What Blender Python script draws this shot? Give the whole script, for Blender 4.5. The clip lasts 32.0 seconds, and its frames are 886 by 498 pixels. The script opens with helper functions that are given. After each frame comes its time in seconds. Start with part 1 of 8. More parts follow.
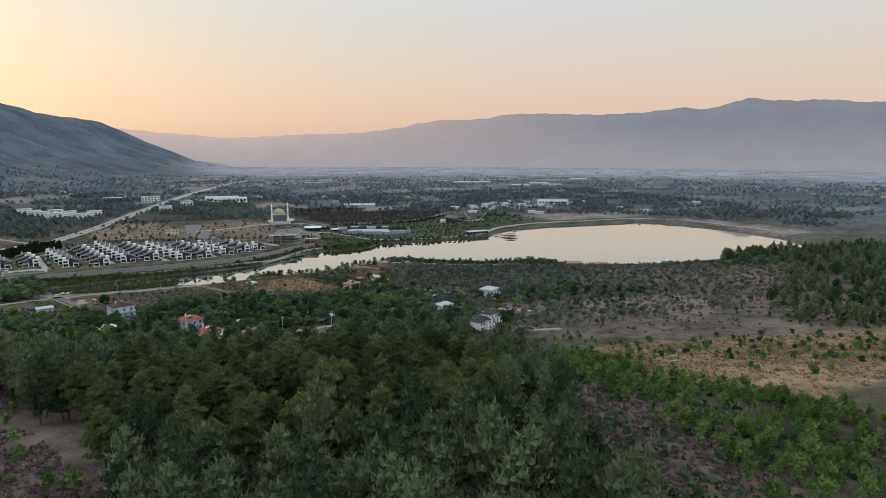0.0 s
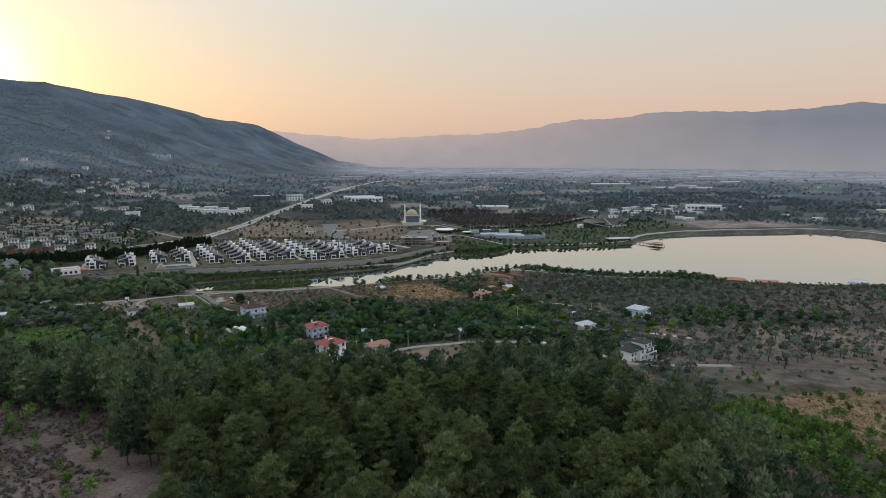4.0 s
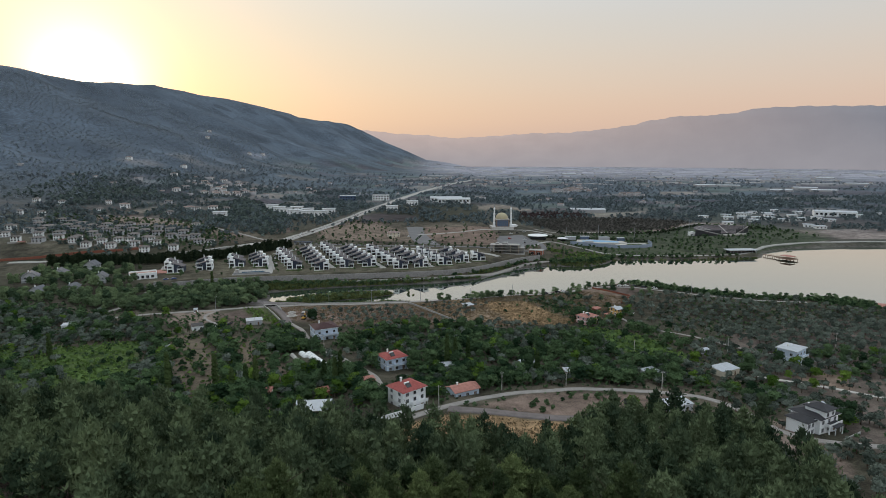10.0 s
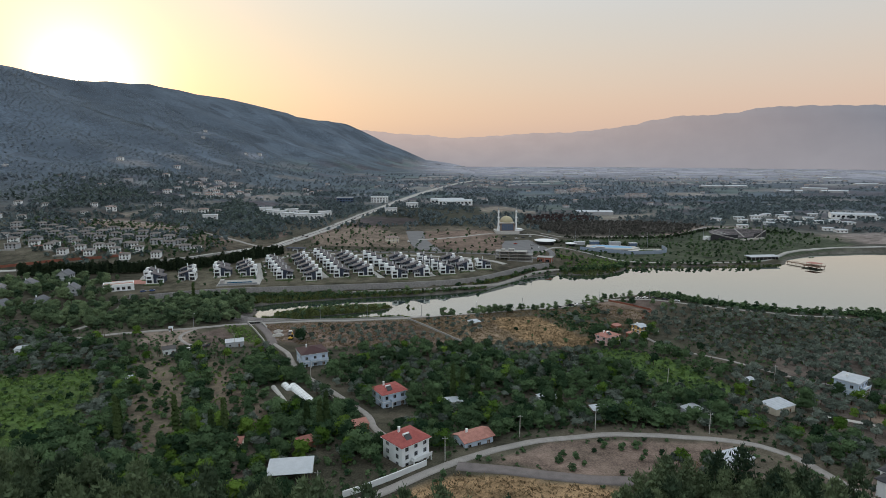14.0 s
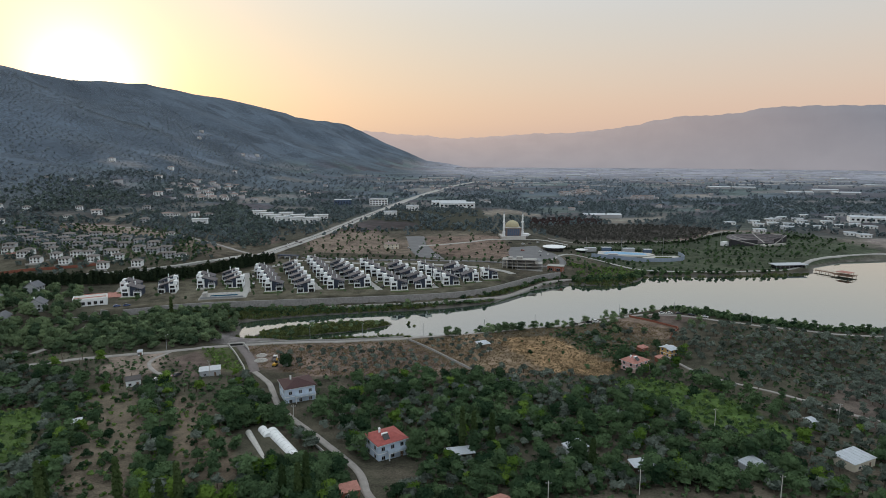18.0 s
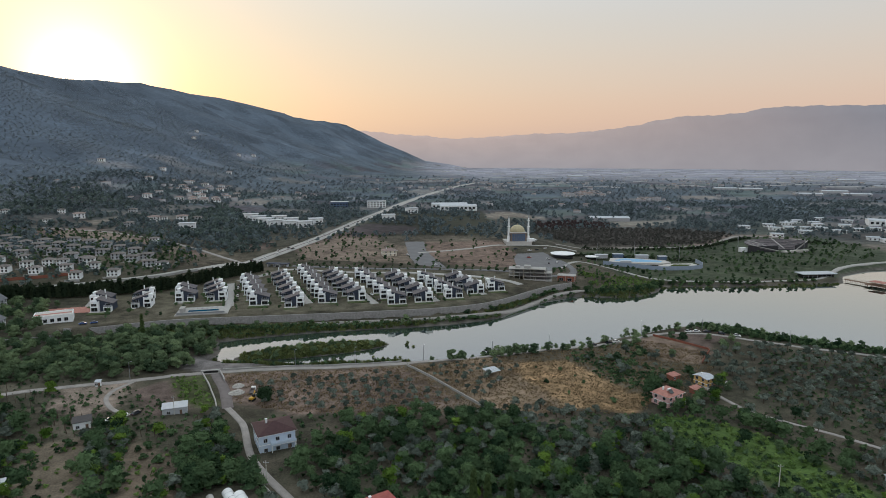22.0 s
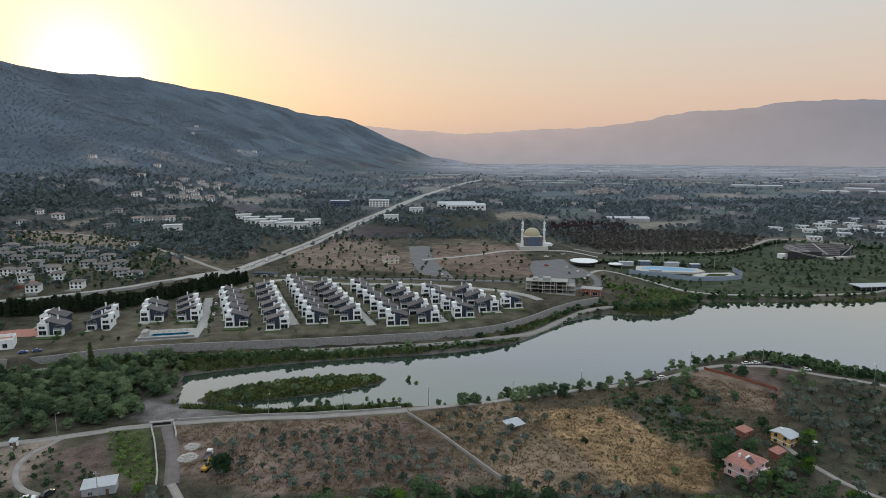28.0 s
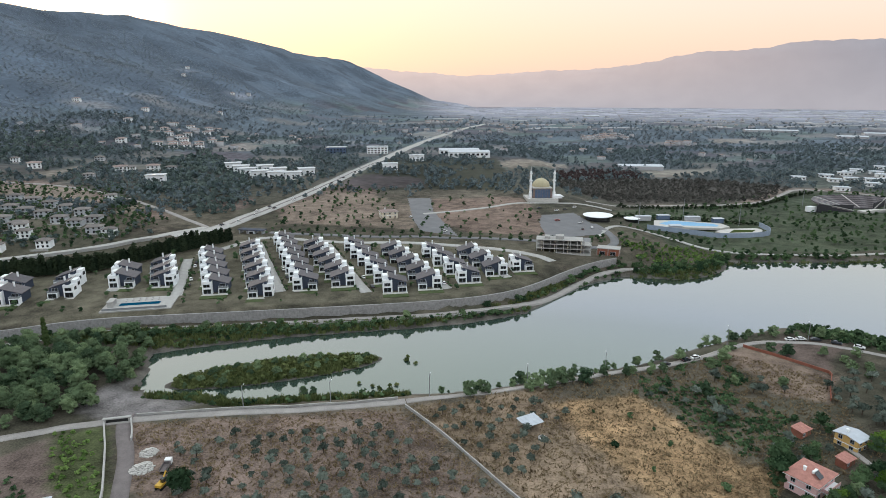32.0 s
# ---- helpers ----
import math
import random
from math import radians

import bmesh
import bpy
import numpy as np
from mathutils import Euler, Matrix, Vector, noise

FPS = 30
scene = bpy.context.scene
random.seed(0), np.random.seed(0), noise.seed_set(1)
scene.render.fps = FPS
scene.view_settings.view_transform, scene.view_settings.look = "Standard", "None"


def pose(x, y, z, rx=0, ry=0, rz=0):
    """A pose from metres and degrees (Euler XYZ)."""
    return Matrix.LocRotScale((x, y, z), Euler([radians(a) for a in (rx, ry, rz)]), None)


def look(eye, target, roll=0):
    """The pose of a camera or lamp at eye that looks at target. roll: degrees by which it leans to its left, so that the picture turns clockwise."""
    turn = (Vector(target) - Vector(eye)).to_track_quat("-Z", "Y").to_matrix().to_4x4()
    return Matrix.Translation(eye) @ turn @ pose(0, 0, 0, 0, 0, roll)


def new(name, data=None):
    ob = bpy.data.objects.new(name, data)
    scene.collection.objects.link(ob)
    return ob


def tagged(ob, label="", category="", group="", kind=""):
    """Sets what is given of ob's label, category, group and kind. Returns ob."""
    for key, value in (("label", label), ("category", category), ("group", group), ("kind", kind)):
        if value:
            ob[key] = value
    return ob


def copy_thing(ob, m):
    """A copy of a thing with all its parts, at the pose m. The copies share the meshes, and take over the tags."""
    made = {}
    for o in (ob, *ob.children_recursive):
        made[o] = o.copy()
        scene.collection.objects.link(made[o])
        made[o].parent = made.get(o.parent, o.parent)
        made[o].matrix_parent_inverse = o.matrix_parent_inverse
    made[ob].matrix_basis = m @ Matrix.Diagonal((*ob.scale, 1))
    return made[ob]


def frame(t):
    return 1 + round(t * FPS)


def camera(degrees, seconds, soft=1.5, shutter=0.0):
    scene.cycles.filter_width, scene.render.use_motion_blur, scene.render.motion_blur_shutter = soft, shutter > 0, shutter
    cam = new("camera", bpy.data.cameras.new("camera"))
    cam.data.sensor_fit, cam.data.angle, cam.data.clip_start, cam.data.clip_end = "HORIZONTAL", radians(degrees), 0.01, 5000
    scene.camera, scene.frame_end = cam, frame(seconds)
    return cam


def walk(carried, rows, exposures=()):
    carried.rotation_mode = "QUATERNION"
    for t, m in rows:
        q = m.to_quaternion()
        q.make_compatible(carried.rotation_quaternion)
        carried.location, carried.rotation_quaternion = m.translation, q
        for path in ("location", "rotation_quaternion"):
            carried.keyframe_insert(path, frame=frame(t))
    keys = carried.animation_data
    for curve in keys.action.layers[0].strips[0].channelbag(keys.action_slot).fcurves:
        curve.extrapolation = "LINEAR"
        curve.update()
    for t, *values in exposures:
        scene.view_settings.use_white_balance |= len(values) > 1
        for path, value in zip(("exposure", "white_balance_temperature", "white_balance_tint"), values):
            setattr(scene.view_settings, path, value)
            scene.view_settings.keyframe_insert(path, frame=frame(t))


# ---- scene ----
cam = camera(72.71, 32.0, 0.35)
# seconds, x, y, z, heading to the left of north, pitch up, roll
ROWS = [
    (0, -6.65, -93.61, 110.00, -20.748, -9.177, 0.12),
    (0.5, -5.49, -89.46, 110.00, -19.496, -9.156, 0.12),
    (1, -4.45, -85.24, 110.00, -17.959, -9.164, 0.12),
    (1.5, -3.53, -80.95, 110.00, -15.904, -9.161, 0.11),
    (2, -2.71, -76.58, 110.00, -13.858, -9.145, 0.10),
    (2.5, -2.00, -72.15, 110.00, -11.967, -9.167, 0.10),
    (3, -1.39, -67.66, 110.00, -10.314, -9.139, 0.09),
    (3.5, -0.86, -63.10, 110.00, -9.107, -9.143, 0.08),
    (5.5, 0.44, -44.37, 110.00, -5.315, -9.164, 0.05),
    (6, 0.59, -39.58, 110.00, -3.783, -9.172, 0.04),
    (6.5, 0.69, -34.74, 110.00, -2.937, -9.181, 0.03),
    (7, 0.73, -29.87, 110.00, -2.384, -9.208, 0.03),
    (7.5, 0.72, -24.97, 110.00, -1.567, -9.226, 0.02),
    (8, 0.66, -20.04, 110.00, -1.156, -9.231, 0.01),
    (8.5, 0.56, -15.08, 110.00, -0.111, -9.259, 0.01),
    (9, 0.43, -10.09, 110.00, 0.018, -9.260, 0.00),
    (9.5, 0.26, -5.09, 110.00, 0.013, -9.243, 0.00),
    (10, 0.06, -0.06, 110.00, -0.006, -9.262, 0.00),
    (13, -1.56, 30.39, 110.00, -0.028, -9.259, -0.03),
    (14.5, -2.50, 45.71, 110.00, -0.036, -9.261, -0.03),
    (16.5, -3.77, 66.17, 110.00, -0.035, -9.230, -0.04),
    (18, -4.66, 81.48, 110.00, -0.029, -9.204, -0.04),
    (20, -5.71, 101.83, 110.00, -0.085, -9.159, -0.04),
    (22, -6.55, 122.08, 110.00, -0.100, -9.174, -0.03),
    (22.5, -6.73, 127.12, 110.00, -0.076, -9.551, -0.02),
    (23, -6.89, 132.16, 110.00, -0.042, -9.624, -0.02),
    (25.5, -7.57, 157.30, 110.00, 0.013, -9.582, -0.03),
    (27.5, -7.99, 177.38, 110.00, 0.144, -9.587, -0.05),
    (28, -8.09, 182.41, 110.00, 0.435, -9.574, -0.05),
    (28.5, -8.19, 187.44, 110.00, 0.576, -9.549, -0.05),
    (29.5, -8.42, 197.52, 110.00, 0.599, -9.550, -0.06),
    (30, -8.54, 202.58, 110.00, 0.590, -9.956, -0.07),
    (30.5, -8.68, 207.65, 110.00, 0.615, -11.315, -0.07),
    (31, -8.84, 212.73, 110.00, 0.576, -12.483, -0.07),
    (31.5, -9.01, 217.82, 110.00, 0.580, -13.669, -0.08),
    (32, -9.20, 222.94, 110.00, 0.567, -14.796, -0.08),
]
walk(cam, [(t, Matrix.Translation((x, y, z)) @ pose(0, 0, 0, 90 + pitch, 0, yaw) @ pose(0, 0, 0, 0, 0, roll)) for t, x, y, z, yaw, pitch, roll in ROWS],
     [(0.0, 0.12, 6280, 10), (2.0, 0.05, 6280, 10), (4.0, 0.0, 6280, 10), (29.8, 0.0, 6280, 10), (31.0, 0.32, 6280, 10), (32.0, 0.56, 6280, 10)])

# ---- sky and sun: low sun in haze just over the western ridge ----
SUN_AZ, SUN_EL = -30.0, 5.4          # degrees, clockwise from north (+y), and up
world = bpy.data.worlds.new("sky")
scene.world = world
world.use_nodes = True
wn, wl = world.node_tree.nodes, world.node_tree.links
wn.clear()
w_out, w_bg = wn.new("ShaderNodeOutputWorld"), wn.new("ShaderNodeBackground")
sky = wn.new("ShaderNodeTexSky")
sky.sky_type = "NISHITA"
sky.sun_disc = False
sky.sun_elevation, sky.sun_rotation = radians(SUN_EL), radians(SUN_AZ)
sky.air_density, sky.dust_density, sky.ozone_density = 1.0, 3.0, 1.5
# thick evening haze over the clear sky: peach at the horizon, pale grey-blue higher up, with the sun's aureole
w_co, w_dot, w_sep = wn.new("ShaderNodeTexCoord"), wn.new("ShaderNodeVectorMath"), wn.new("ShaderNodeSeparateXYZ")
sx, sy, sz = math.sin(radians(SUN_AZ)) * math.cos(radians(SUN_EL)), math.cos(radians(SUN_AZ)) * math.cos(radians(SUN_EL)), math.sin(radians(SUN_EL))
w_dot.operation = "DOT_PRODUCT"
w_dot.inputs[1].default_value = (sx, sy, sz)
wl.new(w_co.outputs["Generated"], w_dot.inputs[0])
wl.new(w_co.outputs["Generated"], w_sep.inputs[0])
w_ramp = wn.new("ShaderNodeValToRGB")
w_ramp.color_ramp.interpolation = "B_SPLINE"
for pos_, col in ((0.0, (0.60, 0.47, 0.43)), (0.045, (0.80, 0.55, 0.42)), (0.10, (0.79, 0.62, 0.49)), (0.17, (0.73, 0.67, 0.59)), (0.25, (0.67, 0.69, 0.69)), (0.38, (0.88, 0.96, 1.14)), (0.55, (0.88, 1.06, 1.66)), (1.0, (0.72, 1.06, 2.70))):
    e = w_ramp.color_ramp.elements.new(pos_)
    e.color = (*col, 1)
w_ramp.color_ramp.elements.remove(w_ramp.color_ramp.elements[0])
wl.new(w_sep.outputs["Z"], w_ramp.inputs[0])
w_sum = w_ramp.outputs["Color"]
for power, col in ((4.0, (0.12, 0.06, -0.03)), (9.0, (0.08, 0.055, 0.03)), (60.0, (0.09, 0.015, -0.045)), (230.0, (0.22, 0.20, 0.06)), (400.0, (0.55, 0.75, 0.92))):
    w_max, w_pow, w_mul, w_add = wn.new("ShaderNodeMath"), wn.new("ShaderNodeMath"), wn.new("ShaderNodeVectorMath"), wn.new("ShaderNodeVectorMath")
    w_max.operation, w_pow.operation, w_mul.operation, w_add.operation = "MAXIMUM", "POWER", "SCALE", "ADD"
    wl.new(w_dot.outputs["Value"], w_max.inputs[0])
    w_max.inputs[1].default_value, w_pow.inputs[1].default_value = 0.0, power
    wl.new(w_max.outputs[0], w_pow.inputs[0])
    w_mul.inputs[0].default_value = col
    wl.new(w_pow.outputs[0], w_mul.inputs["Scale"])
    wl.new(w_sum, w_add.inputs[0])
    wl.new(w_mul.outputs[0], w_add.inputs[1])
    w_sum = w_add.outputs[0]
w_clear, w_mix = wn.new("ShaderNodeVectorMath"), wn.new("ShaderNodeMix")
w_clear.operation = "SCALE"
w_clear.inputs["Scale"].default_value = 0.10
wl.new(sky.outputs["Color"], w_clear.inputs[0])
w_mix.data_type = "RGBA"
w_mix.inputs["Factor"].default_value = 0.88
wl.new(w_clear.outputs[0], w_mix.inputs["A"])
wl.new(w_sum, w_mix.inputs["B"])
w_bg.inputs["Strength"].default_value = 1.0
wl.new(w_mix.outputs["Result"], w_bg.inputs["Color"])
wl.new(w_bg.outputs["Background"], w_out.inputs["Surface"])
sun = new("sun", bpy.data.lights.new("sun", "SUN"))
sun.data.energy, sun.data.angle, sun.data.color = 0.8, radians(12), (1.0, 0.78, 0.55)
sun.matrix_world = look((sx * 50, sy * 50, sz * 50 + 200), (0, 0, 200))

# ---- materials ----
def mat(name, color, rough=0.8, metal=0.0, vary=0.25, scale=0.6, fine=6.0, bump=0.0, spec=0.3, rnd=0.0, attr="", wide=0.0):
    """A painted, plastered or natural surface: its colour, uneven at two sizes, with fine relief; rnd: from object to object."""
    m = bpy.data.materials.new(name)
    m.use_nodes = True
    n, l = m.node_tree.nodes, m.node_tree.links
    b = n["Principled BSDF"]
    b.inputs["Roughness"].default_value, b.inputs["Metallic"].default_value = rough, metal
    b.inputs["Specular IOR Level"].default_value = spec
    geo = n.new("ShaderNodeNewGeometry")
    t1, t2 = n.new("ShaderNodeTexNoise"), n.new("ShaderNodeTexNoise")
    for tex, s in ((t1, scale), (t2, fine)):
        tex.inputs["Scale"].default_value, tex.inputs["Detail"].default_value = s, 4.0
        l.new(geo.outputs["Position"], tex.inputs["Vector"])
    add = n.new("ShaderNodeMath")
    add.operation = "ADD"
    l.new(t1.outputs["Fac"], add.inputs[0])
    l.new(t2.outputs["Fac"], add.inputs[1])
    if wide:
        t3, add2 = n.new("ShaderNodeTexNoise"), n.new("ShaderNodeMath")
        t3.inputs["Scale"].default_value, t3.inputs["Detail"].default_value, t3.inputs["Roughness"].default_value = wide, 8.0, 0.65
        l.new(geo.outputs["Position"], t3.inputs["Vector"])
        add2.operation = "MULTIPLY_ADD"
        add2.inputs[1].default_value = 1.3
        l.new(t3.outputs["Fac"], add2.inputs[0])
        l.new(add.outputs[0], add2.inputs[2])
        add = n.new("ShaderNodeMath")
        add.operation = "SUBTRACT"
        add.inputs[1].default_value = 0.65
        l.new(add2.outputs[0], add.inputs[0])
    rng = n.new("ShaderNodeMapRange")
    rng.inputs["From Min"].default_value, rng.inputs["From Max"].default_value = 0.65, 1.35
    rng.inputs["To Min"].default_value, rng.inputs["To Max"].default_value = 1 - vary, 1 + vary
    l.new(add.outputs[0], rng.inputs["Value"])
    last = rng.outputs[0]
    if rnd:
        info = n.new("ShaderNodeObjectInfo")
        r2 = n.new("ShaderNodeMapRange")
        r2.inputs["To Min"].default_value, r2.inputs["To Max"].default_value = 1 - rnd, 1 + rnd
        l.new(info.outputs["Random"], r2.inputs["Value"])
        mul = n.new("ShaderNodeMath")
        mul.operation = "MULTIPLY"
        l.new(last, mul.inputs[0])
        l.new(r2.outputs[0], mul.inputs[1])
        last = mul.outputs[0]
    mix = n.new("ShaderNodeVectorMath")
    mix.operation = "MULTIPLY"
    if attr:
        a = n.new("ShaderNodeAttribute")
        a.attribute_name = attr
        l.new(a.outputs["Color"], mix.inputs[0])
    else:
        mix.inputs[0].default_value = color[:3]
    l.new(last, mix.inputs[1])
    l.new(mix.outputs[0], b.inputs["Base Color"])
    if bump:
        bp = n.new("ShaderNodeBump")
        bp.inputs["Strength"].default_value, bp.inputs["Distance"].default_value = 0.6, bump
        l.new(t2.outputs["Fac"], bp.inputs["Height"])
        l.new(bp.outputs["Normal"], b.inputs["Normal"])
    return m


def leaf_mat(name, dark, light, tint=False):
    """Foliage: dull leaves, from tree to tree and clump to clump between two greens, that let some light through."""
    m = bpy.data.materials.new(name)
    m.use_nodes = True
    n, l = m.node_tree.nodes, m.node_tree.links
    n.clear()
    dark, light = (dark[0] * 0.80, dark[1] * 0.80, dark[2] * 0.86), (light[0] * 0.80, light[1] * 0.80, light[2] * 0.86)
    out, dif, tra, mixs = n.new("ShaderNodeOutputMaterial"), n.new("ShaderNodeBsdfDiffuse"), n.new("ShaderNodeBsdfTranslucent"), n.new("ShaderNodeMixShader")
    mixs.inputs[0].default_value = 0.18
    geo = n.new("ShaderNodeNewGeometry")
    if tint:
        a = n.new("ShaderNodeAttribute")
        a.attribute_name = "tint"
        src = a.outputs["Fac"]
    else:
        src = n.new("ShaderNodeObjectInfo").outputs["Random"]
    w = n.new("ShaderNodeMath")
    w.operation = "MULTIPLY_ADD"
    w.inputs[1].default_value = 0.22
    l.new(geo.outputs["Random Per Island"], w.inputs[0])
    w2 = n.new("ShaderNodeMath")
    w2.operation = "MULTIPLY"
    w2.inputs[1].default_value = 0.78
    l.new(src, w2.inputs[0])
    l.new(w2.outputs[0], w.inputs[2])
    ramp = n.new("ShaderNodeMix")
    ramp.data_type = "RGBA"
    ramp.inputs["A"].default_value, ramp.inputs["B"].default_value = (*dark, 1), (*light, 1)
    l.new(w.outputs[0], ramp.inputs["Factor"])
    l.new(ramp.outputs["Result"], dif.inputs["Color"])
    l.new(ramp.outputs["Result"], tra.inputs["Color"])
    l.new(dif.outputs[0], mixs.inputs[1])
    l.new(tra.outputs[0], mixs.inputs[2])
    l.new(mixs.outputs[0], out.inputs["Surface"])
    return m


GROUND = mat("earth_and_grass", (0, 0, 0), 0.95, vary=0.6, scale=0.16, fine=1.7, bump=0.3, spec=0.1, attr="cover", wide=0.022)


def far_land(name):
    """Groves, orchards and fields seen from far: plots of uneven tone, dotted with crowns where they are planted."""
    m = bpy.data.materials.new(name)
    m.use_nodes = True
    n, l = m.node_tree.nodes, m.node_tree.links
    b = n["Principled BSDF"]
    b.inputs["Roughness"].default_value, b.inputs["Specular IOR Level"].default_value = 0.95, 0.1
    geo, cov = n.new("ShaderNodeNewGeometry"), n.new("ShaderNodeAttribute")
    cov.attribute_name = "cover"

    def cells(scale, turn):
        mp, v = n.new("ShaderNodeMapping"), n.new("ShaderNodeTexVoronoi")
        mp.inputs["Rotation"].default_value, mp.inputs["Scale"].default_value = (0, 0, turn), (scale, scale, scale)
        v.voronoi_dimensions = "2D"
        v.inputs["Scale"].default_value = 1.0
        l.new(geo.outputs["Position"], mp.inputs["Vector"])
        l.new(mp.outputs[0], v.inputs["Vector"])
        return v

    def spread(src, a0, a1, b0, b1):
        r_ = n.new("ShaderNodeMapRange")
        for key, val in (("From Min", a0), ("From Max", a1), ("To Min", b0), ("To Max", b1)):
            r_.inputs[key].default_value = val
        l.new(src, r_.inputs["Value"])
        return r_.outputs[0]

    def maths(op, p, q):
        x_ = n.new("ShaderNodeMath")
        x_.operation = op
        for k, val in enumerate((p, q)):
            if isinstance(val, float):
                x_.inputs[k].default_value = val
            else:
                l.new(val, x_.inputs[k])
        return x_.outputs[0]

    plots, crowns, sep = cells(1 / 75, 0.4), cells(1 / 8.5, 0.2), n.new("ShaderNodeSeparateColor")
    l.new(plots.outputs["Color"], sep.inputs[0])
    tone = spread(sep.outputs[0], 0.0, 1.0, 0.86, 1.16)
    planted = spread(sep.outputs[1], 0.55, 0.75, 1.0, 0.25)
    dots = spread(crowns.outputs["Distance"], 0.30, 0.60, 0.30, 0.0)
    dots = maths("SUBTRACT", 1.0, maths("MULTIPLY", dots, planted))
    big, small = n.new("ShaderNodeTexNoise"), n.new("ShaderNodeTexNoise")
    for tex, sc in ((big, 0.009), (small, 0.07)):
        tex.inputs["Scale"].default_value, tex.inputs["Detail"].default_value, tex.inputs["Roughness"].default_value = sc, 6.0, 0.62
        l.new(geo.outputs["Position"], tex.inputs["Vector"])
    tone = maths("MULTIPLY", maths("MULTIPLY", tone, dots), maths("MULTIPLY", spread(big.outputs["Fac"], 0.3, 0.7, 0.82, 1.20), spread(small.outputs["Fac"], 0.3, 0.7, 0.82, 1.2)))
    mix = n.new("ShaderNodeVectorMath")
    mix.operation = "SCALE"
    l.new(cov.outputs["Color"], mix.inputs[0])
    l.new(tone, mix.inputs["Scale"])
    l.new(mix.outputs[0], b.inputs["Base Color"])
    return m


GROUND_FAR = far_land("plots_groves_and_hillside")
WHITE = mat("white_render", (0.80, 0.81, 0.83), 0.8, vary=0.07, scale=0.4, fine=5)
GREYW = mat("grey_render", (0.42, 0.43, 0.46), 0.85, vary=0.12)
DARKW = mat("anthracite_render", (0.045, 0.056, 0.085), 0.8, vary=0.15)
BLUEW = mat("pale_blue_render", (0.52, 0.60, 0.72), 0.85, vary=0.10, scale=0.5)
CREAM = mat("cream_render", (0.62, 0.56, 0.46), 0.85, vary=0.12)
PINKW = mat("pink_render", (0.70, 0.45, 0.44), 0.85, vary=0.10)
OCHRE = mat("ochre_render", (0.60, 0.38, 0.14), 0.85, vary=0.12)
BRICKW = mat("brick_wall", (0.25, 0.095, 0.065), 0.9, vary=0.25, fine=9)
TILE = mat("red_roof_tiles", (0.32, 0.085, 0.078), 0.8, vary=0.3, scale=0.8, fine=7, bump=0.05)
TILE_OLD = mat("weathered_red_roof_tiles", (0.38, 0.18, 0.15), 0.85, vary=0.3, scale=0.8, fine=7, bump=0.05)
TILE_DARK = mat("dark_maroon_roof_tiles", (0.055, 0.025, 0.028), 0.7, vary=0.25, scale=0.8, fine=7, bump=0.04)
ROOFG = mat("grey_brown_shingle_roof", (0.17, 0.15, 0.155), 0.65, vary=0.2, scale=0.7, fine=5, rnd=0.12)
ROOFV = mat("dark_villa_shingles", (0.085, 0.078, 0.088), 0.65, vary=0.2, scale=0.7, fine=5, rnd=0.15)
ROOFE = mat("grey_brown_shingles", (0.15, 0.135, 0.13), 0.7, vary=0.15, scale=0.7, fine=5, rnd=0.2)
SLATE = mat("grey_brown_stone", (0.20, 0.15, 0.135), 0.8, vary=0.15, scale=0.5)
TILE_FAR = mat("grey_brown_roof_tiles", (0.26, 0.20, 0.185), 0.85, vary=0.25, scale=0.05, fine=1)
# white walls of far buildings, haze put in as a duller colour
HAZYW = mat("haze_dulled_render", (0.40, 0.40, 0.42), 0.9, vary=0.2, scale=0.02)
LAWNM = mat("mown_lawn", (0.068, 0.088, 0.04), 0.95, vary=0.3, scale=0.4, fine=4, spec=0.1)
PARKW = mat("blue_grey_park_wall", (0.27, 0.32, 0.41), 0.8, vary=0.15)
SLATEBL = mat("blue_grey_slates", (0.12, 0.125, 0.145), 0.6, vary=0.2, fine=6)
ROOFD = mat("dark_shingle_roof", (0.035, 0.035, 0.042), 0.6, vary=0.25, fine=6)
TIN = mat("light_sheet_metal", (0.44, 0.47, 0.52), 0.45, 0.2, vary=0.12)
RUST = mat("rusty_sheet_metal", (0.28, 0.12, 0.10), 0.7, 0.2, vary=0.3)
CONC = mat("concrete", (0.36, 0.35, 0.34), 0.9, vary=0.2, scale=0.5, fine=5, bump=0.02)
STONE = mat("grey_stone_wall", (0.27, 0.26, 0.26), 0.9, vary=0.35, scale=0.8, fine=3.5, bump=0.05)
ASPH = mat("asphalt", (0.15, 0.15, 0.16), 0.85, vary=0.18, scale=0.15, fine=3)
TRACKM = mat("pale_gravel", (0.29, 0.27, 0.26), 0.95, vary=0.22, scale=0.3, fine=3, bump=0.03)
GRAVD = mat("dark_gravel", (0.16, 0.14, 0.14), 0.95, vary=0.25, scale=0.4, fine=4, bump=0.03)
PAVE = mat("pale_paving", (0.48, 0.46, 0.44), 0.85, vary=0.12, scale=0.4, fine=3)
GLASS = mat("dark_window_glass", (0.012, 0.014, 0.018), 0.08, vary=0.1, spec=0.7)
BLUEGL = mat("blue_grey_curtain_glass", (0.10, 0.14, 0.22), 0.2, vary=0.2, spec=0.6)
GOLD = mat("pale_gold_dome", (0.42, 0.375, 0.25), 0.6, 0.05, vary=0.12)
LEADM = mat("grey_metal", (0.30, 0.31, 0.33), 0.5, 0.5, vary=0.15)
WOOD = mat("weathered_timber", (0.16, 0.10, 0.07), 0.85, vary=0.3, fine=8)
POOLM = mat("blue_pool_water", (0.004, 0.055, 0.11), 0.5, vary=0.15, spec=0.0)
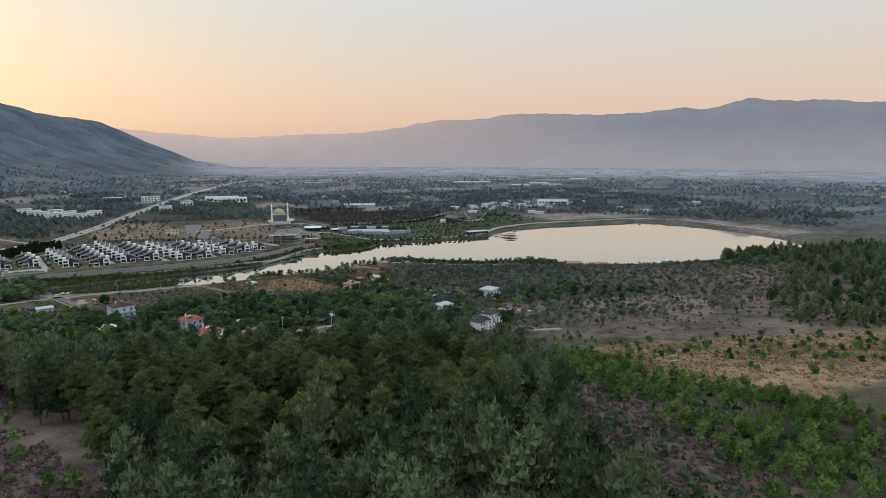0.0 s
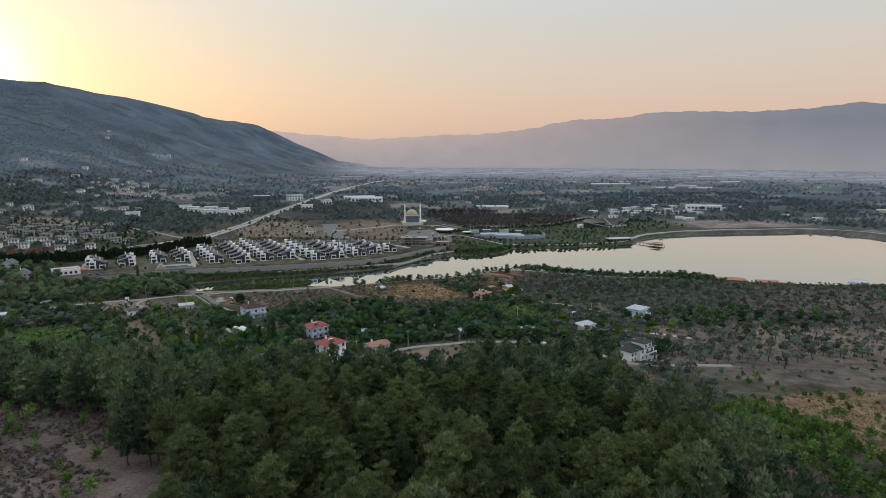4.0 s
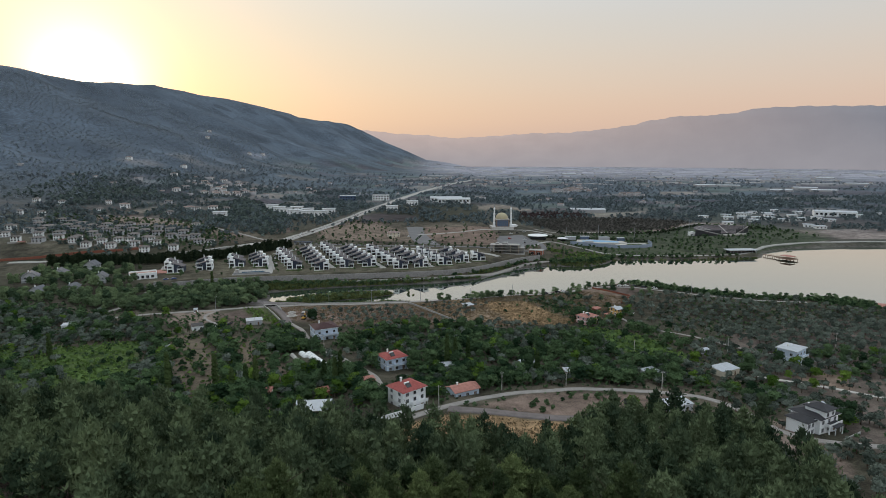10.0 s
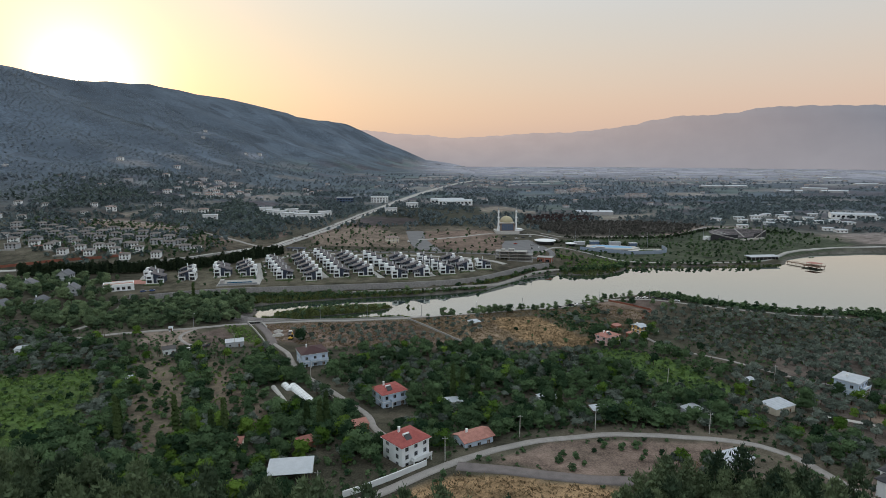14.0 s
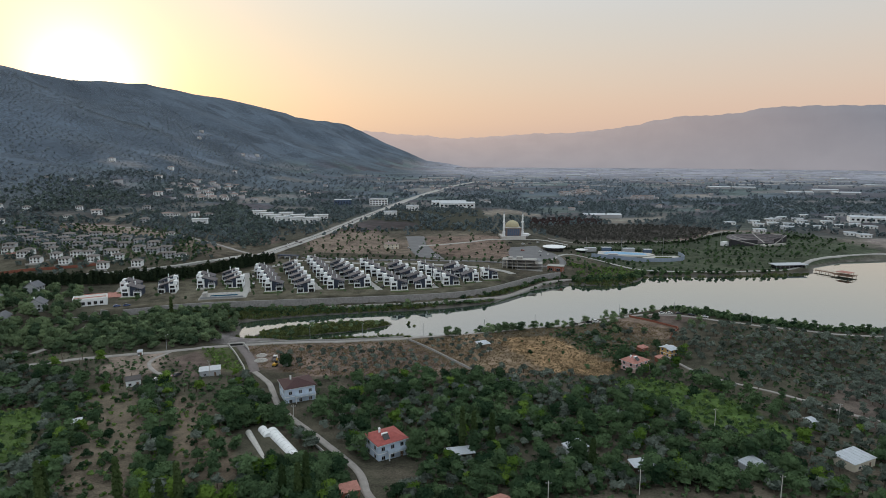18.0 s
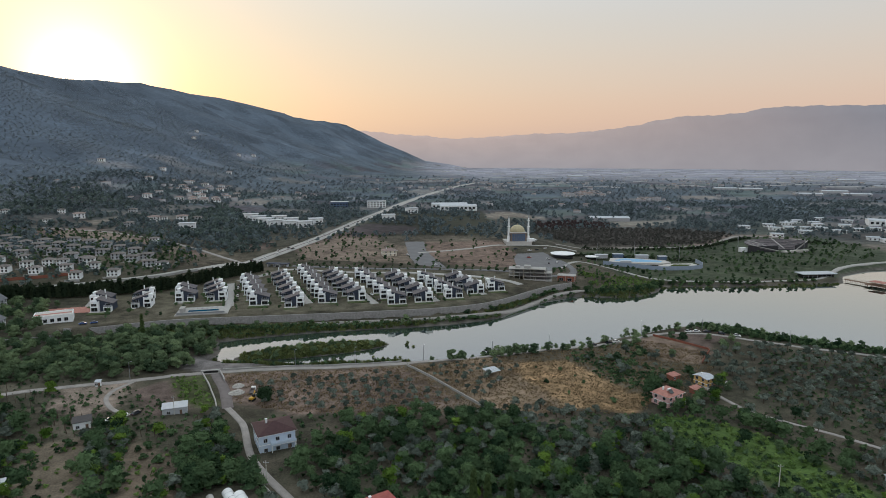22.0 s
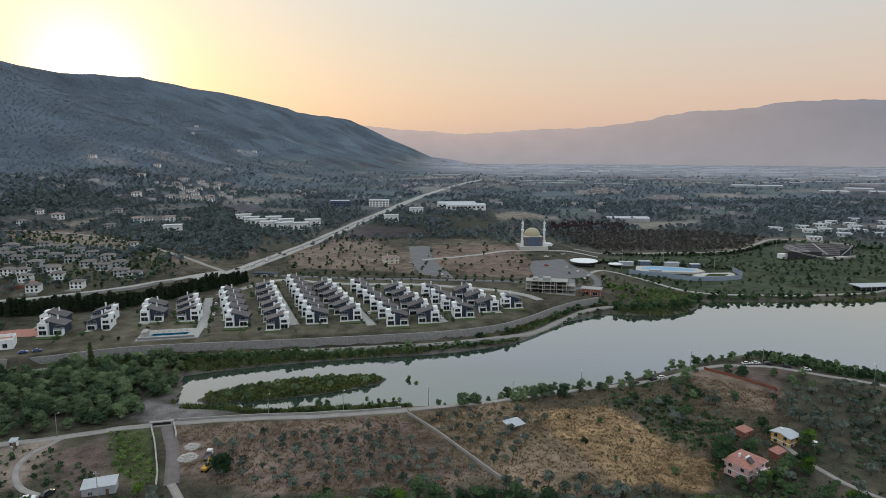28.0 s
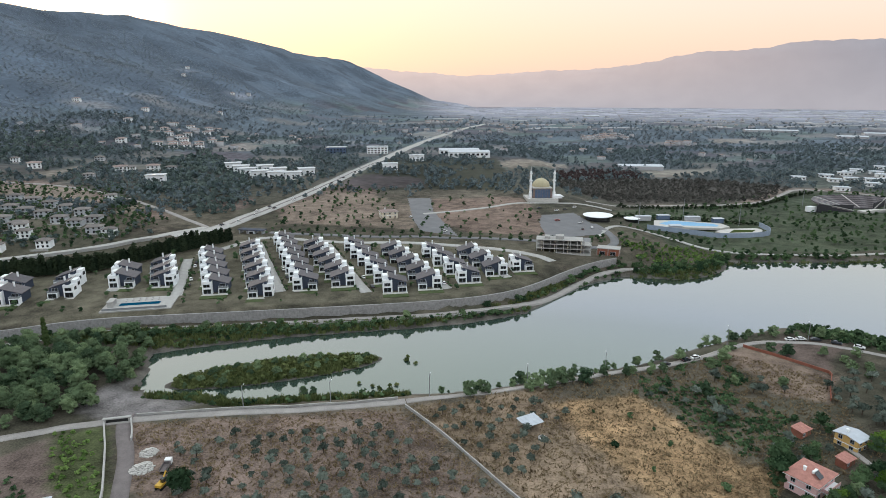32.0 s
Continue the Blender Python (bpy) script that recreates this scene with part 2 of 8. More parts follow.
SLIDE = mat("blue_pool_lining", (0.16, 0.36, 0.58), 0.5, vary=0.15)
BARK = mat("bark", (0.09, 0.065, 0.05), 0.95, vary=0.3, fine=10)
BLACK = mat("black_rubber_and_shade", (0.02, 0.02, 0.02), 0.8, vary=0.1)
YELLOW = mat("yellow_machine_paint", (0.60, 0.36, 0.05), 0.5, vary=0.1)
CARW = mat("white_car_paint", (0.72, 0.72, 0.73), 0.3, vary=0.03, spec=0.5)
CARD = mat("dark_car_paint", (0.03, 0.035, 0.045), 0.25, vary=0.05, spec=0.5)
CARB = mat("blue_car_paint", (0.05, 0.10, 0.28), 0.3, vary=0.05, spec=0.5)
CARR = mat("red_car_paint", (0.35, 0.04, 0.03), 0.3, vary=0.05, spec=0.5)
L_PINE = leaf_mat("pine_needles", (0.033, 0.060, 0.032), (0.24, 0.30, 0.12))
L_PINE_T = leaf_mat("pine_needles_wood", (0.032, 0.058, 0.036), (0.225, 0.285, 0.145), True)
L_OLIVE = leaf_mat("olive_leaves", (0.062, 0.082, 0.064), (0.245, 0.285, 0.228), True)
L_BROAD = leaf_mat("orchard_leaves", (0.016, 0.040, 0.022), (0.15, 0.23, 0.105), True)
L_SCRUB = leaf_mat("bright_shrub_leaves", (0.065, 0.125, 0.03), (0.25, 0.36, 0.11), True)
L_REED = leaf_mat("reeds", (0.06, 0.085, 0.03), (0.21, 0.235, 0.09), True)
# far foliage: distance haze mixed into the leaf colours, paler and bluer
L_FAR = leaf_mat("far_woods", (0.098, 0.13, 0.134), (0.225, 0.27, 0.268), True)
L_MIDW = leaf_mat("haze_tinted_foot_leaves", (0.052, 0.08, 0.072), (0.225, 0.275, 0.24), True)
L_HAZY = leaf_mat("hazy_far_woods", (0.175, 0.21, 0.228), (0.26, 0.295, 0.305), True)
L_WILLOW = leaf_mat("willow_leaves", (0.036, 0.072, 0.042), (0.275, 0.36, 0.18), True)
# hill scrub, its green lightened and greyed by painted haze
L_HILL = leaf_mat("haze_paled_scrub_leaves", (0.225, 0.262, 0.278), (0.30, 0.34, 0.35), True)
L_CYP = leaf_mat("cypress_leaves", (0.02, 0.033, 0.02), (0.055, 0.075, 0.04), True)

water = bpy.data.materials.new("lake_water")
water.use_nodes = True
wm, wk = water.node_tree.nodes, water.node_tree.links
wm.clear()
w_surf, w_body, w_gloss, w_both = wm.new("ShaderNodeOutputMaterial"), wm.new("ShaderNodeBsdfDiffuse"), wm.new("ShaderNodeBsdfGlossy"), wm.new("ShaderNodeMixShader")
w_body.inputs["Color"].default_value = (0.034, 0.054, 0.046, 1)
w_gloss.inputs["Color"].default_value, w_gloss.inputs["Roughness"].default_value = (0.96, 0.97, 0.95, 1), 0.03
wg, wbm, w_lay, w_fr = wm.new("ShaderNodeNewGeometry"), wm.new("ShaderNodeBump"), wm.new("ShaderNodeLayerWeight"), wm.new("ShaderNodeValToRGB")
w_lay.inputs["Blend"].default_value = 0.5
w_fr.color_ramp.elements[0].position, w_fr.color_ramp.elements[0].color = 0.30, (0.16, 0.16, 0.16, 1)
w_fr.color_ramp.elements[1].position, w_fr.color_ramp.elements[1].color = 0.95, (0.88, 0.88, 0.88, 1)
for pos_, k in ((0.50, 0.20), (0.64, 0.31), (0.76, 0.55), (0.86, 0.76)):
    w_fr.color_ramp.elements.new(pos_).color = (k, k, k, 1)
wk.new(w_lay.outputs["Facing"], w_fr.inputs[0])
wk.new(w_fr.outputs["Color"], w_both.inputs[0])
wk.new(w_body.outputs[0], w_both.inputs[1])
wk.new(w_gloss.outputs[0], w_both.inputs[2])
wk.new(w_both.outputs[0], w_surf.inputs["Surface"])
# calm in the sheltered inlet, rippled in drifting streaks on the open lake
wx, wr, w_st, w_map, wt, w_amp = wm.new("ShaderNodeSeparateXYZ"), wm.new("ShaderNodeMapRange"), wm.new("ShaderNodeTexNoise"), wm.new("ShaderNodeMapping"), wm.new("ShaderNodeTexNoise"), wm.new("ShaderNodeMath")
wt.inputs["Scale"].default_value, wt.inputs["Detail"].default_value = 0.5, 3
wr.inputs["From Min"].default_value, wr.inputs["From Max"].default_value = -40.0, 240.0
wr.inputs["To Min"].default_value, wr.inputs["To Max"].default_value = 0.012, 0.11
w_map.inputs["Scale"].default_value = (0.006, 0.022, 1.0)
w_st.inputs["Scale"].default_value, w_st.inputs["Detail"].default_value = 1.0, 4
w_amp.operation = "MULTIPLY"
wbm.inputs["Distance"].default_value = 0.06
wk.new(wg.outputs["Position"], wx.inputs[0])
wk.new(wg.outputs["Position"], w_map.inputs["Vector"])
wk.new(w_map.outputs[0], w_st.inputs["Vector"])
wk.new(wx.outputs["X"], wr.inputs["Value"])
wk.new(wr.outputs[0], w_amp.inputs[0])
wk.new(w_st.outputs["Fac"], w_amp.inputs[1])
wk.new(w_amp.outputs[0], wbm.inputs["Strength"])
wk.new(wg.outputs["Position"], wt.inputs["Vector"])
wk.new(wt.outputs["Fac"], wbm.inputs["Height"])
wk.new(wbm.outputs["Normal"], w_gloss.inputs["Normal"])

# ---- the lie of the land ----
LAKE = np.array([(-138, 461), (-125, 467), (-90, 478), (-60, 485), (-26, 491), (1, 498), (30, 511), (46, 533), (72, 560), (96, 574), (128, 568), (148, 574),
                 (165, 588), (173, 603), (202, 607), (250, 606), (302, 611), (333, 620), (352, 650), (400, 678), (468, 690), (560, 688), (628, 690), (668, 615),
                 (680, 491), (650, 400), (540, 372), (427, 368), (377, 376), (344, 390), (319, 402), (300, 432), (267, 436), (236, 440), (212, 454), (194, 466),
                 (180, 480), (163, 489), (149, 492), (132, 485), (119, 478), (90, 463), (75, 454), (37, 441), (3, 429), (-25, 426), (-58, 423), (-84, 419),
                 (-100, 424), (-116, 424), (-128, 429), (-131, 445)], float)
WALL = [(-225, 462), (-207, 468), (-188, 478), (-166, 485), (-116, 492), (-63, 500), (-8, 510), (22, 522), (42, 540), (59, 560), (80, 580), (98, 590)]
WALL_X, WALL_Y = [-900, -300, -225, *[p[0] for p in WALL[1:]], 150], [470, 440, 455, *[p[1] for p in WALL[1:]], 640]
PROF_S = [-500, -100, 0, 40, 68, 85, 110, 137, 156, 180, 210, 240, 280, 330, 380, 430, 9000]
PROF_Z = [60, 56, 52, 48, 44, 41, 35, 28, 23, 19, 16.5, 13.5, 9.5, 7, 5.2, 4.6, 4.6]
HILL_A = [-80, -50, -35.2, -31.7, -27.8, -25.4, -22, -19.9, -17.4, -14.5, -13.6, -11.6, -9.6, -8.3, -7.5, -5.5, -3.4, -1.6, 0.8, 3]
HILL_E = [8.0, 7.6, 6.18, 5.47, 5.42, 5.36, 4.71, 4.49, 3.97, 3.34, 2.95, 2.68, 2.5, 2.1, 1.74, 0.72, -0.06, -0.84, -1.16, -1.5]
HILL_RA, HILL_R0, HILL_R1 = [-80, -50, -36, -31, -25, -20, -13, -7.7, 0, 3], [650, 700, 780, 850, 980, 1200, 1800, 2500, 3400, 3600], [2000, 2200, 2500, 2650, 3000, 3300, 3800, 4100, 4100, 4100]


def smooth(t):
    t = np.clip(t, 0, 1)
    return t * t * (3 - 2 * t)


def wave(x, y, s, k=0.0):
    """Soft unevenness of about s metres across, between -1 and 1."""
    return (np.sin(x / s * 1.7 + 1.3 * np.sin(y / s * 1.1 + k) + k) + np.sin(y / s * 1.9 + 1.7 * np.sin(x / s * 0.8 + 2 * k)) + np.sin((x + y) / s * 0.9 + 3 * k)) / 3


def inside(poly, x, y):
    """How far (x, y) lies inside an outline, in metres; negative outside."""
    poly = np.asarray(poly, float)
    best, odd = np.full(np.shape(x), 1e9), np.zeros(np.shape(x), bool)
    for (ax, ay), (bx, by) in zip(poly, np.roll(poly, -1, 0)):
        dx, dy = bx - ax, by - ay
        u = np.clip(((x - ax) * dx + (y - ay) * dy) / (dx * dx + dy * dy), 0, 1)
        best = np.minimum(best, np.hypot(x - ax - u * dx, y - ay - u * dy))
        cross = (ay > y) != (by > y)
        odd ^= cross & (x < ax + (y - ay) * dx / (dy if dy else 1e-9))
    return np.where(odd, best, -best)


def zg(x, y):
    """The height of the ground."""
    x, y = np.asarray(x, float), np.asarray(y, float)
    z = np.interp(y + 0.25 * np.clip(x, -350, 350), PROF_S, PROF_Z)
    z = z + 15 * np.exp(-((x - 430) / 90) ** 2 - ((y - 250) / 80) ** 2) + 6 * np.exp(-((x - 600) / 120) ** 2 - ((y - 300) / 60) ** 2)
    z = z - 2.3 * np.exp(-((x + 24) / 32) ** 2 - ((y - 266) / 22) ** 2)
    z = z - 2.2 * smooth((x - 40) / 40) * smooth((y - 330) / 35) * (1 - smooth((x - 300) / 60))
    north = smooth((y - np.interp(x, WALL_X, WALL_Y)) / 3)
    west = 1 - smooth((x - 100) / 60)
    z = z + north * west * (3.4 + 0.017 * np.clip(y - 560, 0, 400)) + north * west * 0.04 * np.clip(-190 - x, 0, 250) * smooth((y - 540) / 80)
    road = smooth((y - np.interp(x, WALL_X, WALL_Y) + 16) / 8) * (1 - north) * west
    z = z * (1 - road) + 2.9 * road
    a, r = np.degrees(np.arctan2(x, y - 70)), np.hypot(x, y - 70)
    r0, r1 = np.interp(a, HILL_RA, HILL_R0), np.interp(a, HILL_RA, HILL_R1)
    top = 110 + r1 * np.tan(np.radians(np.interp(a, HILL_A, HILL_E)))
    u = (r - r0) / (r1 - r0)
    rise = np.clip(top - 15, 0, None) * np.clip(u, 0, 1) ** 1.55 * (1 - 0.5 * smooth((u - 1) * 2))
    rough = smooth((u - 0.12) * 3) * smooth((1.0 - u) * 6) * (14 * wave(x, y, 110, 1) + 30 * wave(x, y, 260, 2)) * np.clip(top / 250, 0, 1)
    z = z + np.where((a > -95) & (a < 3), rise + rough, 0)
    z = z + 0.35 * wave(x, y, 14) + 0.15 * wave(x, y, 5, 2)
    sd = inside(LAKE, x, y)
    z = np.where(sd > 0, -0.25 - 0.15 * np.minimum(sd, 20), np.minimum(z, 0.25 - sd * 0.4))
    e = ((x + 78) * 0.955 + (y - 445) * 0.30) / 41, (-(x + 78) * 0.30 + (y - 445) * 0.955) / 9
    return np.maximum(z, 1.1 * (1 - e[0] ** 2 - e[1] ** 2) + 0.1)


def parcel(x, y, size):
    """Which plot of land (x, y) lies in: a number from 0 to 1 that is the plot's own, and how far its edge is."""
    u, v = (0.95 * x + 0.31 * y) / size, (-0.31 * x + 0.95 * y) / (size * 0.75)
    iu, iv = np.floor(u), np.floor(v)
    first, second, own = np.full(np.shape(x), 9.0), np.full(np.shape(x), 9.0), np.zeros(np.shape(x))
    for a in (-1, 0, 1):
        for b in (-1, 0, 1):
            h = np.sin((iu + a) * 127.1 + (iv + b) * 311.7) * 43758.5453
            h1, h2 = h - np.floor(h), h * 7.3 - np.floor(h * 7.3)
            d = np.hypot(iu + a + 0.15 + 0.7 * h1 - u, iv + b + 0.15 + 0.7 * h2 - v)
            second = np.where(d < first, first, np.minimum(second, d))
            own = np.where(d < first, h1, own)
            first = np.minimum(first, d)
    return own, (second - first) * size / 2


def z1(x, y):
    return float(zg(x, y))


def mesh_np(name, v, f, mats=(), tint=None, cols=None):
    """A mesh from an array of points and one of faces with equal corners."""
    me = bpy.data.meshes.new(name)
    v, f = np.ascontiguousarray(v, np.float32), np.ascontiguousarray(f, np.int32)
    me.vertices.add(len(v))
    me.vertices.foreach_set("co", v.ravel())
    me.loops.add(f.size)
    me.loops.foreach_set("vertex_index", f.ravel())
    me.polygons.add(len(f))
    me.polygons.foreach_set("loop_start", np.arange(0, f.size, f.shape[1], dtype=np.int32))
    me.update(calc_edges=True)
    if tint is not None:
        me.attributes.new("tint", "FLOAT", "POINT").data.foreach_set("value", np.ascontiguousarray(tint, np.float32))
    if cols is not None:
        c = np.ones((len(v), 4), np.float32)
        c[:, :3] = cols
        me.attributes.new("cover", "FLOAT_COLOR", "POINT").data.foreach_set("color", c.ravel())
    for m in mats:
        me.materials.append(m)
    return me


# what covers the ground: outlines of plots, with their colour
SOIL, DRY, GOLDEN, GREEN, SCRUB, BARE = (0.145, 0.108, 0.088), (0.22, 0.162, 0.125), (0.37, 0.245, 0.125), (0.075, 0.135, 0.03), (0.048, 0.05, 0.032), (0.26, 0.215, 0.18)
MEADOWPOLY = [(66, 352), (96, 352), (118, 322), (128, 282), (104, 282), (82, 318)]
PLOTS = [
    (DRY, [(-114, 396), (-26, 407), (6, 362), (-20, 352), (-60, 348), (-98, 362)]),
    ((0.25, 0.185, 0.12), [(-22, 408), (24, 422), (30, 404), (34, 385), (48, 356), (18, 345), (8, 362)]),
    (GOLDEN, [(26, 411), (58, 419), (86, 372), (72, 356), (46, 358), (32, 392)]),
    ((0.115, 0.10, 0.07), [(63, 436), (104, 456), (104, 415), (108, 407), (92, 383), (77, 378), (62, 420)]),
    ((0.23, 0.17, 0.125), [(105, 459), (120, 465), (141, 437), (126, 415), (110, 424)]),
    ((0.085, 0.105, 0.04), [(-133, 389), (-119, 394), (-98, 358), (-102, 353), (-117, 362)]),
    (SOIL, [(-133, 389), (-117, 362), (-108, 352), (-122, 344), (-142, 372)]),
    ((0.20, 0.185, 0.17), [(-137, 405), (-135, 432), (-129, 440), (-116, 426), (-100, 424), (-92, 414), (-104, 402), (-121, 396)]),
    ((0.27, 0.215, 0.165), [(-150, 384), (-172, 374), (-165, 350), (-145, 342), (-138, 356)]),
    (GREEN, MEADOWPOLY),
    ((0.15, 0.122, 0.085), [(-152, 318), (-133, 324), (-112, 285), (-100, 257), (-81, 208), (-88, 203), (-113, 242)]),
    ((0.155, 0.122, 0.085), [(-119, 325), (-96, 310), (-71, 260), (-62, 223), (-81, 239), (-97, 274)]),
    (SOIL, [(-68, 217), (-54, 214), (-47, 184), (-57, 181)]),
    (GOLDEN, [(-22, 182), (2, 203), (20, 202), (46, 196), (46, 176), (10, 170), (-16, 172)]),
    (DRY, [(14, 212), (34, 229), (70, 233), (98, 228), (88, 206), (50, 202)]),
    (GREEN, [(-230, 290), (-182, 290), (-160, 308), (-130, 241), (-126, 214), (-140, 200), (-230, 205)]),
    ((0.27, 0.19, 0.11), [(128, 126), (171, 140), (240, 126), (330, 110), (330, 50), (226, 30), (139, 8), (124, 25), (114, 52), (130, 90)]),
    ((0.125, 0.094, 0.077), [(68, 62), (92, 50), (95, 12), (86, -34), (48, -40), (56, 6)]),
    ((0.15, 0.122, 0.098), [(136, 170), (160, 152), (272, 118), (320, 110), (420, 200), (400, 330), (240, 380), (160, 330)]),
    ((0.215, 0.168, 0.128), [(190, 215), (242, 262), (302, 242), (300, 200), (250, 165), (200, 190)]),
    ((0.19, 0.14, 0.105), [(352, 298), (397, 283), (417, 237), (381, 198), (300, 172), (325, 224)]),
    ((0.15, 0.115, 0.096), [(-110, 132), (-60, 112), (-40, 70), (-16, 24), (-10, -70), (-90, -70), (-160, 60), (-170, 120)]),
    ((0.062, 0.08, 0.045), [(150, 612), (330, 630), (470, 720), (460, 860), (300, 860), (140, 760)]),
    ((0.20, 0.145, 0.11), [(-25, 780), (60, 790), (70, 700), (64, 645), (4, 650), (-20, 690)]),
    ((0.085, 0.075, 0.06), [(108, 850), (113, 908), (170, 965), (305, 967), (371, 888), (308, 815), (243, 800), (161, 796), (136, 825)]),
    ((0.23, 0.185, 0.135), [(69, 994), (77, 1076), (112, 1096), (151, 1112), (137, 1052)]),
    ((0.21, 0.175, 0.13), [(238, 994), (257, 1049), (307, 1070), (320, 1022), (276, 983)]),
    ((0.22, 0.17, 0.13), [(181, 792), (266, 795), (302, 811), (337, 846), (369, 880), (400, 866), (433, 832), (436, 842), (405, 890), (360, 892), (320, 850), (266, 803), (181, 797)]),
    ((0.085, 0.075, 0.05), [(105, 640), (167, 634), (180, 610), (165, 597), (119, 588)]),
    (SCRUB, [(-110, 830), (60, 830), (60, 1100), (-110, 1100)]),
    ((0.115, 0.105, 0.07), [(-225, 470), (-116, 496), (-8, 514), (40, 545), (54, 590), (-40, 640), (-140, 650), (-250, 560)]),
    (DRY, [(-477, 804), (-432, 833), (-339, 783), (-304, 742), (-312, 719), (-405, 745), (-443, 757)]),
    (DRY, [(-269, 708), (-255, 720), (-232, 697), (-242, 675)]),
    (SOIL, [(-232, 768), (-190, 778), (-184, 733), (-219, 714)]),
    ((0.18, 0.135, 0.105), [(-165, 750), (-134, 878), (-83, 832), (-66, 679), (-135, 676)]),
    (DRY, [(-379, 1177), (-369, 1287), (-320, 1228), (-331, 1156)]),
    (SOIL, [(140, 477), (163, 467), (142, 443), (124, 463)]),
    ((0.24, 0.185, 0.145), [(108, 204), (124, 205), (126, 180), (117, 158), (110, 162), (110, 182)]),
    ((0.23, 0.17, 0.12), [(158, 250), (164, 272), (183, 266), (176, 243)]),
    ((0.25, 0.205, 0.15), [(-445, 793), (-365, 799), (-322, 753), (-311, 731), (-378, 732), (-410, 746)]),
    ((0.25, 0.21, 0.155), [(-452, 858), (-445, 931), (-430, 910), (-428, 847)]),
    ((0.22, 0.18, 0.13), [(-281, 704), (-279, 735), (-261, 720), (-261, 690)]),
    ((0.33, 0.28, 0.22), [(-388, 1199), (-358, 1278), (-312, 1214), (-324, 1136)]),
    ((0.13, 0.11, 0.112), [(-411, 1107), (-311, 1130), (-271, 1053), (-295, 997), (-378, 1067)]),
    ((0.085, 0.07, 0.07), [(-124, 877), (-107, 928), (-41, 903), (-33, 842), (-113, 828)]),
    ((0.215, 0.17, 0.125), [(-151, 746), (-121, 816), (-84, 793), (-40, 748), (-33, 660), (-138, 682)]),
    ((0.27, 0.225, 0.165), [(62, 1054), (83, 1098), (168, 1135), (160, 1090), (57, 998)]),
    ((0.28, 0.25, 0.20), [(-92, 1567), (-70, 1693), (-1, 1610), (-2, 1504), (-71, 1473)]),
    ((0.25, 0.22, 0.165), [(253, 1056), (359, 1054), (343, 1017), (243, 1001)]),
    ((0.27, 0.22, 0.165), [(561, 1580), (665, 1582), (586, 1453), (530, 1478)]),
    ((0.25, 0.225, 0.195), [(-743, 1416), (-703, 1462), (-650, 1467), (-672, 1445), (-715, 1403)]),
    ((0.25, 0.225, 0.195), [(-708, 1590), (-714, 1709), (-656, 1637), (-587, 1563), (-628, 1573)]),
    ((0.27, 0.26, 0.25), [(-890, 2240), (-870, 2320), (-840, 2270), (-850, 2220)]),
    ((0.27, 0.26, 0.25), [(-700, 2130), (-690, 2200), (-650, 2260), (-660, 2150)]),
    (BARE, [(480, 720), (640, 720), (700, 760), (620, 830), (500, 800)]),
    (BARE, [(690, 470), (760, 480), (720, 640), (680, 690)]),
]


OPEN = [q for c, q in PLOTS[-18:-2]]          # plots without trees


def planted(P_, size):
    """Trees in the groves and along the edges of plots, none on open fields."""
    own, edge = parcel(P_[:, 0], P_[:, 1], size)
    keep = (own > 0.30) | (edge < 4.0)
    for q in OPEN:
        keep &= inside(q, P_[:, 0], P_[:, 1]) < -2
    return P_[keep]


def cover(x, y, z):
    n1, n2, n3 = wave(x, y, 22, 4), wave(x, y, 60, 7), wave(x, y, 7, 5)
    base = np.array(SCRUB)[None] * (1 + 0.25 * n1[:, None]) + np.array(DRY)[None] * (0.10 + 0.22 * np.clip(n2, 0, 1) + 0.2 * np.clip(n3, 0, 1))[:, None]
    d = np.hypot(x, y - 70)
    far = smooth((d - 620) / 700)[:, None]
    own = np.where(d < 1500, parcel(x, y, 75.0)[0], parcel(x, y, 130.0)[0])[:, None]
    # plot colours of the plain, with the blue of distance haze in them
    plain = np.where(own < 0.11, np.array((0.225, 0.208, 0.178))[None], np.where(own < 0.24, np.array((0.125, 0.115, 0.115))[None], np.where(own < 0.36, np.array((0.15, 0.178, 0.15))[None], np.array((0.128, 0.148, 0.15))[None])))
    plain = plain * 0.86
    # distance haze painted in: the plain pales outward, in faint strips
    plain_haze = (smooth((d - 1900) / 1300) * smooth((np.degrees(np.arctan2(x, y - 70)) + 5) / 7))[:, None]
    plain = plain * (1 - plain_haze) + (np.array((0.385, 0.35, 0.335))[None] * (1 + 0.12 * np.sin(y / 47 + 2 * np.sin(x / 300)) * (np.sin(x / 130 + y / 90) > -0.2))[:, None]) * plain_haze
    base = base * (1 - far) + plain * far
    # western hill: blue-grey distance haze is mixed into its scrub colour
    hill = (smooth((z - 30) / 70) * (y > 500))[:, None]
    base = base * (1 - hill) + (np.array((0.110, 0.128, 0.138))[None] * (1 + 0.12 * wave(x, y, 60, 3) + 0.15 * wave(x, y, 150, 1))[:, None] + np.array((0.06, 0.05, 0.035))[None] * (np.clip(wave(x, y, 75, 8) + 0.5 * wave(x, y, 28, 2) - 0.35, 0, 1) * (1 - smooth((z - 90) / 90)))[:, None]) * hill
    for c, poly in PLOTS:
        k = smooth((inside(poly, x, y) + 1.2 * n3) / 2 + 0.5)[:, None] * (0.82 + 0.18 * n3)[:, None]
        base = base * (1 - k) + np.array(c)[None] * k
    sd = inside(LAKE, x, y)
    k = smooth((sd + 4) / 3)[:, None]
    base = base * (1 - k) + np.array((0.12, 0.11, 0.09))[None] * k
    # far colours also take a bluer haze tint
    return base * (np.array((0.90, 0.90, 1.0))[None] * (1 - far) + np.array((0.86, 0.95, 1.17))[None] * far)


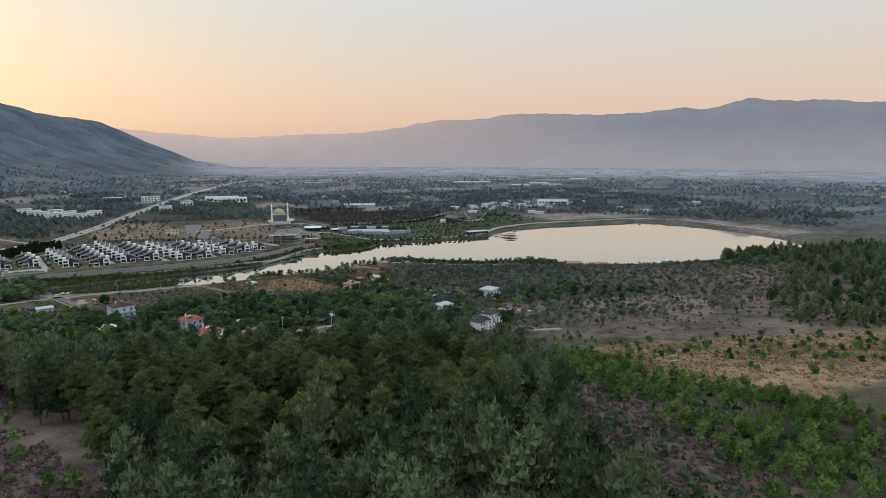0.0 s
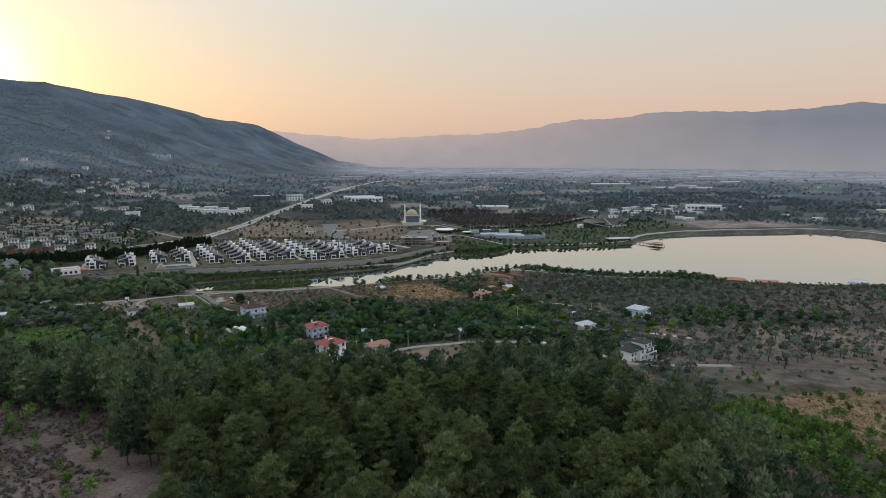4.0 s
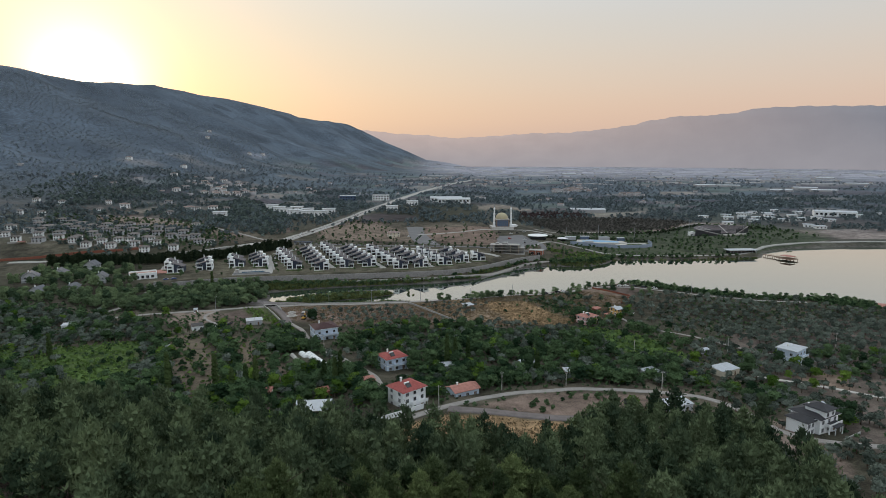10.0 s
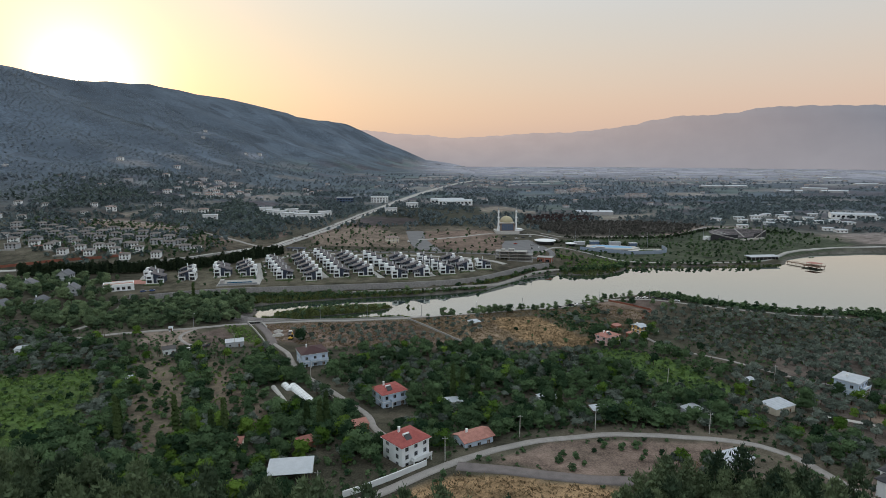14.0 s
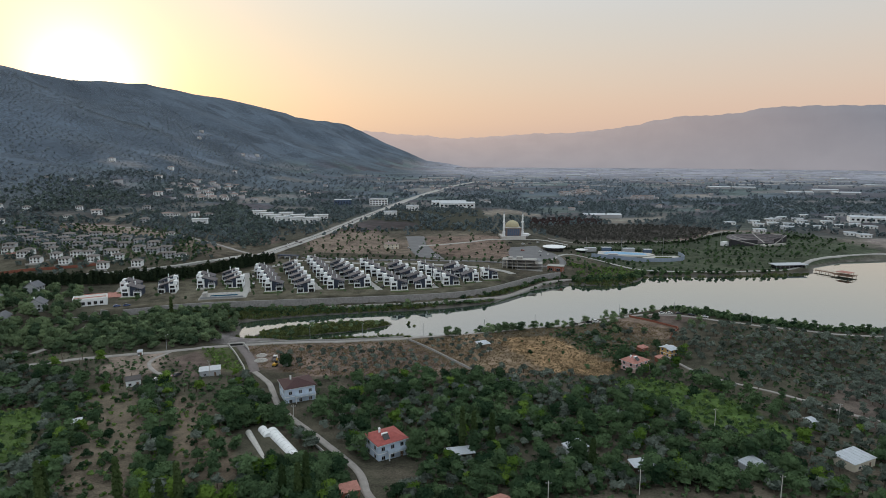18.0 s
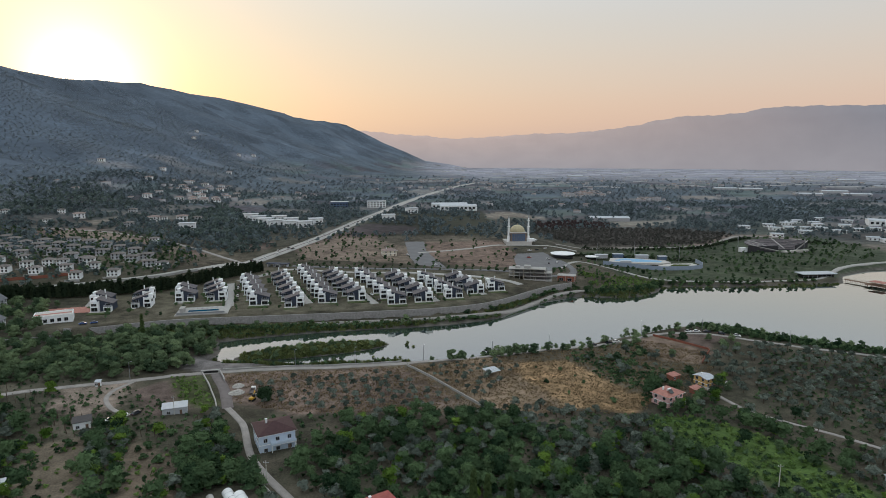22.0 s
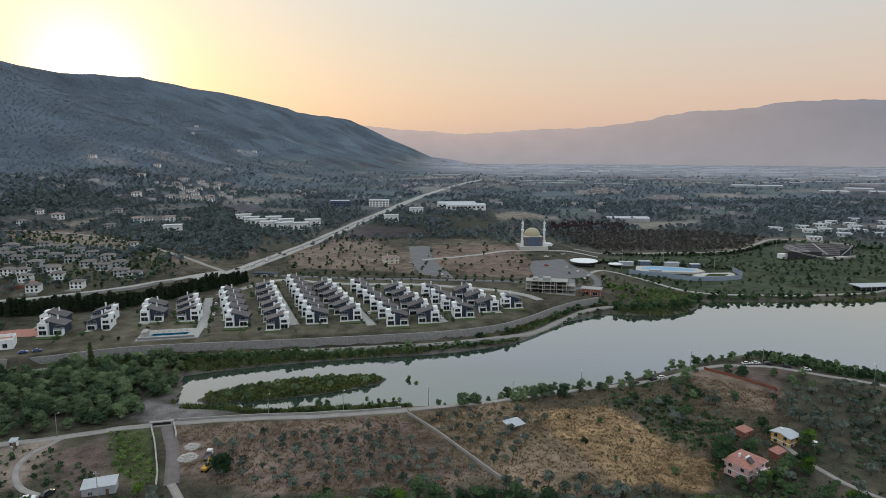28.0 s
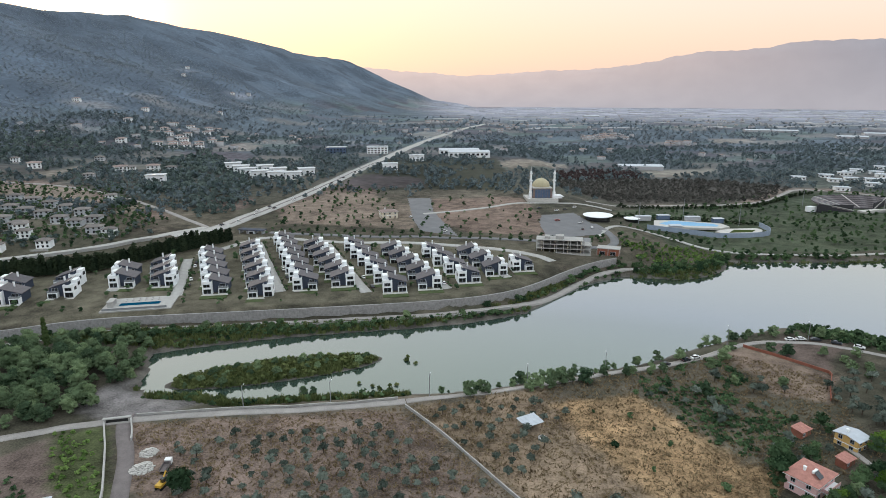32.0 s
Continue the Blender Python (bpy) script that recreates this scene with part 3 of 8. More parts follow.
def spaced(core0, core1, step, end, grow=1.12):
    out, s = [core0], step
    while out[0] > end[0]:
        s *= grow
        out.insert(0, max(out[0] - s, end[0]))
    k, s = np.arange(core0 + step, core1, step).tolist(), step
    out += k
    while out[-1] < end[1]:
        s *= grow
        out.append(min(out[-1] + s, end[1]))
    return np.array(out)


gx, gy = spaced(-300, 380, 3.0, (-4000, 4000), 1.055), spaced(20, 640, 3.0, (-600, 4450), 1.04)
GX, GY = np.meshgrid(gx, gy)
GZ = zg(GX.ravel(), GY.ravel())
gi = np.arange(GX.size).reshape(GX.shape)
gf = np.stack([gi[:-1, :-1].ravel(), gi[:-1, 1:].ravel(), gi[1:, 1:].ravel(), gi[1:, :-1].ravel()], 1)
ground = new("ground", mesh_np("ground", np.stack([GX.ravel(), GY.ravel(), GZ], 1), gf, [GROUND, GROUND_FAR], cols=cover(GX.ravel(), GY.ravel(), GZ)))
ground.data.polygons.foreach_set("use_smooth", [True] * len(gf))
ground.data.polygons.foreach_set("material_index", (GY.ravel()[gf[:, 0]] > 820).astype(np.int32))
tagged(ground, "dry grass, soil and scrub rolling down to a lake and plain", "ground", kind="structure")

lake = new("lake", mesh_np("lake", [(-150, 330, 0), (760, 330, 0), (760, 720, 0), (-150, 720, 0)], [(0, 1, 2, 3)], [water]))
tagged(lake, "calm grey-green lake water mirroring the pale evening sky", "lake", kind="structure")

# the mountains that close the plain, their haze painted as a glow
FAR_A = [-14, -7, -4.4, -1.3, 0.8, 4, 8.6, 11.7, 14.6, 17.5, 18.5, 21.5, 22.8, 25.5, 27.6, 31, 36, 40.2, 42.4, 43.7, 45, 46.9, 48.5, 50, 52, 54.2, 57, 70, 95]
FAR_E = [1.8, 1.9, 1.6, 1.44, 1.18, 1.33, 1.63, 1.66, 1.92, 2.3, 2.6, 3.05, 2.98, 3.15, 3.55, 3.58, 3.42, 3.57, 3.83, 3.93, 3.68, 4.12, 4.6, 4.35, 4.22, 4.24, 3.87, 4.2, 4.0]
fa = np.concatenate([np.linspace(-14, 60, 380), np.linspace(60.5, 95, 40)])
rows = []
for k, (rr, q) in enumerate(((4050, 0.0), (4200, 0.25), (4350, 0.55), (4480, 0.82), (4560, 1.0), (4650, 0.9))):
    h = 110 + 4560 * np.tan(np.radians(np.interp(fa, FAR_A, FAR_E))) + 2.5 * np.sin(fa * 3.1) + 1.5 * np.sin(fa * 7.7)
    zz = h * q + 4.6 * (1 - q) + (0 if k in (0, 4) else 14) * np.sin(fa * 0.9 + k)
    rows.append(np.stack([rr * np.sin(np.radians(fa)), 70 + rr * np.cos(np.radians(fa)), zz], 1))
bi = np.arange(len(fa) * 6).reshape(6, -1)
bf = np.stack([bi[:-1, :-1].ravel(), bi[:-1, 1:].ravel(), bi[1:, 1:].ravel(), bi[1:, :-1].ravel()], 1)
# glow in place of haze: peach westward, blue-grey eastward, grey at the foot
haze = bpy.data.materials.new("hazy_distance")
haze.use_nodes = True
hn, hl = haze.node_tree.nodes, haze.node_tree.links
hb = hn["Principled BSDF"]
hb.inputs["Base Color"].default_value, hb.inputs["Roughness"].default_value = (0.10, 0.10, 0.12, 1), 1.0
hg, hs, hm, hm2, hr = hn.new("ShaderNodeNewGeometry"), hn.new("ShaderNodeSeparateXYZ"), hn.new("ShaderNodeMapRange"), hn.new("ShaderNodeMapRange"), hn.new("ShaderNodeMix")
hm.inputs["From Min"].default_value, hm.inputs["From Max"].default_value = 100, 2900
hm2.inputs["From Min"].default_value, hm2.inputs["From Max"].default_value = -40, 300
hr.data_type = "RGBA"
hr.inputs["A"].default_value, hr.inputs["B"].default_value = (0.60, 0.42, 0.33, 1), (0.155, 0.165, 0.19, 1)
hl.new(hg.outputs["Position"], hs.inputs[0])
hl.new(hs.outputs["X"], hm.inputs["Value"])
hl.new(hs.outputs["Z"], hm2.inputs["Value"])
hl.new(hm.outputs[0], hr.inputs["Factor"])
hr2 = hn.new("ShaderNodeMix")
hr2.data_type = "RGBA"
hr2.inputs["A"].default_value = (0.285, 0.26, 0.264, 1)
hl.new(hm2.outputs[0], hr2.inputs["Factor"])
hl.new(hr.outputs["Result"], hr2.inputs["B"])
# faint shading of spurs and gullies, as noise in the glow colour
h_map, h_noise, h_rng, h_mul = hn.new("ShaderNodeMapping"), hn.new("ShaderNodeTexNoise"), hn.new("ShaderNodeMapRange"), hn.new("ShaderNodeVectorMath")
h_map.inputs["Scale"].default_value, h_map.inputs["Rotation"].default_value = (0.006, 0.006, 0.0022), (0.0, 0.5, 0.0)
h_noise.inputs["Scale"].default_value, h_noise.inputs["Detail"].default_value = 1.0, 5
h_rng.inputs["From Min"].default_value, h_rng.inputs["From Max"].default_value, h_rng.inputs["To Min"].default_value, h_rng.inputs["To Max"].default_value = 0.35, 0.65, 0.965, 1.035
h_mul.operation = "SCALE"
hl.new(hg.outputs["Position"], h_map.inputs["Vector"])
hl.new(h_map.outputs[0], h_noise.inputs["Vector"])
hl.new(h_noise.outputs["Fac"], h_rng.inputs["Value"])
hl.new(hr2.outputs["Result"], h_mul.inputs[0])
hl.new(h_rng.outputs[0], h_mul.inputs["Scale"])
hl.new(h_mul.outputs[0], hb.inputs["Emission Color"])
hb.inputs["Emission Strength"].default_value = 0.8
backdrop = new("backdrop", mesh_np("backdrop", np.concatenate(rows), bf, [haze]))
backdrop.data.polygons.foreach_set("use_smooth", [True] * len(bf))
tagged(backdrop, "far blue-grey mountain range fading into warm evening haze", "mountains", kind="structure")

# ---- tools to build things ----
class Geo:
    """Points and faces of one part, in metres."""

    def __init__(self):
        self.v, self.f = [], []

    def add(self, v, f):
        o = len(self.v)
        self.v += [tuple(p) for p in v]
        self.f += [tuple(i + o for i in q) for q in f]
        return self

    def box(self, x0, y0, z0, x1, y1, z1):
        return self.add([(x0, y0, z0), (x1, y0, z0), (x1, y1, z0), (x0, y1, z0), (x0, y0, z1), (x1, y0, z1), (x1, y1, z1), (x0, y1, z1)],
                        [(0, 3, 2, 1), (4, 5, 6, 7), (0, 1, 5, 4), (1, 2, 6, 5), (2, 3, 7, 6), (3, 0, 4, 7)])

    def prism(self, poly, z0, z1):
        n = len(poly)
        return self.add([(x, y, z0) for x, y in poly] + [(x, y, z1) for x, y in poly],
                        [tuple(range(n))[::-1], tuple(range(n, 2 * n))] + [(i, (i + 1) % n, (i + 1) % n + n, i + n) for i in range(n)])

    def slab(self, pts, t):
        """A plate of thickness t under the four or more points of its upper face."""
        n = len(pts)
        return self.add(list(pts) + [(x, y, z - t) for x, y, z in pts],
                        [tuple(range(n)), tuple(range(n, 2 * n))[::-1]] + [(i, i + n, (i + 1) % n + n, (i + 1) % n) for i in range(n)])

    def lathe(self, rings, n=12, cx=0.0, cy=0.0):
        """Turned about the upright axis: rings of (radius, height)."""
        v = [(cx + r * math.cos(2 * math.pi * k / n), cy + r * math.sin(2 * math.pi * k / n), z) for r, z in rings for k in range(n)]
        f = [(j * n + k, j * n + (k + 1) % n, (j + 1) * n + (k + 1) % n, (j + 1) * n + k) for j in range(len(rings) - 1) for k in range(n)]
        return self.add(v, f + [tuple(range(n))[::-1], tuple(range((len(rings) - 1) * n, len(rings) * n))])

    def hip(self, x0, y0, x1, y1, z, h, over=0.5, t=0.18):
        """A hipped roof over a rectangle, its eaves at z."""
        x0, y0, x1, y1 = x0 - over, y0 - over, x1 + over, y1 + over
        w, d = x1 - x0, y1 - y0
        k = min(w, d) / 2
        a, b = ((x0 + k, (y0 + y1) / 2), (x1 - k, (y0 + y1) / 2)) if w >= d else (((x0 + x1) / 2, y0 + k), ((x0 + x1) / 2, y1 - k))
        v = [(x0, y0, z), (x1, y0, z), (x1, y1, z), (x0, y1, z), (x0, y0, z + t), (x1, y0, z + t), (x1, y1, z + t), (x0, y1, z + t), (*a, z + t + h), (*b, z + t + h)]
        f = [(0, 3, 2, 1), (0, 1, 5, 4), (1, 2, 6, 5), (2, 3, 7, 6), (3, 0, 4, 7)]
        f += [(4, 5, 9, 8), (5, 6, 9), (6, 7, 8, 9), (7, 4, 8)] if w >= d else [(4, 5, 8), (5, 6, 9, 8), (6, 7, 9), (7, 4, 8, 9)]
        return self.add(v, f)

    def gable(self, x0, y0, x1, y1, z, h, over=0.4, t=0.15):
        """A ridged roof, ridge along x."""
        x0, y0, x1, y1 = x0 - over, y0 - over, x1 + over, y1 + over
        m = (y0 + y1) / 2
        self.slab([(x0, y0, z + t), (x1, y0, z + t), (x1, m, z + h + t), (x0, m, z + h + t)], t)
        return self.slab([(x0, m, z + h + t), (x1, m, z + h + t), (x1, y1, z + t), (x0, y1, z + t)], t)

    def mesh(self, name, m):
        me = bpy.data.meshes.new(name)
        me.from_pydata(self.v, [], self.f)
        me.materials.append(m)
        return me


def part(name, geo, m, parent, label=""):
    ob = new(name, geo.mesh(name, m) if isinstance(geo, Geo) else geo)
    ob.parent = parent
    return tagged(ob, label)


def thing(name, label, category, group="", x=0.0, y=0.0, z=None, turn=0.0, kind=""):
    ob = new(name)
    ob.matrix_world = pose(x, y, z1(x, y) if z is None else z, 0, 0, turn)
    ob.empty_display_size = 0.5
    return tagged(ob, label, category, group, kind)


def lone(name, geo, m, label, category, group="", kind="", x=0.0, y=0.0, z=0.0, turn=0.0):
    ob = new(name, geo.mesh(name, m) if isinstance(geo, Geo) else geo)
    ob.matrix_world = pose(x, y, z, 0, 0, turn)
    return tagged(ob, label, category, group, kind)


def along(line, step):
    """Points every step metres on a line, with the heading there."""
    line = np.array(line, float)
    seg = np.hypot(*np.diff(line, axis=0).T)
    cum = np.concatenate([[0], np.cumsum(seg)])
    s = np.arange(0, cum[-1] + 1e-6, step)
    x, y = np.interp(s, cum, line[:, 0]), np.interp(s, cum, line[:, 1])
    gx_, gy_ = np.gradient(x), np.gradient(y)
    n = np.hypot(gx_, gy_) + 1e-9
    return x, y, gx_ / n, gy_ / n


def rounded(line, times=2):
    """Corners cut, so that a lane bends gently."""
    p = np.array(line, float)
    for _ in range(times):
        q = [p[0]]
        for a, b in zip(p[:-1], p[1:]):
            q += [0.75 * a + 0.25 * b, 0.25 * a + 0.75 * b]
        p = np.array(q + [p[-1]])
    return p


ROADS = []


def lane(name, line, width, m, label, lift=0.12, zf=None, category="road", clear=0.5, rim=0.25):
    """A road or path laid on the ground, with sides that go down into it."""
    line = rounded(line)
    x, y, dx, dy = along(line, 2.5)
    nx, ny = -dy, dx
    ROADS.append((np.stack([x, y], 1), width / 2 + clear))
    ks = np.array([-0.5, -0.5, -0.17, 0.17, 0.5, 0.5])
    px, py = x[:, None] + nx[:, None] * width * ks, y[:, None] + ny[:, None] * width * ks
    c = zg(px.ravel(), py.ravel()).reshape(px.shape) if zf is None else np.full(px.shape, zf)
    flat = np.maximum(c.max(1, keepdims=True) * 0.6 + c * 0.4, c) + lift
    flat[:, [0, 5]] -= lift + rim + 0.6
    i = np.arange(px.size).reshape(px.shape)
    f = np.stack([i[:-1, :-1].ravel(), i[1:, :-1].ravel(), i[1:, 1:].ravel(), i[:-1, 1:].ravel()], 1)
    ob = new(name, mesh_np(name, np.stack([px.ravel(), py.ravel(), flat.ravel()], 1), f, [m]))
    return tagged(ob, label, category, kind="structure")


def patch(name, poly, m, label, lift=0.12, step=1.2, category="pavement"):
    """A paved or bare patch that follows the ground."""
    poly = np.array(poly, float)
    (ax, ay), (bx, by) = poly.min(0), poly.max(0)
    xs, ys = np.arange(ax, bx + step, step), np.arange(ay, by + step, step)
    X_, Y_ = np.meshgrid(xs, ys)
    ok = inside(poly, X_.ravel(), Y_.ravel()).reshape(X_.shape) > -step * 0.3
    i = np.arange(X_.size).reshape(X_.shape)
    keep = ok[:-1, :-1] & ok[:-1, 1:] & ok[1:, 1:] & ok[1:, :-1]
    f = np.stack([i[:-1, :-1][keep], i[:-1, 1:][keep], i[1:, 1:][keep], i[1:, :-1][keep]], 1)
    return tagged(new(name, mesh_np(name, np.stack([X_.ravel(), Y_.ravel(), zg(X_.ravel(), Y_.ravel()) + lift], 1), f, [m])), label, category, kind="structure")


# ---- trees ----
rng = np.random.default_rng(7)


def inner(centres, radii, r, whole=True):
    """The dense inner foliage of clumps: a lumpy eight-sided mass in each, or its upper half in small plants."""
    k = np.array([(1, 0, 0), (0, 1, 0), (-1, 0, 0), (0, -1, 0), (0, 0, 1), (0, 0, -1)], float)
    t = np.array([(0, 1, 4), (1, 2, 4), (2, 3, 4), (3, 0, 4), (1, 0, 5), (2, 1, 5), (3, 2, 5), (0, 3, 5)][:8 if whole else 4])
    c, s = np.cos(r.uniform(0, 6.3, len(centres))), np.sin(r.uniform(0, 6.3, len(centres)))
    v = k[None] * radii[:, None] * r.uniform(0.85, 1.1, (len(centres), 6, 1))
    v = np.stack([v[..., 0] * c[:, None] - v[..., 1] * s[:, None], v[..., 0] * s[:, None] + v[..., 1] * c[:, None], v[..., 2]], -1) + centres[:, None]
    return v.reshape(-1, 3), (t[None] + 6 * np.arange(len(centres))[:, None, None]).reshape(-1, 3)


def leaves(centres, radii, n, size, stretch=1.0, up=0.0, seed=0):
    """Small leaf sprays, three corners each, on the outside of clumps at centres."""
    r = np.random.default_rng(seed)
    centres, radii = np.asarray(centres, float), np.asarray(radii, float).reshape(len(centres), -1) * np.ones((1, 3))
    k = r.choice(len(centres), n, p=(radii[:, 0] ** 2) / (radii[:, 0] ** 2).sum())
    d = r.normal(size=(n, 3))
    d[:, 2] = np.abs(d[:, 2]) * 0.9 + d[:, 2] * 0.35
    d /= np.linalg.norm(d, axis=1, keepdims=True)
    p = centres[k] + d * radii[k] * r.uniform(0.72, 1.06, (n, 1))
    nrm = d + r.normal(size=(n, 3)) * 0.55 + (0, 0, up)
    nrm /= np.linalg.norm(nrm, axis=1, keepdims=True)
    a = np.cross(nrm, r.normal(size=(n, 3)))
    a /= np.linalg.norm(a, axis=1, keepdims=True)
    b = np.cross(nrm, a)
    s = size * r.uniform(0.6, 1.3, (n, 1))
    core_v, core_f = inner(centres, radii * 0.80, r, n >= 500)
    v = np.stack([p + a * s * 0.75 * stretch, p - a * s * 0.4 * stretch + b * s * 0.55, p - a * s * 0.4 * stretch - b * s * 0.55], 1).reshape(-1, 3)
    return np.concatenate([core_v, v]), np.concatenate([core_f, np.arange(3 * n).reshape(n, 3) + len(core_v)])


def bole(h, r0, r1, limbs=0, seed=0, n=5):
    """A tapered trunk with limbs, as arrays of points and four-cornered faces."""
    r = np.random.default_rng(seed)
    vs, fs, o = [], [], 0

    def tube(a, b, ra, rb):
        nonlocal o
        a, b = np.array(a, float), np.array(b, float)
        d = (b - a) / np.linalg.norm(b - a)
        u = np.cross(d, (0.3, 1, 0.2))
        u /= np.linalg.norm(u)
        w = np.cross(d, u)
        for c, q in ((a, ra), (b, rb)):
            vs.extend([c + q * (math.cos(2 * math.pi * k / n) * u + math.sin(2 * math.pi * k / n) * w) for k in range(n)])
        fs.extend([(o + k, o + (k + 1) % n, o + n + (k + 1) % n, o + n + k) for k in range(n)])
        o += 2 * n
    bend = r.normal(0, 0.04 * h, 2)
    mid = (bend[0], bend[1], h * 0.55)
    tube((0, 0, -0.4), mid, r0, (r0 + r1) / 2)
    tube(mid, (bend[0] * 0.6, bend[1] * 0.6, h), (r0 + r1) / 2, r1)
    for k in range(limbs):
        ang, z = 2 * math.pi * (k / limbs + r.uniform(0, 0.15)), h * r.uniform(0.35, 0.75)
        L = h * r.uniform(0.25, 0.45)
        tube((bend[0], bend[1], z), (bend[0] + L * math.cos(ang), bend[1] + L * math.sin(ang), z + L * 0.6), r1 * 1.1, r1 * 0.5)
    return np.array(vs), np.array(fs)


def pine_crown(seed, n, size, h=11.0, w=3.0):
    """Upswept boughs that end in rounded pads of needle tufts; the top is blunt and a little ragged."""
    r = np.random.default_rng(seed)
    lean = r.normal(0, 0.35, 2)
    pads = []
    for k in range(30):
        u = ((k + 0.5) / 30) ** 0.9
        L = w * (1.02 - u) ** 0.55 * (0.62 + 0.38 * min(1.0, u / 0.25)) * r.uniform(0.72, 1.12)
        ang, z = 2.4 * k + r.uniform(-0.4, 0.4), h * (0.20 + 0.74 * u)
        for t_, sp in ((0.95, 0.0), (0.62, 0.5), (0.60, -0.5), (0.3, 0.1)):
            a = ang + sp + r.uniform(-0.15, 0.15)
            q = (0.15 * w + 0.14 * L) * r.uniform(0.7, 1.2) * (1.1 if t_ > 0.9 else 0.9)
            pads.append((L * t_ * math.cos(a) + lean[0] * u, L * t_ * math.sin(a) + lean[1] * u, z + 0.34 * L * t_ + r.uniform(-0.25, 0.35), q, q * r.uniform(0.6, 1.15)))
    pads.append((lean[0], lean[1], h * 0.98, 0.16 * w, 0.09 * h))
    B = np.array(pads)
    share = B[:, 3] ** 2
    B = B[r.choice(len(B), n, p=share / share.sum())]
    d = r.normal(size=(n, 3))
    d[:, 2] = np.abs(d[:, 2]) * 0.75 + d[:, 2] * 0.3
    d /= np.linalg.norm(d, axis=1, keepdims=True)
    p = B[:, :3] + d * np.stack([B[:, 3], B[:, 3], B[:, 4]], 1) * r.uniform(0.45, 1.0, (n, 1))
    d = d * 0.6 + (0, 0, 0.75) + r.normal(size=(n, 3)) * 0.36
    d /= np.linalg.norm(d, axis=1, keepdims=True)
    q = np.cross(d, r.normal(size=(n, 3)))
    q /= np.linalg.norm(q, axis=1, keepdims=True)
    s = size * r.uniform(0.7, 1.3, (n, 1))
    v = np.stack([p + d * s * 1.15, p - d * s * 0.3 + q * s * 0.30, p - d * s * 0.3 - q * s * 0.30], 1).reshape(-1, 3)
    pads = np.array(pads)
    if n < 2000:
        pads = pads[::4 if n > 400 else 8]
        pads[:, :2] *= 0.72
        pads[:, 3:] *= 1.25 if n > 400 else 1.6
    core_v, core_f = inner(pads[:, :3], np.stack([pads[:, 3], pads[:, 3], pads[:, 4]], 1) * 0.56, r, n >= 2000)
    return np.concatenate([core_v, v]), np.concatenate([core_f, np.arange(3 * n).reshape(n, 3) + len(core_v)])


def round_crown(seed, n, size, h=5.0, w=2.2, low=0.35, clumps=9):
    r = np.random.default_rng(seed)
    c, q = [], []
    for k in range(clumps):
        ang, u = 2.4 * k, r.uniform(0, 1)
        rad = w * 0.62 * math.sqrt(r.uniform(0.05, 1)) * (1 - 0.35 * u)
        c.append((rad * math.cos(ang), rad * math.sin(ang), h * (low + (0.82 - low) * u)))
        s = w * r.uniform(0.38, 0.58)
        q.append((s, s, s * 0.8))
    return leaves(c, q, n, size, 1.25, 0.1, seed)


def cypress_crown(seed, n, size, h=9.0, w=0.9):
    c = [(0, 0, h * u) for u in np.linspace(0.12, 0.9, 7)]
    q = [(w * (1.0 - 0.75 * abs(u - 0.35) ** 1.2), ) * 2 + (h * 0.13,) for u in np.linspace(0.12, 0.9, 7)]
    return leaves(c, q, n, size, 1.6, 0.5, seed)


def reed_tuft(seed, n, h=2.0, w=1.2):
    r = np.random.default_rng(seed)
    p = np.stack([r.normal(0, w * 0.5, n), r.normal(0, w * 0.5, n), np.zeros(n)], 1)
    t = p + np.stack([r.normal(0, 0.3, n), r.normal(0, 0.3, n), h * r.uniform(0.6, 1.1, n)], 1)
    a = r.uniform(0, 6.3, n)
    s = np.stack([np.cos(a), np.sin(a), 0 * a], 1) * 0.16
    return np.stack([p - s, p + s, t + s * 0.5, t - s * 0.5], 1).reshape(-1, 3), np.arange(4 * n).reshape(n, 4)


def joined(name, templates, places, m, label, category, tall=(0.8, 1.2)):
    """Many trees of a wood that nobody would count, as one mesh: templates of points and faces, places of x and y."""
    places = np.asarray(places, float)
    if not len(places):
        return None
    r = np.random.default_rng(len(places))
    z = zg(places[:, 0], places[:, 1])
    which = r.integers(0, len(templates), len(places))
    V, F, T, o = [], [], [], 0
    for k, (tv, tf) in enumerate(templates):
        idx = np.where(which == k)[0]
        if not len(idx):
            continue
        a, s = r.uniform(0, 6.283, len(idx)), r.uniform(*tall, len(idx))
        c, si = np.cos(a) * s, np.sin(a) * s
        x = tv[None, :, 0] * c[:, None] - tv[None, :, 1] * si[:, None] + places[idx, 0][:, None]
        y = tv[None, :, 0] * si[:, None] + tv[None, :, 1] * c[:, None] + places[idx, 1][:, None]
        zz = tv[None, :, 2] * (s * r.uniform(0.85, 1.15, len(idx)))[:, None] + z[idx][:, None]
        V.append(np.stack([x, y, zz], -1).reshape(-1, 3))
        F.append((tf[None] + (np.arange(len(idx)) * len(tv))[:, None, None] + o).reshape(-1, tf.shape[1]))
        T.append(np.repeat(r.uniform(0, 1, len(idx)), len(tv)))
        o += len(idx) * len(tv)
    ob = new(name, mesh_np(name, np.concatenate(V), np.concatenate(F), [m], tint=np.concatenate(T)))
    return tagged(ob, label, category, kind="stuff")


BLOCKED = []          # circles kept free of trees: x, y, radius


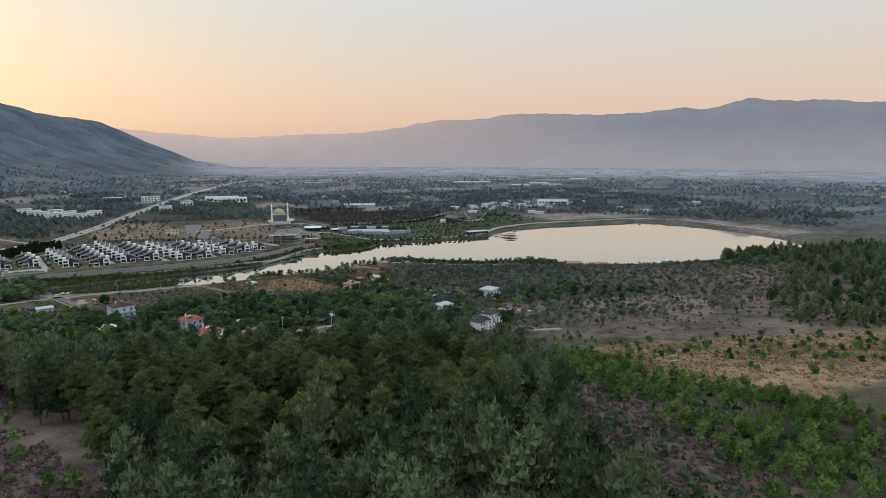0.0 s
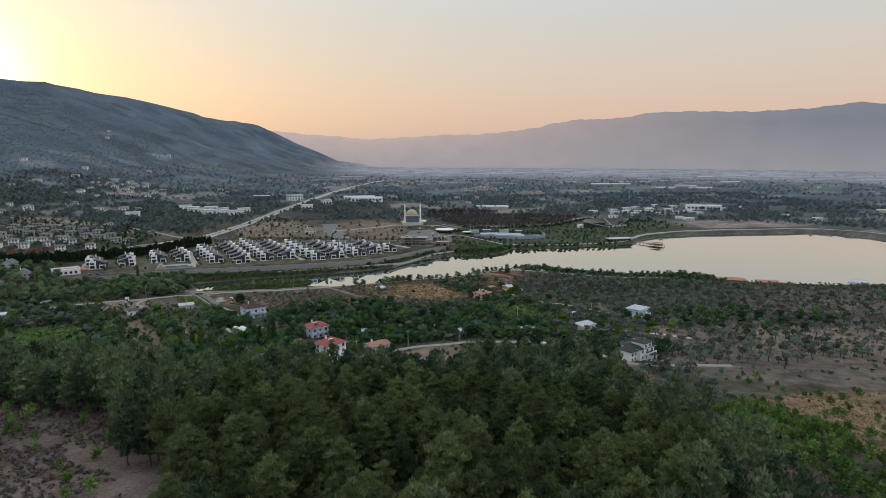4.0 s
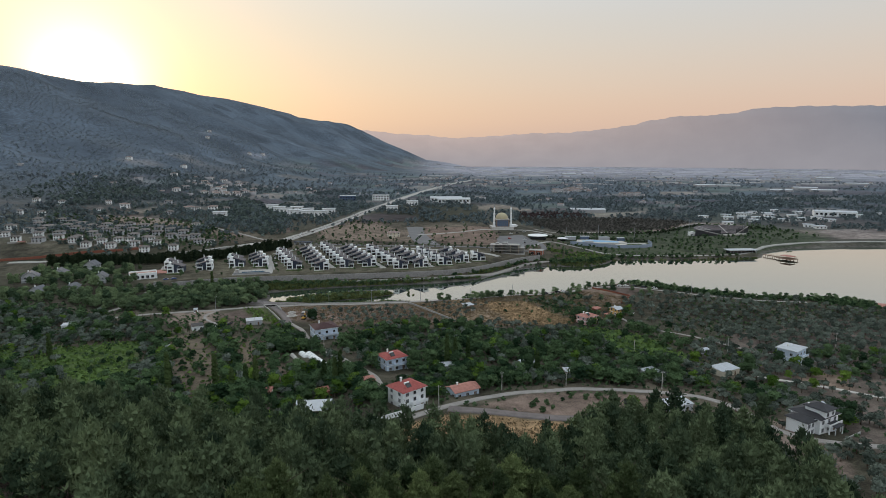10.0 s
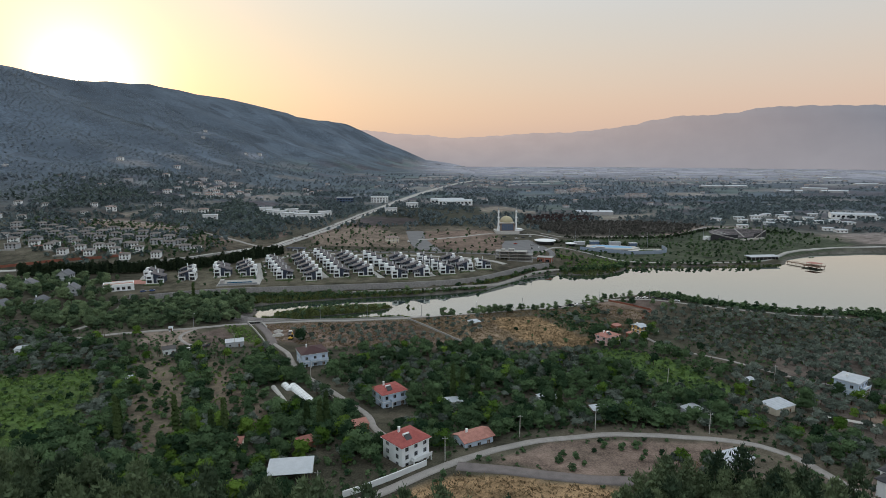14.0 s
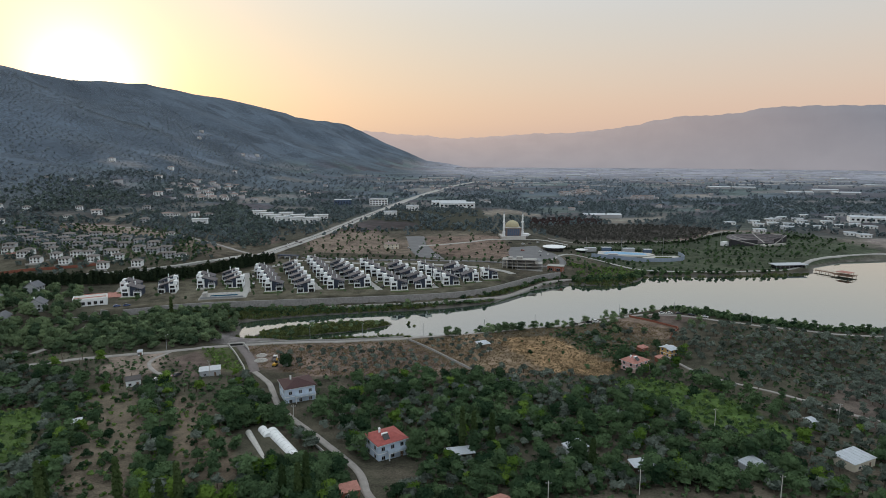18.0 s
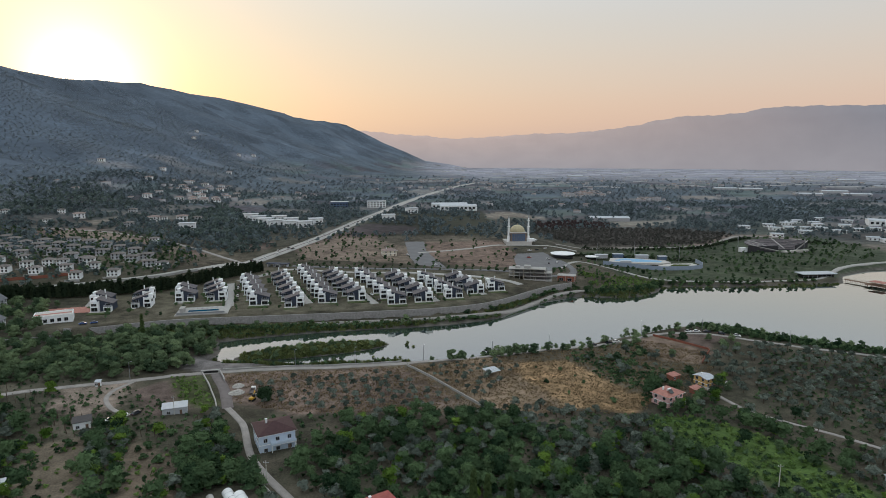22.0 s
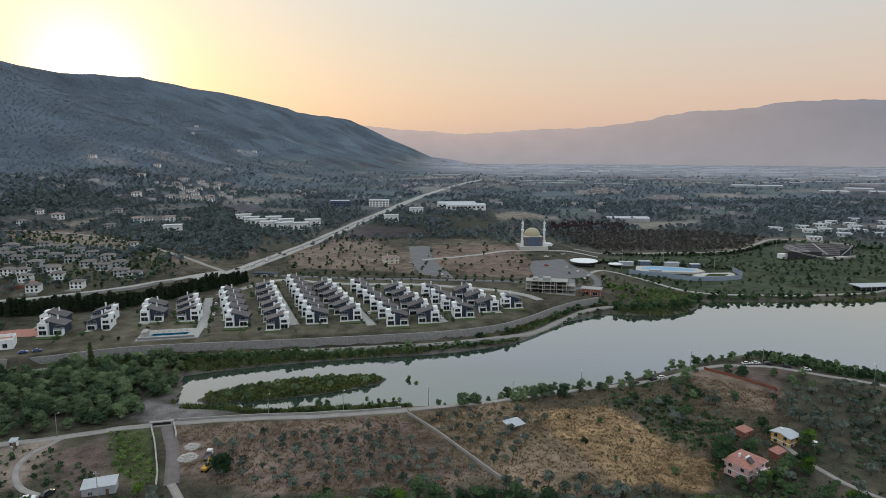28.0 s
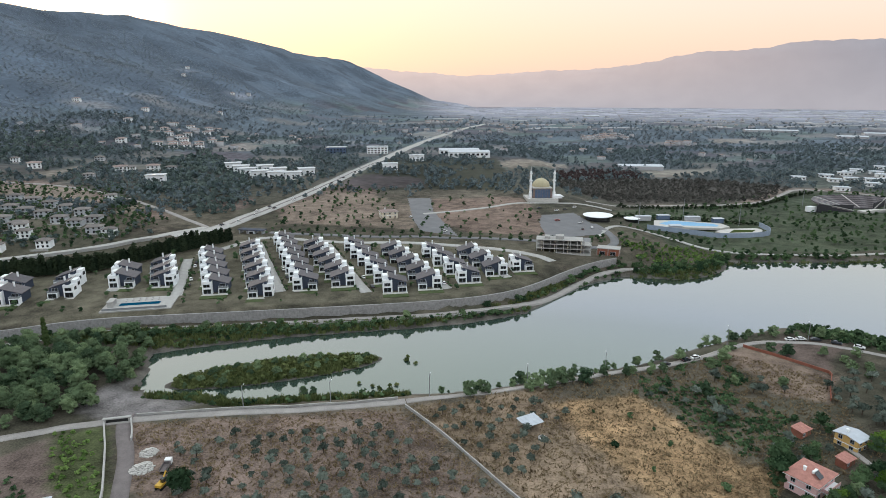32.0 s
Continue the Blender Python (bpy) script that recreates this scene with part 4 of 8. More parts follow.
def scatter(poly, step, jitter=0.45, keep=1.0, rows=False, seed=1, wet=1.5, turn=0.0):
    """Places about step metres apart inside an outline, off the roads, houses and water."""
    r = np.random.default_rng(seed)
    poly = np.array(poly, float)
    mid = poly.mean(0)
    R_ = np.hypot(*(poly - mid).T).max() + step
    g = np.arange(-R_, R_, step)
    X_, Y_ = [q.ravel() for q in np.meshgrid(g, g)]
    if not rows:
        Y_ = Y_ + np.where(np.round(X_ / step) % 2 == 0, 0, step / 2)
    X_, Y_ = X_ + r.uniform(-jitter, jitter, len(X_)) * step, Y_ + r.uniform(-jitter, jitter, len(Y_)) * step
    c, s = math.cos(turn), math.sin(turn)
    P_ = np.stack([mid[0] + c * X_ - s * Y_, mid[1] + s * X_ + c * Y_], 1)
    ok = (inside(poly, P_[:, 0], P_[:, 1]) > 0) & (inside(LAKE, P_[:, 0], P_[:, 1]) < -wet) & (r.uniform(0, 1, len(P_)) < keep)
    P_ = P_[ok]
    return free(P_)


def free(P_, extra=0.0):
    P_ = np.asarray(P_, float)
    ok = np.ones(len(P_), bool)
    for bx, by, br in BLOCKED:
        ok &= np.hypot(P_[:, 0] - bx, P_[:, 1] - by) > br + extra
    for pts, half in ROADS:
        lo, hi = pts.min(0) - half - 2, pts.max(0) + half + 2
        near = np.where(ok & (P_ > lo).all(1) & (P_ < hi).all(1))[0]
        if len(near):
            d = np.hypot(P_[near, None, 0] - pts[None, :, 0], P_[near, None, 1] - pts[None, :, 1]).min(1)
            ok[near[d < half + 0.8]] = False
    return P_[ok]

# ---- roads, walls and paths ----
lane("lakeside_road", [(-215, 458), (-196, 466), (-170, 479), (-116, 486.5), (-63, 494.5), (-6, 504), (26, 514), (47, 533), (63, 553), (84, 574), (104, 582), (114, 580)], 3.4, TRACKM, "pale concrete lakeside road under a long retaining wall", 0.15)
lane("shore_road_west", [(-205, 360), (-180, 374), (-147, 385), (-121, 398), (-84, 403.5), (-46, 408), (-24, 413)], 3.8, TRACKM, "pale unpaved road on the embankment of the lake", 0.12)
lane("shore_road_east", [(-24, 413), (3, 419), (34, 429), (58, 438), (83, 448), (104, 459), (120, 468), (135, 470), (154, 469), (175, 455), (196, 442), (225, 428), (262, 420)], 3.0, TRACKM, "pale unpaved road along the near lake shore", 0.12)
lane("village_road", [(-34, 178), (-24, 187), (-14, 196), (-2, 208), (11, 219), (32, 231), (54, 237), (70, 237), (92, 235), (104, 231), (112, 220), (113, 204), (115, 190), (124, 184), (140, 180), (165, 178)], 3.4, TRACKM, "pale concrete village road bending past a red-roofed house", 0.12)
lane("field_track", [(2, 208), (19, 205), (36, 201.5), (54, 200)], 5.4, GRAVD, "dark gravel track beside a mown field", 0.1)
lane("house_lane", [(-94, 354), (-88, 346), (-82, 338), (-75, 320), (-70, 309), (-60, 295), (-47, 279), (-35, 264), (-29, 252), (-26, 236), (-8, 214)], 2.6, TRACKM, "rough pale lane between walled gardens", 0.1, clear=2.6)
lane("channel_floor", [(-116.5, 401), (-112, 391), (-104, 378), (-98, 364), (-93, 352)], 4.6, GRAVD, "dry concrete floor of the outlet channel", 0.05)
lane("east_lane", [(114, 392), (116, 374), (122, 358), (131, 346), (140, 333), (151, 319), (163, 302), (176, 292), (200, 276)], 2.0, TRACKM, "narrow pale farm lane through olive groves", 0.1)
lane("villa_street", [(-168, 590), (-150, 622), (-137, 638), (-84, 621), (-46, 624), (12, 610), (46, 594), (56, 578)], 6, CONC, "concrete street round the villa estate", 0.12)
for k, (a, b) in enumerate((((-186, 520), (-192, 556)), ((-149, 514), (-172, 584)), ((-97, 520), (-140, 622)), ((-52, 520), (-92, 618)), ((-10, 526), (-48, 618)), ((24, 546), (-2, 606)), ((-237, 498), (-248, 530)))):
    lane("estate_lane", [a, ((a[0] + b[0]) / 2, (a[1] + b[1]) / 2), b], 5.8, CONC, "concrete lane between two rows of villas", 0.1)
MAIN = [(-205, 636), (-188, 655), (-178, 675), (-170, 713), (-156, 765), (-139, 851), (-108, 1045), (-80, 1250), (-40, 1480), (20, 1750), (113, 2100)]
lane("main_road", MAIN, 15, CONC, "pale two-lane main road running to the far town", 0.2, clear=3)
lane("median_strip", MAIN[2:7], 1.6, GRAVD, "planted median of the main road", 0.42)
lane("road_spur", [(-188, 662), (-223, 694), (-263, 729), (-312, 768), (-387, 805), (-470, 814)], 4.2, TRACKM, "concrete side road up to the hill houses", 0.15)
lane("tree_lined_road", [(-140, 650), (-84, 640), (-30, 637), (20, 634), (60, 628), (96, 612), (112, 640), (104, 690)], 6, ASPH, "asphalt road lined by young trees", 0.14)
lane("hill_track", [(-30, 712), (20, 735), (62, 768), (100, 772), (140, 760)], 5, CONC, "pale track past the mosque", 0.16)
lane("park_road", [(100, 650), (120, 690), (145, 684), (160, 650), (172, 626), (189, 617), (245, 614), (300, 619), (330, 632), (350, 660), (400, 690), (470, 702), (560, 700), (640, 704), (690, 640), (705, 500)], 3.6, CONC, "pale promenade round the far lake shore", 0.15)
lane("wood_track", [(-216, 378), (-215, 402), (-217, 419), (-221, 440), (-228, 452)], 3.2, TRACKM, "pale dirt track through the riverside wood", 0.12, clear=1.5)
lane("village_street_upper", [(-400, 545), (-330, 560), (-284, 575), (-257, 589), (-233, 611), (-210, 643), (-192, 666)], 7, CONC, "street below the hillside houses", 0.15)
lane("garden_path", [(142, 262), (160, 250), (185, 232)], 2.4, PAVE, "paved garden path", 0.1)
patch("car_park", [(-48, 782), (-26, 782), (-22, 722), (-2, 640), (-30, 655), (-38, 690)], ASPH, "grey asphalt car park on the slope")
lane("sandy_track", [(120, 786), (181, 793), (266, 797), (302, 812), (337, 846), (369, 880), (400, 866), (433, 834)], 5, TRACKM, "pale sandy track behind the park", 0.15)
patch("mosque_forecourt", [(62, 690), (68, 716), (97, 728), (104, 690), (106, 655), (60, 640)], ASPH, "large grey asphalt car park below the mosque", 0.16)
lane("yard_track", [(-147, 385), (-152, 368), (-140, 350), (-128, 345)], 2.0, TRACKM, "pale rutted track into a bare yard", 0.1)

def stone_wall(name, line, height, thick, m, label, step=4.0, zf=None, category="wall", down=0.6):
    """A wall of equal lengths, each length a panel of its own."""
    x, y, dx, dy = along(line, step)
    w = thing(name, label, category, kind="structure")
    w.matrix_world = Matrix.Identity(4)
    g = Geo()
    g.box(-0.01, -thick / 2, -down, step - 0.04, thick / 2, height)
    g.box(-0.01, -thick / 2 - 0.05, height, step - 0.04, thick / 2 + 0.05, height + 0.12)
    me = g.mesh("panel", m)
    for k in range(len(x) - 1):
        ob = new("panel", me)
        za, zb = (z1(x[k], y[k]), z1(x[k + 1], y[k + 1])) if zf is None else (zf, zf)
        ob.parent = w
        ob.matrix_world = Matrix.Translation((x[k], y[k], za)) @ pose(0, 0, 0, 0, 0, math.degrees(math.atan2(y[k + 1] - y[k], x[k + 1] - x[k]))) @ Matrix.Rotation(-math.atan2(zb - za, step), 4, "Y")
    ROADS.append((np.stack([x, y], 1), thick / 2 + 0.3))
    return w

stone_wall("retaining_wall", rounded(WALL), 4.6, 0.8, STONE, "long grey stone retaining wall below the villas", 4.0, 2.9, down=1.2)
stone_wall("parapet", [(x + 1.2, y - 3.6 - 6.2) for x, y in WALL[1:8]], 0.5, 0.3, CONC, "low pale parapet on the outer edge of the lakeside road", 4.0, 2.95)
stone_wall("road_wall", [(-29, 188.5), (-16, 199.5), (-6, 210)], 1.7, 0.25, WHITE, "white rendered garden wall along the village road", 2.5)
stone_wall("field_wall", [(-24, 409), (-10, 390), (8, 361), (18, 345)], 1.0, 0.3, CONC, "low grey concrete wall between two fields", 3.0)
stone_wall("channel_wall_west", [(-122, 398), (-112, 381), (-101, 360), (-96, 348)], 1.0, 0.4, CONC, "pale concrete side wall of the outlet channel", 3.0)
stone_wall("channel_wall_east", [(-113.5, 399), (-108, 389), (-106, 384)], 1.0, 0.4, CONC, "short pale concrete side wall of the outlet channel", 3.0)
stone_wall("shore_parapet", [(-113, 401.5), (-84, 405.8), (-46, 410.4), (-26, 415)], 0.7, 0.25, CONC, "low pale parapet along the shore road", 3.0)
stone_wall("lane_wall", [(-66, 297), (-54, 282), (-42, 266)], 0.9, 0.25, CONC, "low pale wall along a lane", 3.0)
lone("culvert", Geo().box(-4.2, -0.4, -1.6, 4.2, 0.4, 0.4).box(-4.2, 0.4, -1.6, -3.6, 3, 0.2).box(3.6, 0.4, -1.6, 4.2, 3, 0.2), GRAVD, "dark concrete culvert mouth under the shore road", "culvert", kind="structure", x=-117.5, y=398.5, z=z1(-117.5, 398.5) + 0.2, turn=14)
# solid black block in place of the culvert's shaded hollow
lone("culvert_mouth_shade", Geo().box(-3.3, -1.4, -0.6, 3.3, -0.9, 1.0), BLACK, "black block painting the shade inside the culvert", "culvert", kind="structure", x=-117.5, y=398.5, z=z1(-117.5, 398.5) + 0.2, turn=14)
lone("culvert_lintel", Geo().box(-4.2, -1.5, 1.0, 4.2, -0.4, 1.4).box(-4.2, -1.5, -0.6, -3.3, -0.4, 1.0).box(3.3, -1.5, -0.6, 4.2, -0.4, 1.0), CONC, "pale concrete frame of the culvert", "culvert", kind="structure", x=-117.5, y=398.5, z=z1(-117.5, 398.5) + 0.2, turn=14)
stone_wall("red_wall", [(-420, 548), (-395, 556), (-360, 572), (-324, 588), (-300, 598)], 2.2, 0.4, BRICKW, "long red-brown boundary wall below the hillside houses", 5.0)
stone_wall("brick_fence", [(118, 465), (128, 454), (141, 440), (133, 428), (126, 416)], 1.1, 0.2, BRICKW, "low red brick fence round a dry plot", 3.0)
stone_wall("street_wall", [(-330, 553), (-284, 568), (-257, 581), (-232, 602), (-212, 628)], 1.8, 0.4, CONC, "pale concrete wall along the hill street", 5.0)

# ---- the villa estate beyond the lake ----
def window(parent, x0, z0, x1, z1_, y, side=-1, axis="y", label=""):
    """A dark pane in a pale frame on a wall face; axis y: the wall runs along x at y; axis x: it runs along y at x=y."""
    g, f = Geo(), Geo()
    o, i = (0.05 * side, -0.1 * side)
    lo, hi = min(y + o, y + i), max(y + o, y + i)
    fl, fh = min(y + 0.09 * side, y + i), max(y + 0.09 * side, y + i)
    bars = ((x0 - 0.1, z0 - 0.1, x1 + 0.1, z0), (x0 - 0.1, z1_, x1 + 0.1, z1_ + 0.1), (x0 - 0.1, z0, x0, z1_), (x1, z0, x1 + 0.1, z1_), ((x0 + x1) / 2 - 0.04, z0, (x0 + x1) / 2 + 0.04, z1_))
    if axis == "y":
        g.box(x0, lo, z0, x1, hi, z1_)
        for a, b, c, d in bars:
            f.box(a, fl, b, c, fh, d)
    else:
        g.box(lo, x0, z0, hi, x1, z1_)
        for a, b, c, d in bars:
            f.box(fl, a, b, fh, c, d)
    w = part("window", g, GLASS, parent)
    part("window_frame", f, GREYW, w)
    return w


def villa(mirror):
    """A villa: a white flat-topped block on the lane side, a dark block under one sloping roof, a white porch."""
    m = -1 if mirror else 1
    def X(a, b):
        return (min(a * m, b * m), max(a * m, b * m))
    v = thing("villa", "white and anthracite villa with a sloping dark roof", "villa", "villas of the lakeside estate", 0, 0, 0)
    a, b = X(-6.3, -1.4)
    g = Geo().box(a, -6, -1.5, b, -0.6, 5.9)
    part("front_block", g, WHITE, v, "white rendered front block")
    part("terrace_parapet", Geo().box(a, -6, 5.9, b, -5.85, 6.75).box(a, -5.85, 5.9, a + 0.15, -0.6, 6.75).box(b - 0.15, -5.85, 5.9, b, -3.4, 6.75), WHITE, v)
    a2, b2 = X(-6.0, -3.4)
    part("stair_block", Geo().box(a2, -0.6, -1.5, b2, 4.2, 7.6).box(a2 - 0.1, -0.7, 7.6, b2 + 0.1, 4.3, 7.75), WHITE, v, "white stair block")
    hi, lo, d0, d1 = 8.0, 4.9, -3.4, 6.0
    x0, x1 = -3.0 * m, 6.1 * m
    body = Geo().add([(x0, d0, -1.5), (x1, d0, -1.5), (x1, d1, -1.5), (x0, d1, -1.5), (x0, d0, hi - 0.2), (x1, d0, lo - 0.2), (x1, d1, lo - 0.2), (x0, d1, hi - 0.2)],
                     [(0, 3, 2, 1), (4, 5, 6, 7), (0, 1, 5, 4), (1, 2, 6, 5), (2, 3, 7, 6), (3, 0, 4, 7)] if m > 0 else
                     [(1, 2, 3, 0), (7, 6, 5, 4), (4, 5, 1, 0), (5, 6, 2, 1), (6, 7, 3, 2), (7, 4, 0, 3)])
    part("dark_block", body, DARKW, v, "anthracite rendered wing")
    xe, xr = 6.8 * m, -3.5 * m
    pts = [(xr, d0 - 0.5, hi + 0.05), (xe, d0 - 0.5, lo - 0.2), (xe, d1 + 0.4, lo - 0.2), (xr, d1 + 0.4, hi + 0.05)]
    part("roof", Geo().slab(pts if m > 0 else pts[::-1], 0.22), ROOFV, v, "sloping dark shingle roof")
    part("ridge_cap", Geo().box(min(xr, xr + 0.35 * m), d0 - 0.55, hi - 0.02, max(xr, xr + 0.35 * m), d1 + 0.45, hi + 0.14), PAVE, v, "pale ridge capping")
    a3, b3 = X(-6.6, 6.6)
    part("lawn", Geo().box(a3, -13.0, -1.3, b3, -8.6, 0.06), LAWNM, v, "small mown lawn")
    p0, p1 = X(1.6, 6.2)
    part("porch", Geo().box(p0, -6.2, -1.5, p1, d0, 3.0), WHITE, v, "white flat-topped porch")
    part("balcony_rail", Geo().box(p0, -6.2, 3.0, p1, -6.12, 3.9).box(p0, -6.12, 3.0, p0 + 0.08, d0, 3.9).box(p1 - 0.08, -6.12, 3.0, p1, d0, 3.9), LEADM, v)
    c0, c1 = X(0.4, 1.1)
    part("chimney", Geo().box(c0, 2.5, 5.5, c1, 3.2, 8.9).box(c0 - 0.08, 2.42, 8.9, c1 + 0.08, 3.28, 9.05), WHITE, v, "white chimney")
    w0, w1 = X(-5.7, -2.1)
    window(v, w0, 0.3, w1, 2.6, -6.0)
    window(v, w0 + 0.2, 3.7, w1 - 0.4, 5.2, -6.0)
    w0, w1 = X(2.1, 5.7)
    window(v, w0, 0.3, w1, 2.5, -6.2)
    w0, w1 = X(2.2, 4.9)
    window(v, w0, 3.2, w1, 4.7, d0)
    window(v, -5.0, 3.6, -2.4, 5.2, -6.3 * m, -m, "x")
    window(v, 0.6, 4.4, 3.2, 6.2, -6.0 * m, -m, "x")
    part("terrace", Geo().box(-6.6, -8.6, -1.2, 6.6, -6.2, 0.12), PAVE, v, "pale paved terrace")
    return v


VILLA_A, VILLA_B = villa(False), villa(True)
# each row: front villa x, y, back villa x, y, how many, whether the white block stands to the east
ROWS_V = [(-228, 506, -238, 523, 2, 0), (-207, 516, -215, 534, 2, 1), (-185, 533, -192, 549, 2, 0), (-164, 535, -177, 562, 3, 1), (-131, 523, -157, 583, 5, 0), (-106, 518, -138, 600, 6, 1),
          (-86, 530, -122, 622, 7, 0), (-67, 536, -98, 606, 6, 1), (-38, 526, -72, 607, 6, 0), (-20, 532, -46, 596, 5, 1), (1, 543, -20, 593, 4, 0), (17, 556, 3, 590, 3, 1), (33, 565, 33, 565, 1, 0)]
first = {0: VILLA_A, 1: VILLA_B}
used = set()
for fx, fy, bx, by, n, east in ROWS_V:
    for k in range(n):
        u = k / max(n - 1, 1)
        x, y = fx + (bx - fx) * u, fy + (by - fy) * u
        turn = 10 + rng.uniform(-1.5, 1.5)
        m = pose(x, y, 8.1, 0, 0, turn)
        if east not in used:
            first[east].matrix_world = m
            used.add(east)
        else:
            copy_thing(first[east], m)
        BLOCKED.append((x, y, 9.0))

# the estate's gate, pool and sports hall
gate = thing("estate_gate", "dark flat-roofed gatehouse at the estate entrance", "gatehouse", x=-152, y=648, z=8.4, turn=-12)
part("roof", Geo().box(-10, -3, 3.6, 10, 3, 4.2), DARKW, gate)
for k in (-9, -3, 3, 9):
    part("post", Geo().box(k - 0.3, -2.5, 0, k + 0.3, 2.5, 3.6), GREYW, gate)
part("cabin", Geo().box(-2, -2, 0, 2, 2, 3.2), WHITE, gate)
window(gate, -1.5, 1.0, 1.5, 2.4, -2.0)
pool = thing("swimming_pool", "long dark blue swimming pool in a grey paved terrace", "pool", x=-161, y=501, z=8.38, turn=12)
part("deck", Geo().box(-16, -9, -1.6, 16, 10, 0.18), CONC, pool, "grey paving round the pool")
part("rim", Geo().box(-9.3, -2.4, 0.18, 9.3, -2.0, 0.3).box(-9.3, 2.0, 0.18, 9.3, 2.4, 0.3).box(-9.7, -2.4, 0.18, -9.3, 2.4, 0.3).box(9.3, -2.4, 0.18, 9.7, 2.4, 0.3), CONC, pool)
part("water", Geo().box(-9.3, -2.0, 0.0, 9.3, 2.0, 0.24), POOLM, pool, "dark blue pool water")
for k in range(6):
    part("sun_lounger", Geo().box(-8 + 3 * k, 4.6, 0.18, -7.3 + 3 * k, 6.4, 0.5).slab([(-8 + 3 * k, 6.4, 0.5), (-7.3 + 3 * k, 6.4, 0.5), (-7.3 + 3 * k, 7.0, 0.95), (-8 + 3 * k, 7.0, 0.95)], 0.06), CONC, pool)
part("changing_hut", Geo().box(-14, -3, 0.18, -11.5, 3, 2.7).box(-14.3, -3.3, 2.7, -11.2, 3.3, 2.9), CONC, pool)
part("fence", Geo().box(-15, -8.05, 0.18, 14, -7.95, 1.3), LEADM, pool, "grey pool fence")
BLOCKED.append((-161, 501, 16))
gym = thing("sports_hall", "low white hall with a pale flat roof beside the estate", "hall", x=-243, y=478, z=z1(-243, 478) - 0.2, turn=28)
gym.scale = (0.78, 0.8, 0.9)
part("wall", Geo().box(-13, -8, -1.5, 13, 8, 5.0), WHITE, gym)
part("roof", Geo().box(-12.6, -7.6, 5.0, 12.6, 7.6, 5.15), PAVE, gym, "pale roof membrane")
part("roof_band", Geo().box(-12.6, -1.6, 5.15, 12.6, 1.6, 5.22), TILE_OLD, gym, "faded red band along the roof")
part("parapet", Geo().box(-13, -8, 5.0, 13, -7.6, 5.6).box(-13, 7.6, 5.0, 13, 8, 5.6).box(-13, -7.6, 5.0, -12.6, 7.6, 5.6).box(12.6, -7.6, 5.0, 13, 7.6, 5.6), WHITE, gym)
for k in range(5):
    window(gym, -11 + 4.6 * k, 1.2, -8.6 + 4.6 * k, 3.4, -8)
patch("sports_court", [(-266, 506), (-236, 516), (-228, 500), (-258, 490)], TILE_OLD, "reddish sports court", 0.3, 1.2)
BLOCKED += [(-243, 478, 16), (-247, 503, 16), (-232, 466, 9), (-222, 468, 9)]
stone_wall("hall_wall", [(-222, 459), (-236, 451), (-254, 447), (-262, 452)], 3.2, 0.6, STONE, "grey stone terrace wall below the white hall", 4.0, down=2.0)

# ---- the mosque on its mound ----
mq = thing("mosque", "stone mosque with a pale gold dome and two white minarets", "mosque", x=77, y=784, z=12.3, turn=4)
mq.scale = (0.83, 0.83, 0.92)
part("base", Geo().box(-17, -15, -4, 17, 15, 0.6), PAVE, mq, "pale stone platform")
part("hall", Geo().box(-10.5, -10.5, 0.6, 10.5, 10.5, 10.5), SLATE, mq, "grey-brown stone hall walls")
part("cornice", Geo().box(-11, -11, 10.5, 11, 11, 11.2), PAVE, mq)
part("front_glass", Geo().box(-8.6, -10.75, 1.2, 8.6, -10.45, 9.6), BLUEGL, mq, "blue-grey glazed front")
for k in range(7):
    part("mullion", Geo().box(-8.7 + 2.85 * k, -10.95, 1.0, -8.5 + 2.85 * k, -10.7, 9.8), SLATE, mq)
part("side_glass", Geo().box(10.45, -8, 2, 10.7, 8, 8.6).box(-10.7, -8, 2, -10.45, 8, 8.6), BLUEGL, mq, "blue-grey side windows")
part("drum", Geo().lathe([(10.4, 11.2), (10.4, 11.5), (10.0, 11.6)], 28), PAVE, mq)
dm = part("dome", Geo().lathe([(9.9 * math.cos(a), 11.6 + 8.0 * math.sin(a)) for a in np.linspace(0, 1.5, 10)], 28), GOLD, mq, "pale gold dome")
part("finial", Geo().lathe([(0.35, 19.4), (0.25, 20.6), (0.05, 22.0)], 8), GOLD, dm)
for sx_ in (-1, 1):
    cx = 13.2 * sx_
    mn = part("minaret", Geo().lathe([(1.9, 0.6), (1.9, 6.0), (1.35, 7.5), (1.25, 17.0), (2.0, 17.8), (2.0, 18.8), (1.15, 18.9), (1.05, 24.5), (1.6, 25.1), (1.6, 26.0), (0.95, 26.1), (0.9, 28.2)], 14, cx, -8), WHITE, mq, "slender white minaret")
    part("spire", Geo().lathe([(1.05, 28.2), (0.5, 30.8), (0.08, 33.0)], 12, cx, -8), LEADM, mn, "grey conical spire")
part("porch_wing", Geo().box(11, -12, 0.6, 22, -2, 3.4).slab([(10.8, -12.4, 4.0), (24, -12.4, 2.4), (24, -1.6, 2.4), (10.8, -1.6, 4.0)], 0.4), WHITE, mq)
BLOCKED.append((79, 784, 24))

